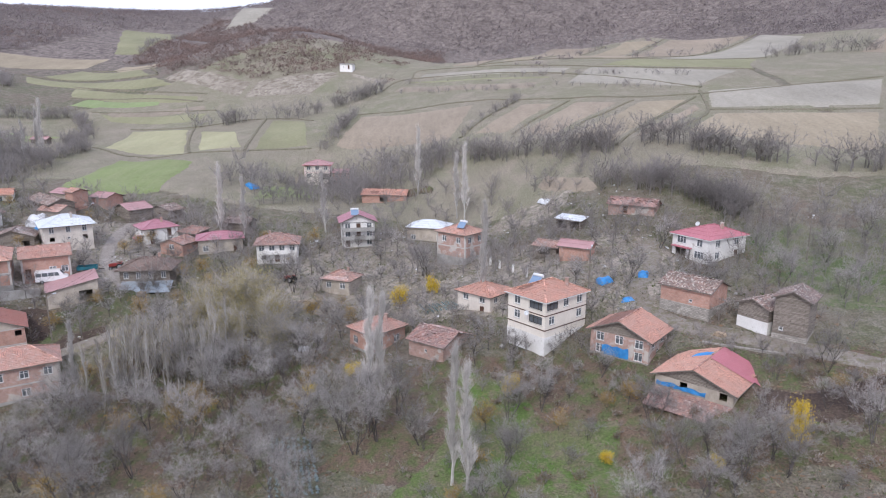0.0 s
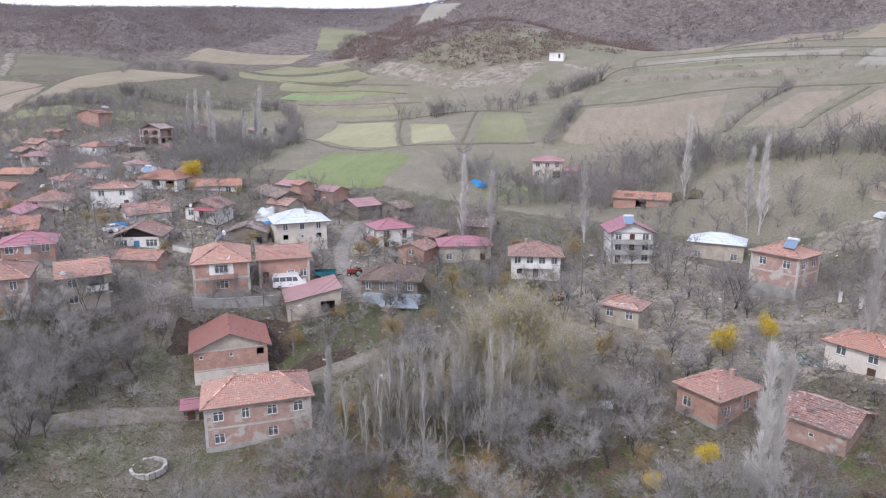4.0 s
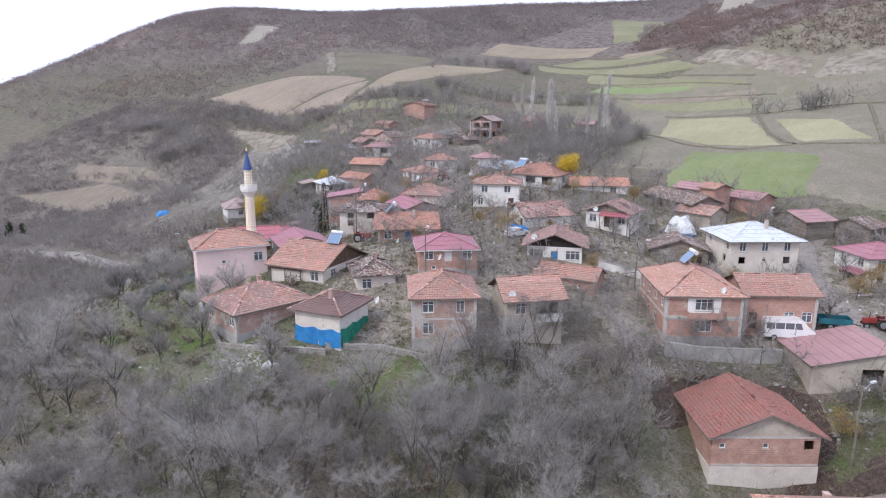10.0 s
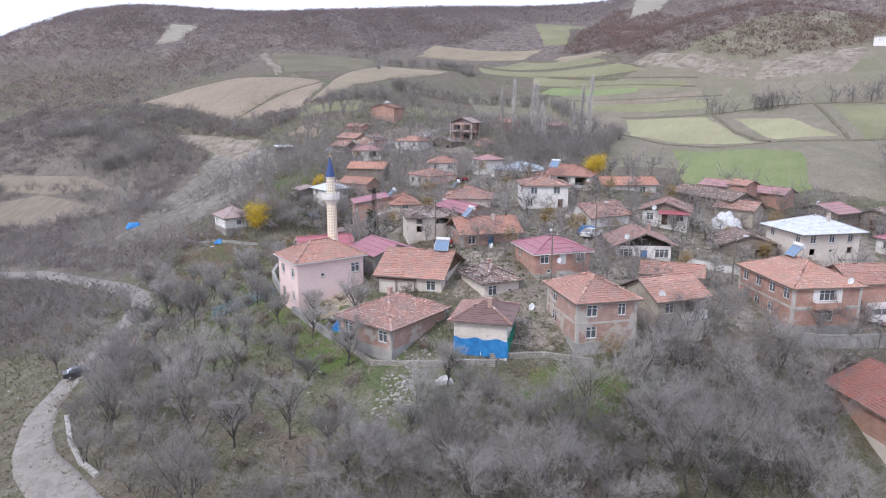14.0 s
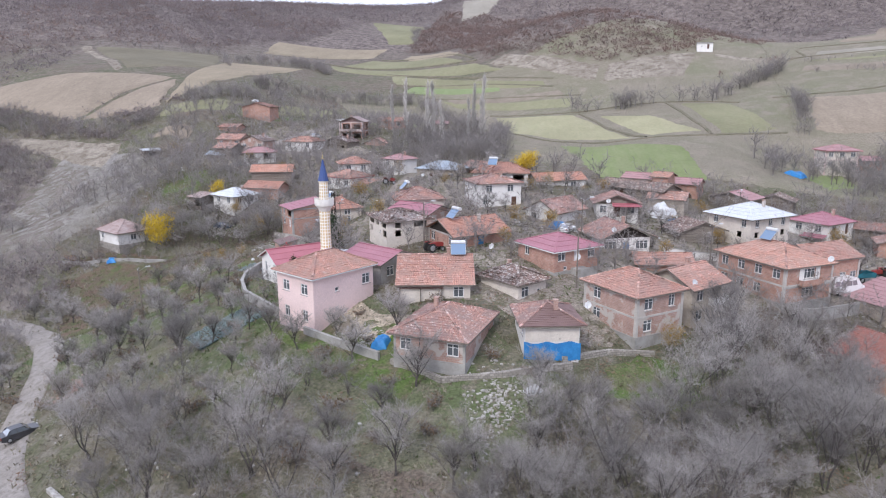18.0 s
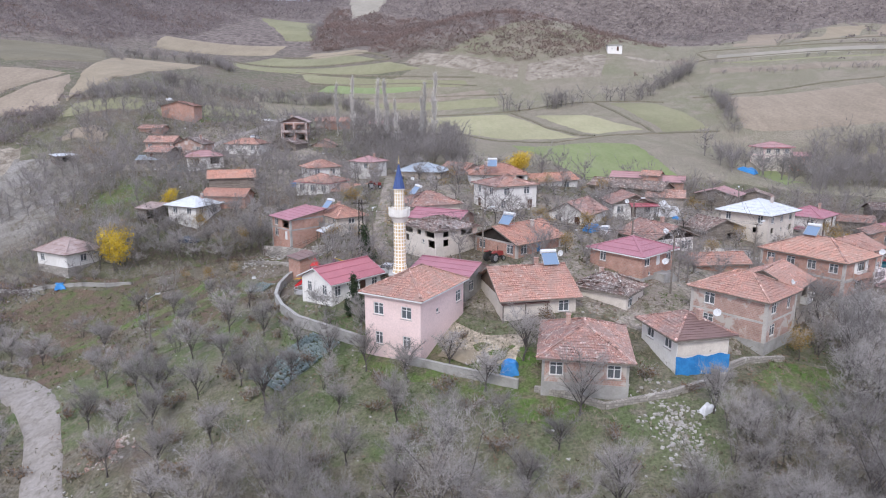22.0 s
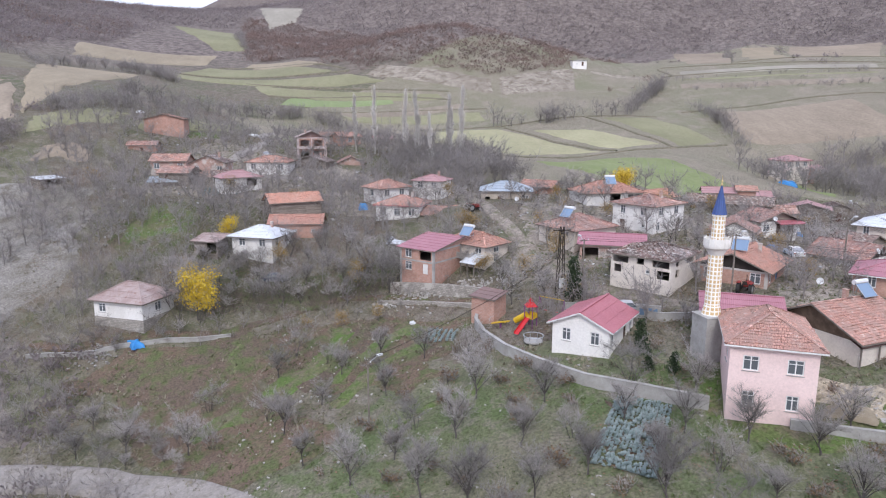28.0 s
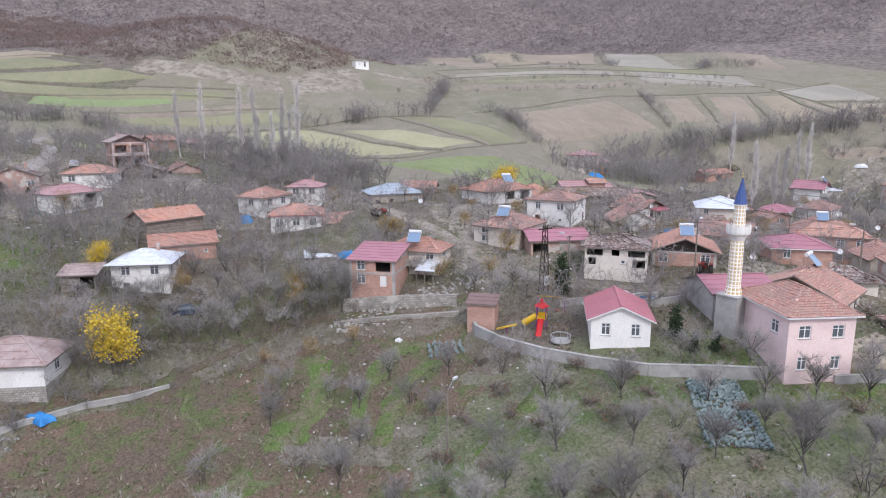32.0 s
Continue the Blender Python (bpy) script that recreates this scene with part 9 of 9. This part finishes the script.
# ---- small things ----
def heap(name, label, category, x, y, w, d, h, material, seed, n=14):
    """A lumpy mound, such as a covered stack."""
    rng = random.Random(seed)
    z = ground(x, y)
    ph = [rng.uniform(0, 6.28) for _ in range(5)]
    sh = Shell()

    def at(i, j):
        u, v = i / n * 2 - 1, j / n * 2 - 1
        r = max(abs(u), abs(v))
        px, py = u * w / 2 * (1 + 0.08 * math.sin(3 * v + ph[0])), v * d / 2 * (1 + 0.08 * math.sin(3 * u + ph[1]))
        pz = h * (1 - r ** 3) * (0.8 + 0.2 * math.sin(u * 4 + ph[2]) * math.sin(v * 3.5 + ph[3])) + 0.06 * math.sin(u * 11 + ph[4]) * math.sin(v * 9) - (0.25 if r > 0.99 else 0)
        return (px, py, pz)

    for i in range(n):
        for j in range(n):
            sh.face(at(i, j), at(i + 1, j), at(i + 1, j + 1), at(i, j + 1))
    own = sh.mesh(name, True)
    own.materials.append(MAT[material])
    ob = tagged(new(name, own), label, category)
    ob.matrix_basis = Matrix.Translation((x, y, z)) @ Matrix.Rotation(rng.uniform(0, 3.1), 4, "Z")
    return ob


heap("tarpaulin", "crumpled bright blue tarpaulin over a stack", "tarpaulin", -140.9, 93.6, 2.4, 2.0, 1.3, "tarp", 1)
heap("tarpaulin", "blue tarpaulin over a haystack in the meadow", "tarpaulin", -61.1, 208.5, 5.5, 3.5, 1.6, "tarp", 2)
heap("tarpaulin", "blue tarpaulin over a heap by the shed", "tarpaulin", 29.4, 114, 3.0, 2.6, 1.2, "tarp", 3)
heap("tarpaulin", "blue tarpaulin over a wood stack", "tarpaulin", 36.4, 114.6, 2.6, 2.0, 1.2, "tarp", 4)
heap("tarpaulin", "blue tarpaulin thrown over planks", "tarpaulin", 31.6, 106.3, 2.4, 1.8, 0.6, "tarp", 5)
heap("tarpaulin", "blue plastic sheet beside the cottage", "tarpaulin", -216.5, 150.6, 3.2, 1.8, 0.8, "tarp", 6)
heap("tarpaulin", "blue sheet on the far slope", "tarpaulin", -262, 163, 4.5, 3.5, 1.6, "tarp", 7)
heap("tarpaulin", "blue tarpaulin covering a cart by the white house", "tarpaulin", -121.5, 138.2, 3.6, 2.0, 1.5, "tarp", 8)
heap("tarpaulin", "blue sheet beside the white houses", "tarpaulin", -179.5, 187.5, 3.2, 2.0, 1.4, "tarp", 9)
heap("tarpaulin", "pale blue sheet under the open shed", "tarpaulin", -171.5, 163.2, 3.6, 1.2, 1.2, "tarp", 10)
heap("plastic_dome", "white plastic-covered dome of straw", "dome", -101.1, 161.2, 5.2, 5.0, 2.9, "plastic", 11)
heap("tarpaulin", "blue sheet at the foot of the white dome", "tarpaulin", -99.3, 158.7, 3.0, 1.6, 0.8, "tarp", 12)
heap("white_cover", "white plastic cover over a heap", "cover", -51, 113.4, 2.6, 1.8, 1.0, "plastic", 13)
heap("white_cover", "white plastic sheet crumpled on the grass", "cover", -56, 111.2, 1.8, 1.1, 0.5, "plastic", 14)
heap("white_cover", "white sack cover beside the small brick house", "cover", -24.8, 110.2, 2.2, 1.6, 0.8, "plastic", 15)
heap("white_cover", "pale sheet over a stack in the yard", "cover", 26.5, 168, 4.2, 2.6, 1.1, "plastic", 16)
heap("white_cover", "white rag hanging on the bank", "cover", -123.8, 86.4, 0.8, 2.0, 0.9, "plastic", 17)
heap("white_cover", "white plastic bundle in the upper garden", "cover", -240, 276, 3.2, 2.0, 0.8, "plastic", 18)
heap("white_cover", "white plastic cover on the upper garden", "cover", -207, 281, 4.0, 2.2, 0.7, "plastic", 19)
heap("white_box", "white bag lying on the green slope", "bag", -177.6, 138.0, 0.9, 0.7, 0.5, "plastic", 20)
heap("sand_heap", "yellow heap of sand in the yard", "heap", -145.6, 97.2, 4.2, 3.0, 0.5, "field_buff", 21)
heap("earth_mound", "brown mound of earth by the barn", "mound", -9, 196.5, 5.0, 4.0, 2.0, "litter", 22)
heap("earth_mound", "brown mound of earth beside the field", "mound", -4.5, 196.5, 4.5, 4.0, 1.8, "litter", 23)
cover = heap("tarpaulin", "bright blue tarpaulin laid on the tile roof", "tarpaulin", 32.3, 85.5, 3.0, 1.6, 0.3, "tarp", 24)
cover.matrix_basis = Matrix.Translation(H["big43"].matrix_basis @ Vector((-1.6, 2.5, 5.05))) @ Matrix.Rotation(math.radians(-42), 4, "Z") @ Matrix.Rotation(math.radians(-20), 4, "Y")


def pieces(name, label, category, spots, size, material, seed, flat=0.6, n_max=300):
    """Loose pieces lying about, each a bent little block, as one mesh of many."""
    rng = random.Random(seed)
    sh = Shell()
    for x, y in spots:
        z = ground(x, y)
        a = rng.uniform(0, 6.28)
        w, d, h = (size * rng.uniform(0.4, 1.4) for _ in range(3))
        h *= flat
        m = Matrix.Translation((x, y, z + h * 0.3)) @ Matrix.Rotation(a, 4, "Z") @ Matrix.Rotation(rng.uniform(-0.4, 0.4), 4, "X")
        q = [m @ Vector((sx * w / 2 * rng.uniform(0.7, 1), sy * d / 2 * rng.uniform(0.7, 1), sz * h / 2)) for sz in (-1, 1) for sx, sy in ((-1, -1), (1, -1), (1, 1), (-1, 1))]
        for f in ((0, 1, 5, 4), (1, 2, 6, 5), (2, 3, 7, 6), (3, 0, 4, 7), (4, 5, 6, 7)):
            sh.face(*[q[k] for k in f])
    me = sh.mesh(name)
    me.materials.append(MAT[material])
    return tagged(new(name, me), label, category, kind="stuff")


def strewn(n, seed, *boxes):
    rng = random.Random(seed)
    out = []
    while len(out) < n:
        x0, x1, y0, y1 = rng.choice(boxes)
        x, y = rng.uniform(x0, x1), rng.uniform(y0, y1)
        if free(x, y, 0.4):
            out.append((x, y))
    return out


MAT["palestone"] = surface("pale_rubble", (0.52, 0.50, 0.47), (0.30, 0.285, 0.26), 1.5, 6, 0.95, 0.4)
MAT["scrap"] = surface("mixed_scrap", (0.4, 0.39, 0.37), (0.16, 0.14, 0.12), 2.5, 8, 0.8, 0.3)
rng = random.Random(5)
pieces("rubble_heap", "pale rubble tipped down the bank", "rubble", [(rng.gauss(-127.4, 1.3), rng.gauss(84.2, 2.6)) for _ in range(290)], 0.3, "palestone", 1, 0.7)
pieces("brick_heap", "broken red bricks tipped beside the road", "rubble", [(rng.gauss(-182.6, 1.3), rng.gauss(96.4, 1.3)) for _ in range(140)], 0.28, "oldbrick", 8, 0.7)
pieces("yard_clutter", "boards, tins and stones lying by the cottage", "clutter", [(rng.gauss(-221.5, 1.6), rng.gauss(150.2, 1.0)) for _ in range(90)], 0.4, "scrap", 9, 0.6)
pieces("rubble_heap", "broken bricks and stone in the yard", "rubble", [(rng.gauss(-142.8, 1.2), rng.gauss(94.8, 1.2)) for _ in range(160)], 0.3, "palestone", 2, 0.8)
pieces("rubble_heap", "stones along the retaining wall", "rubble", [(x, 144.5 - 0.28 * (x + 170) + rng.gauss(0, 1.2)) for x in [rng.uniform(-182, -160) for _ in range(260)]], 0.4, "palestone", 3, 0.8)
pieces("scattered_stones", "pale stones scattered over the slope", "stones", strewn(420, 6, (-205, -125, 70, 105), (-200, -170, 110, 150)), 0.3, "palestone", 4)
pieces("yard_clutter", "planks, sheets and scrap lying between the houses", "clutter", strewn(1300, 7, (-165, -95, 112, 170), (-95, -60, 115, 170)), 0.45, "scrap", 5, 0.5)
pieces("yard_clutter", "white scraps and bags between the houses", "clutter", strewn(170, 8, (-165, -95, 112, 170), (-80, -40, 108, 150), (-20, 45, 100, 170), (-235, -165, 180, 270)), 0.45, "plastic", 6, 0.5)
pieces("yard_clutter", "grey boards and scrap round the eastern houses", "clutter", strewn(700, 9, (-25, 50, 100, 170), (-40, 0, 120, 160)), 0.6, "scrap", 7, 0.4)
pieces("yard_clutter", "boards and stones round the upper houses", "clutter", strewn(700, 10, (-240, -165, 180, 275)), 0.6, "scrap", 8, 0.5)
pieces("fallen_leaves", "brown leaf heaps under the trees", "leaves", strewn(1500, 12, (-60, -10, 75, 115), (-5, 58, 60, 100)), 0.5, "rust", 9, 0.12)

# stacks of firewood
MAT["cutwood"] = surface("cut_firewood", (0.42, 0.33, 0.24), (0.28, 0.22, 0.16), 2.0, 9, 0.95, 0.3, vary=0.5)
LOG = Shell().bar((0, -0.5, 0), (0, 0.5, 0), 0.11, 0.1, 7).mesh("log")
LOG.materials.append(MAT["cutwood"])


def wood_pile(label, x, y, yaw, n, rows, seed):
    rng = random.Random(seed)
    own = thing("wood_pile", label, "wood pile", Matrix.Translation((x, y, ground(x, y) + 0.12)) @ Matrix.Rotation(math.radians(yaw), 4, "Z"), "wood piles")
    for r in range(rows):
        for k in range(n - r):
            part("log", LOG, None, own, m=Matrix.Translation(((k + r * 0.5) * 0.215, rng.uniform(-0.08, 0.08), r * 0.185)) @ Matrix.Rotation(rng.uniform(-0.04, 0.04), 4, "Z"))
    return own


for k, (x, y, yaw, n, rows) in enumerate(((40.5, 92.5, -40, 10, 4), (-124.5, 99.0, 20, 9, 4), (-150, 128, -30, 10, 4), (-106, 122, 30, 9, 3), (-171, 156, 10, 10, 3), (-62, 128, -20, 9, 4), (-30, 131, 15, 9, 3), (-115, 138, 60, 8, 4))):
    wood_pile("stack of split firewood logs by a house", x, y, yaw, n, rows, 90 + k)

# cabbage rows
MAT["cabbage"] = surface("cabbage_leaves", (0.24, 0.31, 0.305), (0.34, 0.40, 0.395), 1.5, 6, 0.7, 0.2)


def cabbage_patch(label, corners, rows, cols, seed):
    rng = random.Random(seed)
    a, b, c, d = [Vector(p) for p in corners]
    v, f = [], []
    for i in range(rows):
        for j in range(cols):
            if rng.random() < 0.08:
                continue
            u, t = (i + 0.5 + rng.uniform(-0.15, 0.15)) / rows, (j + 0.5 + rng.uniform(-0.25, 0.25)) / cols
            p = a.lerp(b, u).lerp(d.lerp(c, u), t)
            z = ground(p.x, p.y) + 0.1
            s = rng.uniform(0.22, 0.38)
            for k in range(9):
                ang = k * 2.4 + rng.uniform(-0.2, 0.2)
                up = 0.15 + 0.09 * k
                o = Vector((math.cos(ang), math.sin(ang), 0))
                e = Vector((-o.y, o.x, 0))
                base = Vector((p.x, p.y, z))
                tip = base + o * s * (1.15 - 0.09 * k) + Vector((0, 0, s * up * 1.5))
                mid = base + o * s * 0.6 * (1.1 - 0.08 * k) + Vector((0, 0, s * up))
                n = len(v)
                v += [tuple(base), tuple(mid - e * s * 0.45), tuple(tip), tuple(mid + e * s * 0.45)]
                f.append((n, n + 1, n + 2, n + 3))
    me = bpy.data.meshes.new("cabbages")
    me.from_pydata(v, [], f)
    me.materials.append(MAT["cabbage"])
    tagged(new("cabbages", me), label, "cabbages", kind="stuff")


draped("garden_bed", [(-163.5, 107.5), (-158.5, 103), (-164.5, 95), (-170, 99.5)], MAT["litter"], "dug vegetable bed", 0.1, 1.2, "ground")
cabbage_patch("rows of blue-green cabbages below the wall", [(-163, 106.5), (-159, 103.2), (-164.8, 96), (-169, 99.8)], 14, 24, 1)
cabbage_patch("a few rows of cabbages on the slope", [(-176, 134.5), (-172.5, 131.5), (-174, 128.5), (-177.5, 131.5)], 6, 8, 2)
cabbage_patch("rows of cabbages in the lower garden", [(-24, 83), (-18, 82.5), (-14.5, 71), (-21.5, 71)], 8, 18, 3)
cabbage_patch("rows of dark greens in the upper garden", [(-213, 206), (-206, 205), (-205, 199), (-213, 199)], 8, 8, 4)
cabbage_patch("greens in the garden beside the lane", [(-5, 124), (2, 122), (4, 118), (-3, 119)], 8, 10, 5)


# ---- grass tufts, weeds and fallen leaves ----
MAT["drygrass"] = surface("dry_grass", (0.30, 0.27, 0.20), (0.20, 0.18, 0.13), 0.4, 3, 0.97, 0.0)
MAT["weed"] = surface("green_weeds", (0.11, 0.15, 0.055), (0.15, 0.165, 0.085), 0.4, 3, 0.95, 0.0)
MAT["fallen"] = surface("fallen_leaves", (0.24, 0.145, 0.095), (0.17, 0.115, 0.085), 0.6, 4, 0.95, 0.0)


def heights(spots):
    return land(spots[:, 0], spots[:, 1]) + ripple(spots[:, 0], spots[:, 1])


def clear_of(spots, gap=0.3):
    keep = np.ones(len(spots), bool)
    for hx, hy, hw, hd, hr in HOUSE_SPOTS:
        c, s = math.cos(hr), math.sin(hr)
        dx, dy = spots[:, 0] - hx, spots[:, 1] - hy
        keep &= (abs(dx * c + dy * s) > hw / 2 + gap) | (abs(dy * c - dx * s) > hd / 2 + gap)
    return spots[keep]


def tufts(name, label, spots, seed, material, size, blades=6):
    """Grass and weeds: at every spot a few bent blades."""
    rng = np.random.default_rng(seed)
    n = len(spots)
    s = size * rng.uniform(0.5, 1.5, (n, 1, 1))
    foot = rng.normal(0, 0.35, (n, blades, 3)) * s
    foot[..., 2] = -0.02
    tip = foot + rng.normal(0, 0.55, (n, blades, 3)) * s
    tip[..., 2] = np.abs(rng.normal(0.7, 0.3, (n, blades))) * s[..., 0]
    side = rng.normal(0, 0.16, (n, blades, 3)) * s
    side[..., 2] *= 0.2
    tri = np.stack([foot - side, foot + side, tip], 2)
    at = np.concatenate([spots, (heights(spots) + 0.12)[:, None]], 1)
    return tagged(new(name, soup(name, (tri + at[:, None, None, :]).reshape(-1, 3), MAT[material])), label, "grass", kind="stuff")


def leaf_litter(name, label, centres, each, seed, material="fallen", size=0.11):
    """Drifts of fallen leaves, every leaf a small bent flake on the ground."""
    rng = np.random.default_rng(seed)
    spots = np.concatenate([np.array(c) + rng.normal(0, 1, (each, 2)) * np.array((rng.uniform(0.8, 2.4), rng.uniform(0.8, 2.4))) for c in centres])
    n = len(spots)
    a = rng.normal(0, size, (n, 3)) * np.array((1, 1, 0.3))
    b = rng.normal(0, size, (n, 3)) * np.array((1, 1, 0.3))
    at = np.concatenate([spots, (heights(spots) + 0.2 + 0.08 * rng.random(n))[:, None]], 1)
    tri = np.stack([at - a * 0.6, at + b, at + a], 1)
    return tagged(new(name, soup(name, tri.reshape(-1, 3), MAT[material])), label, "leaves", kind="stuff")


SLOPES = ((-228, -100, 62, 150), (-110, 60, 58, 118), (-240, -165, 150, 270), (-165, -50, 95, 190), (-50, 60, 100, 175))
for k, (box, dry, green) in enumerate(zip(SLOPES, (15000, 13000, 6500, 6000, 6000), (13000, 9000, 5000, 3500, 4000))):
    tufts("dry_grass", "tufts of dry bent grass", clear_of(spread(dry, 300 + k, box, lambda x, y: clumpy(x, y, 4.0) > -0.9)), 310 + k, "drygrass", 0.3)
    tufts("weeds", "low green weeds in patches", clear_of(spread(green, 320 + k, box, lambda x, y: clumpy(x + 40, y, 5.0) > 0.1)), 330 + k, "weed", 0.22)
    rng = np.random.default_rng(340 + k)
    leaf_litter("leaf_drifts", "rusty drifts of fallen leaves", np.stack([rng.uniform(box[0], box[1], 60), rng.uniform(box[2], box[3], 60)], 1), 150, 350 + k)
wall_run("road_edge", "broken pale stone edging along the road", [(-170.4, 76.6), (-162.5, 71.6), (-156.2, 68.4), (-151.6, 66.8)], 0.35, 0.5, "palestone", 0.6, "")
wall_run("lane_wall", "rough stone wall holding up the lane", [(38.5, 91.5), (42.5, 88.4), (47.5, 85)], 0.25, 0.5, "stone", 2.4, "")
for x, y in [(10.4, 137.8), (12.1, 134.2), (14.4, 129.3), (16.5, 124.0)]:
    pillar = thing("gate_pillar", "pale rendered pillar at the yard edge", "pillar", Matrix.Translation((x, y, ground(x, y))), "yard pillars")
    part("post", Shell().box(-0.22, 0.22, -0.22, 0.22, -0.5, 1.7), "white", pillar)
    part("cap", Shell().box(-0.28, 0.28, -0.28, 0.28, 1.7, 1.8), "concrete", pillar)
ring = thing("stone_ring", "round low stone rim of an old pool in the garden", "stone ring", Matrix.Translation((-77.3, 86.8, ground(-77.3, 86.8))))
for k in range(22):
    a = k * math.tau / 22
    part("stone", Shell().box(-0.26, 0.26, -0.17, 0.17, -0.4, 0.32 + 0.05 * math.sin(k * 2.3)), "palestone", ring, m=Matrix.Rotation(a, 4, "Z") @ Matrix.Translation((0, -1.9, 0)))
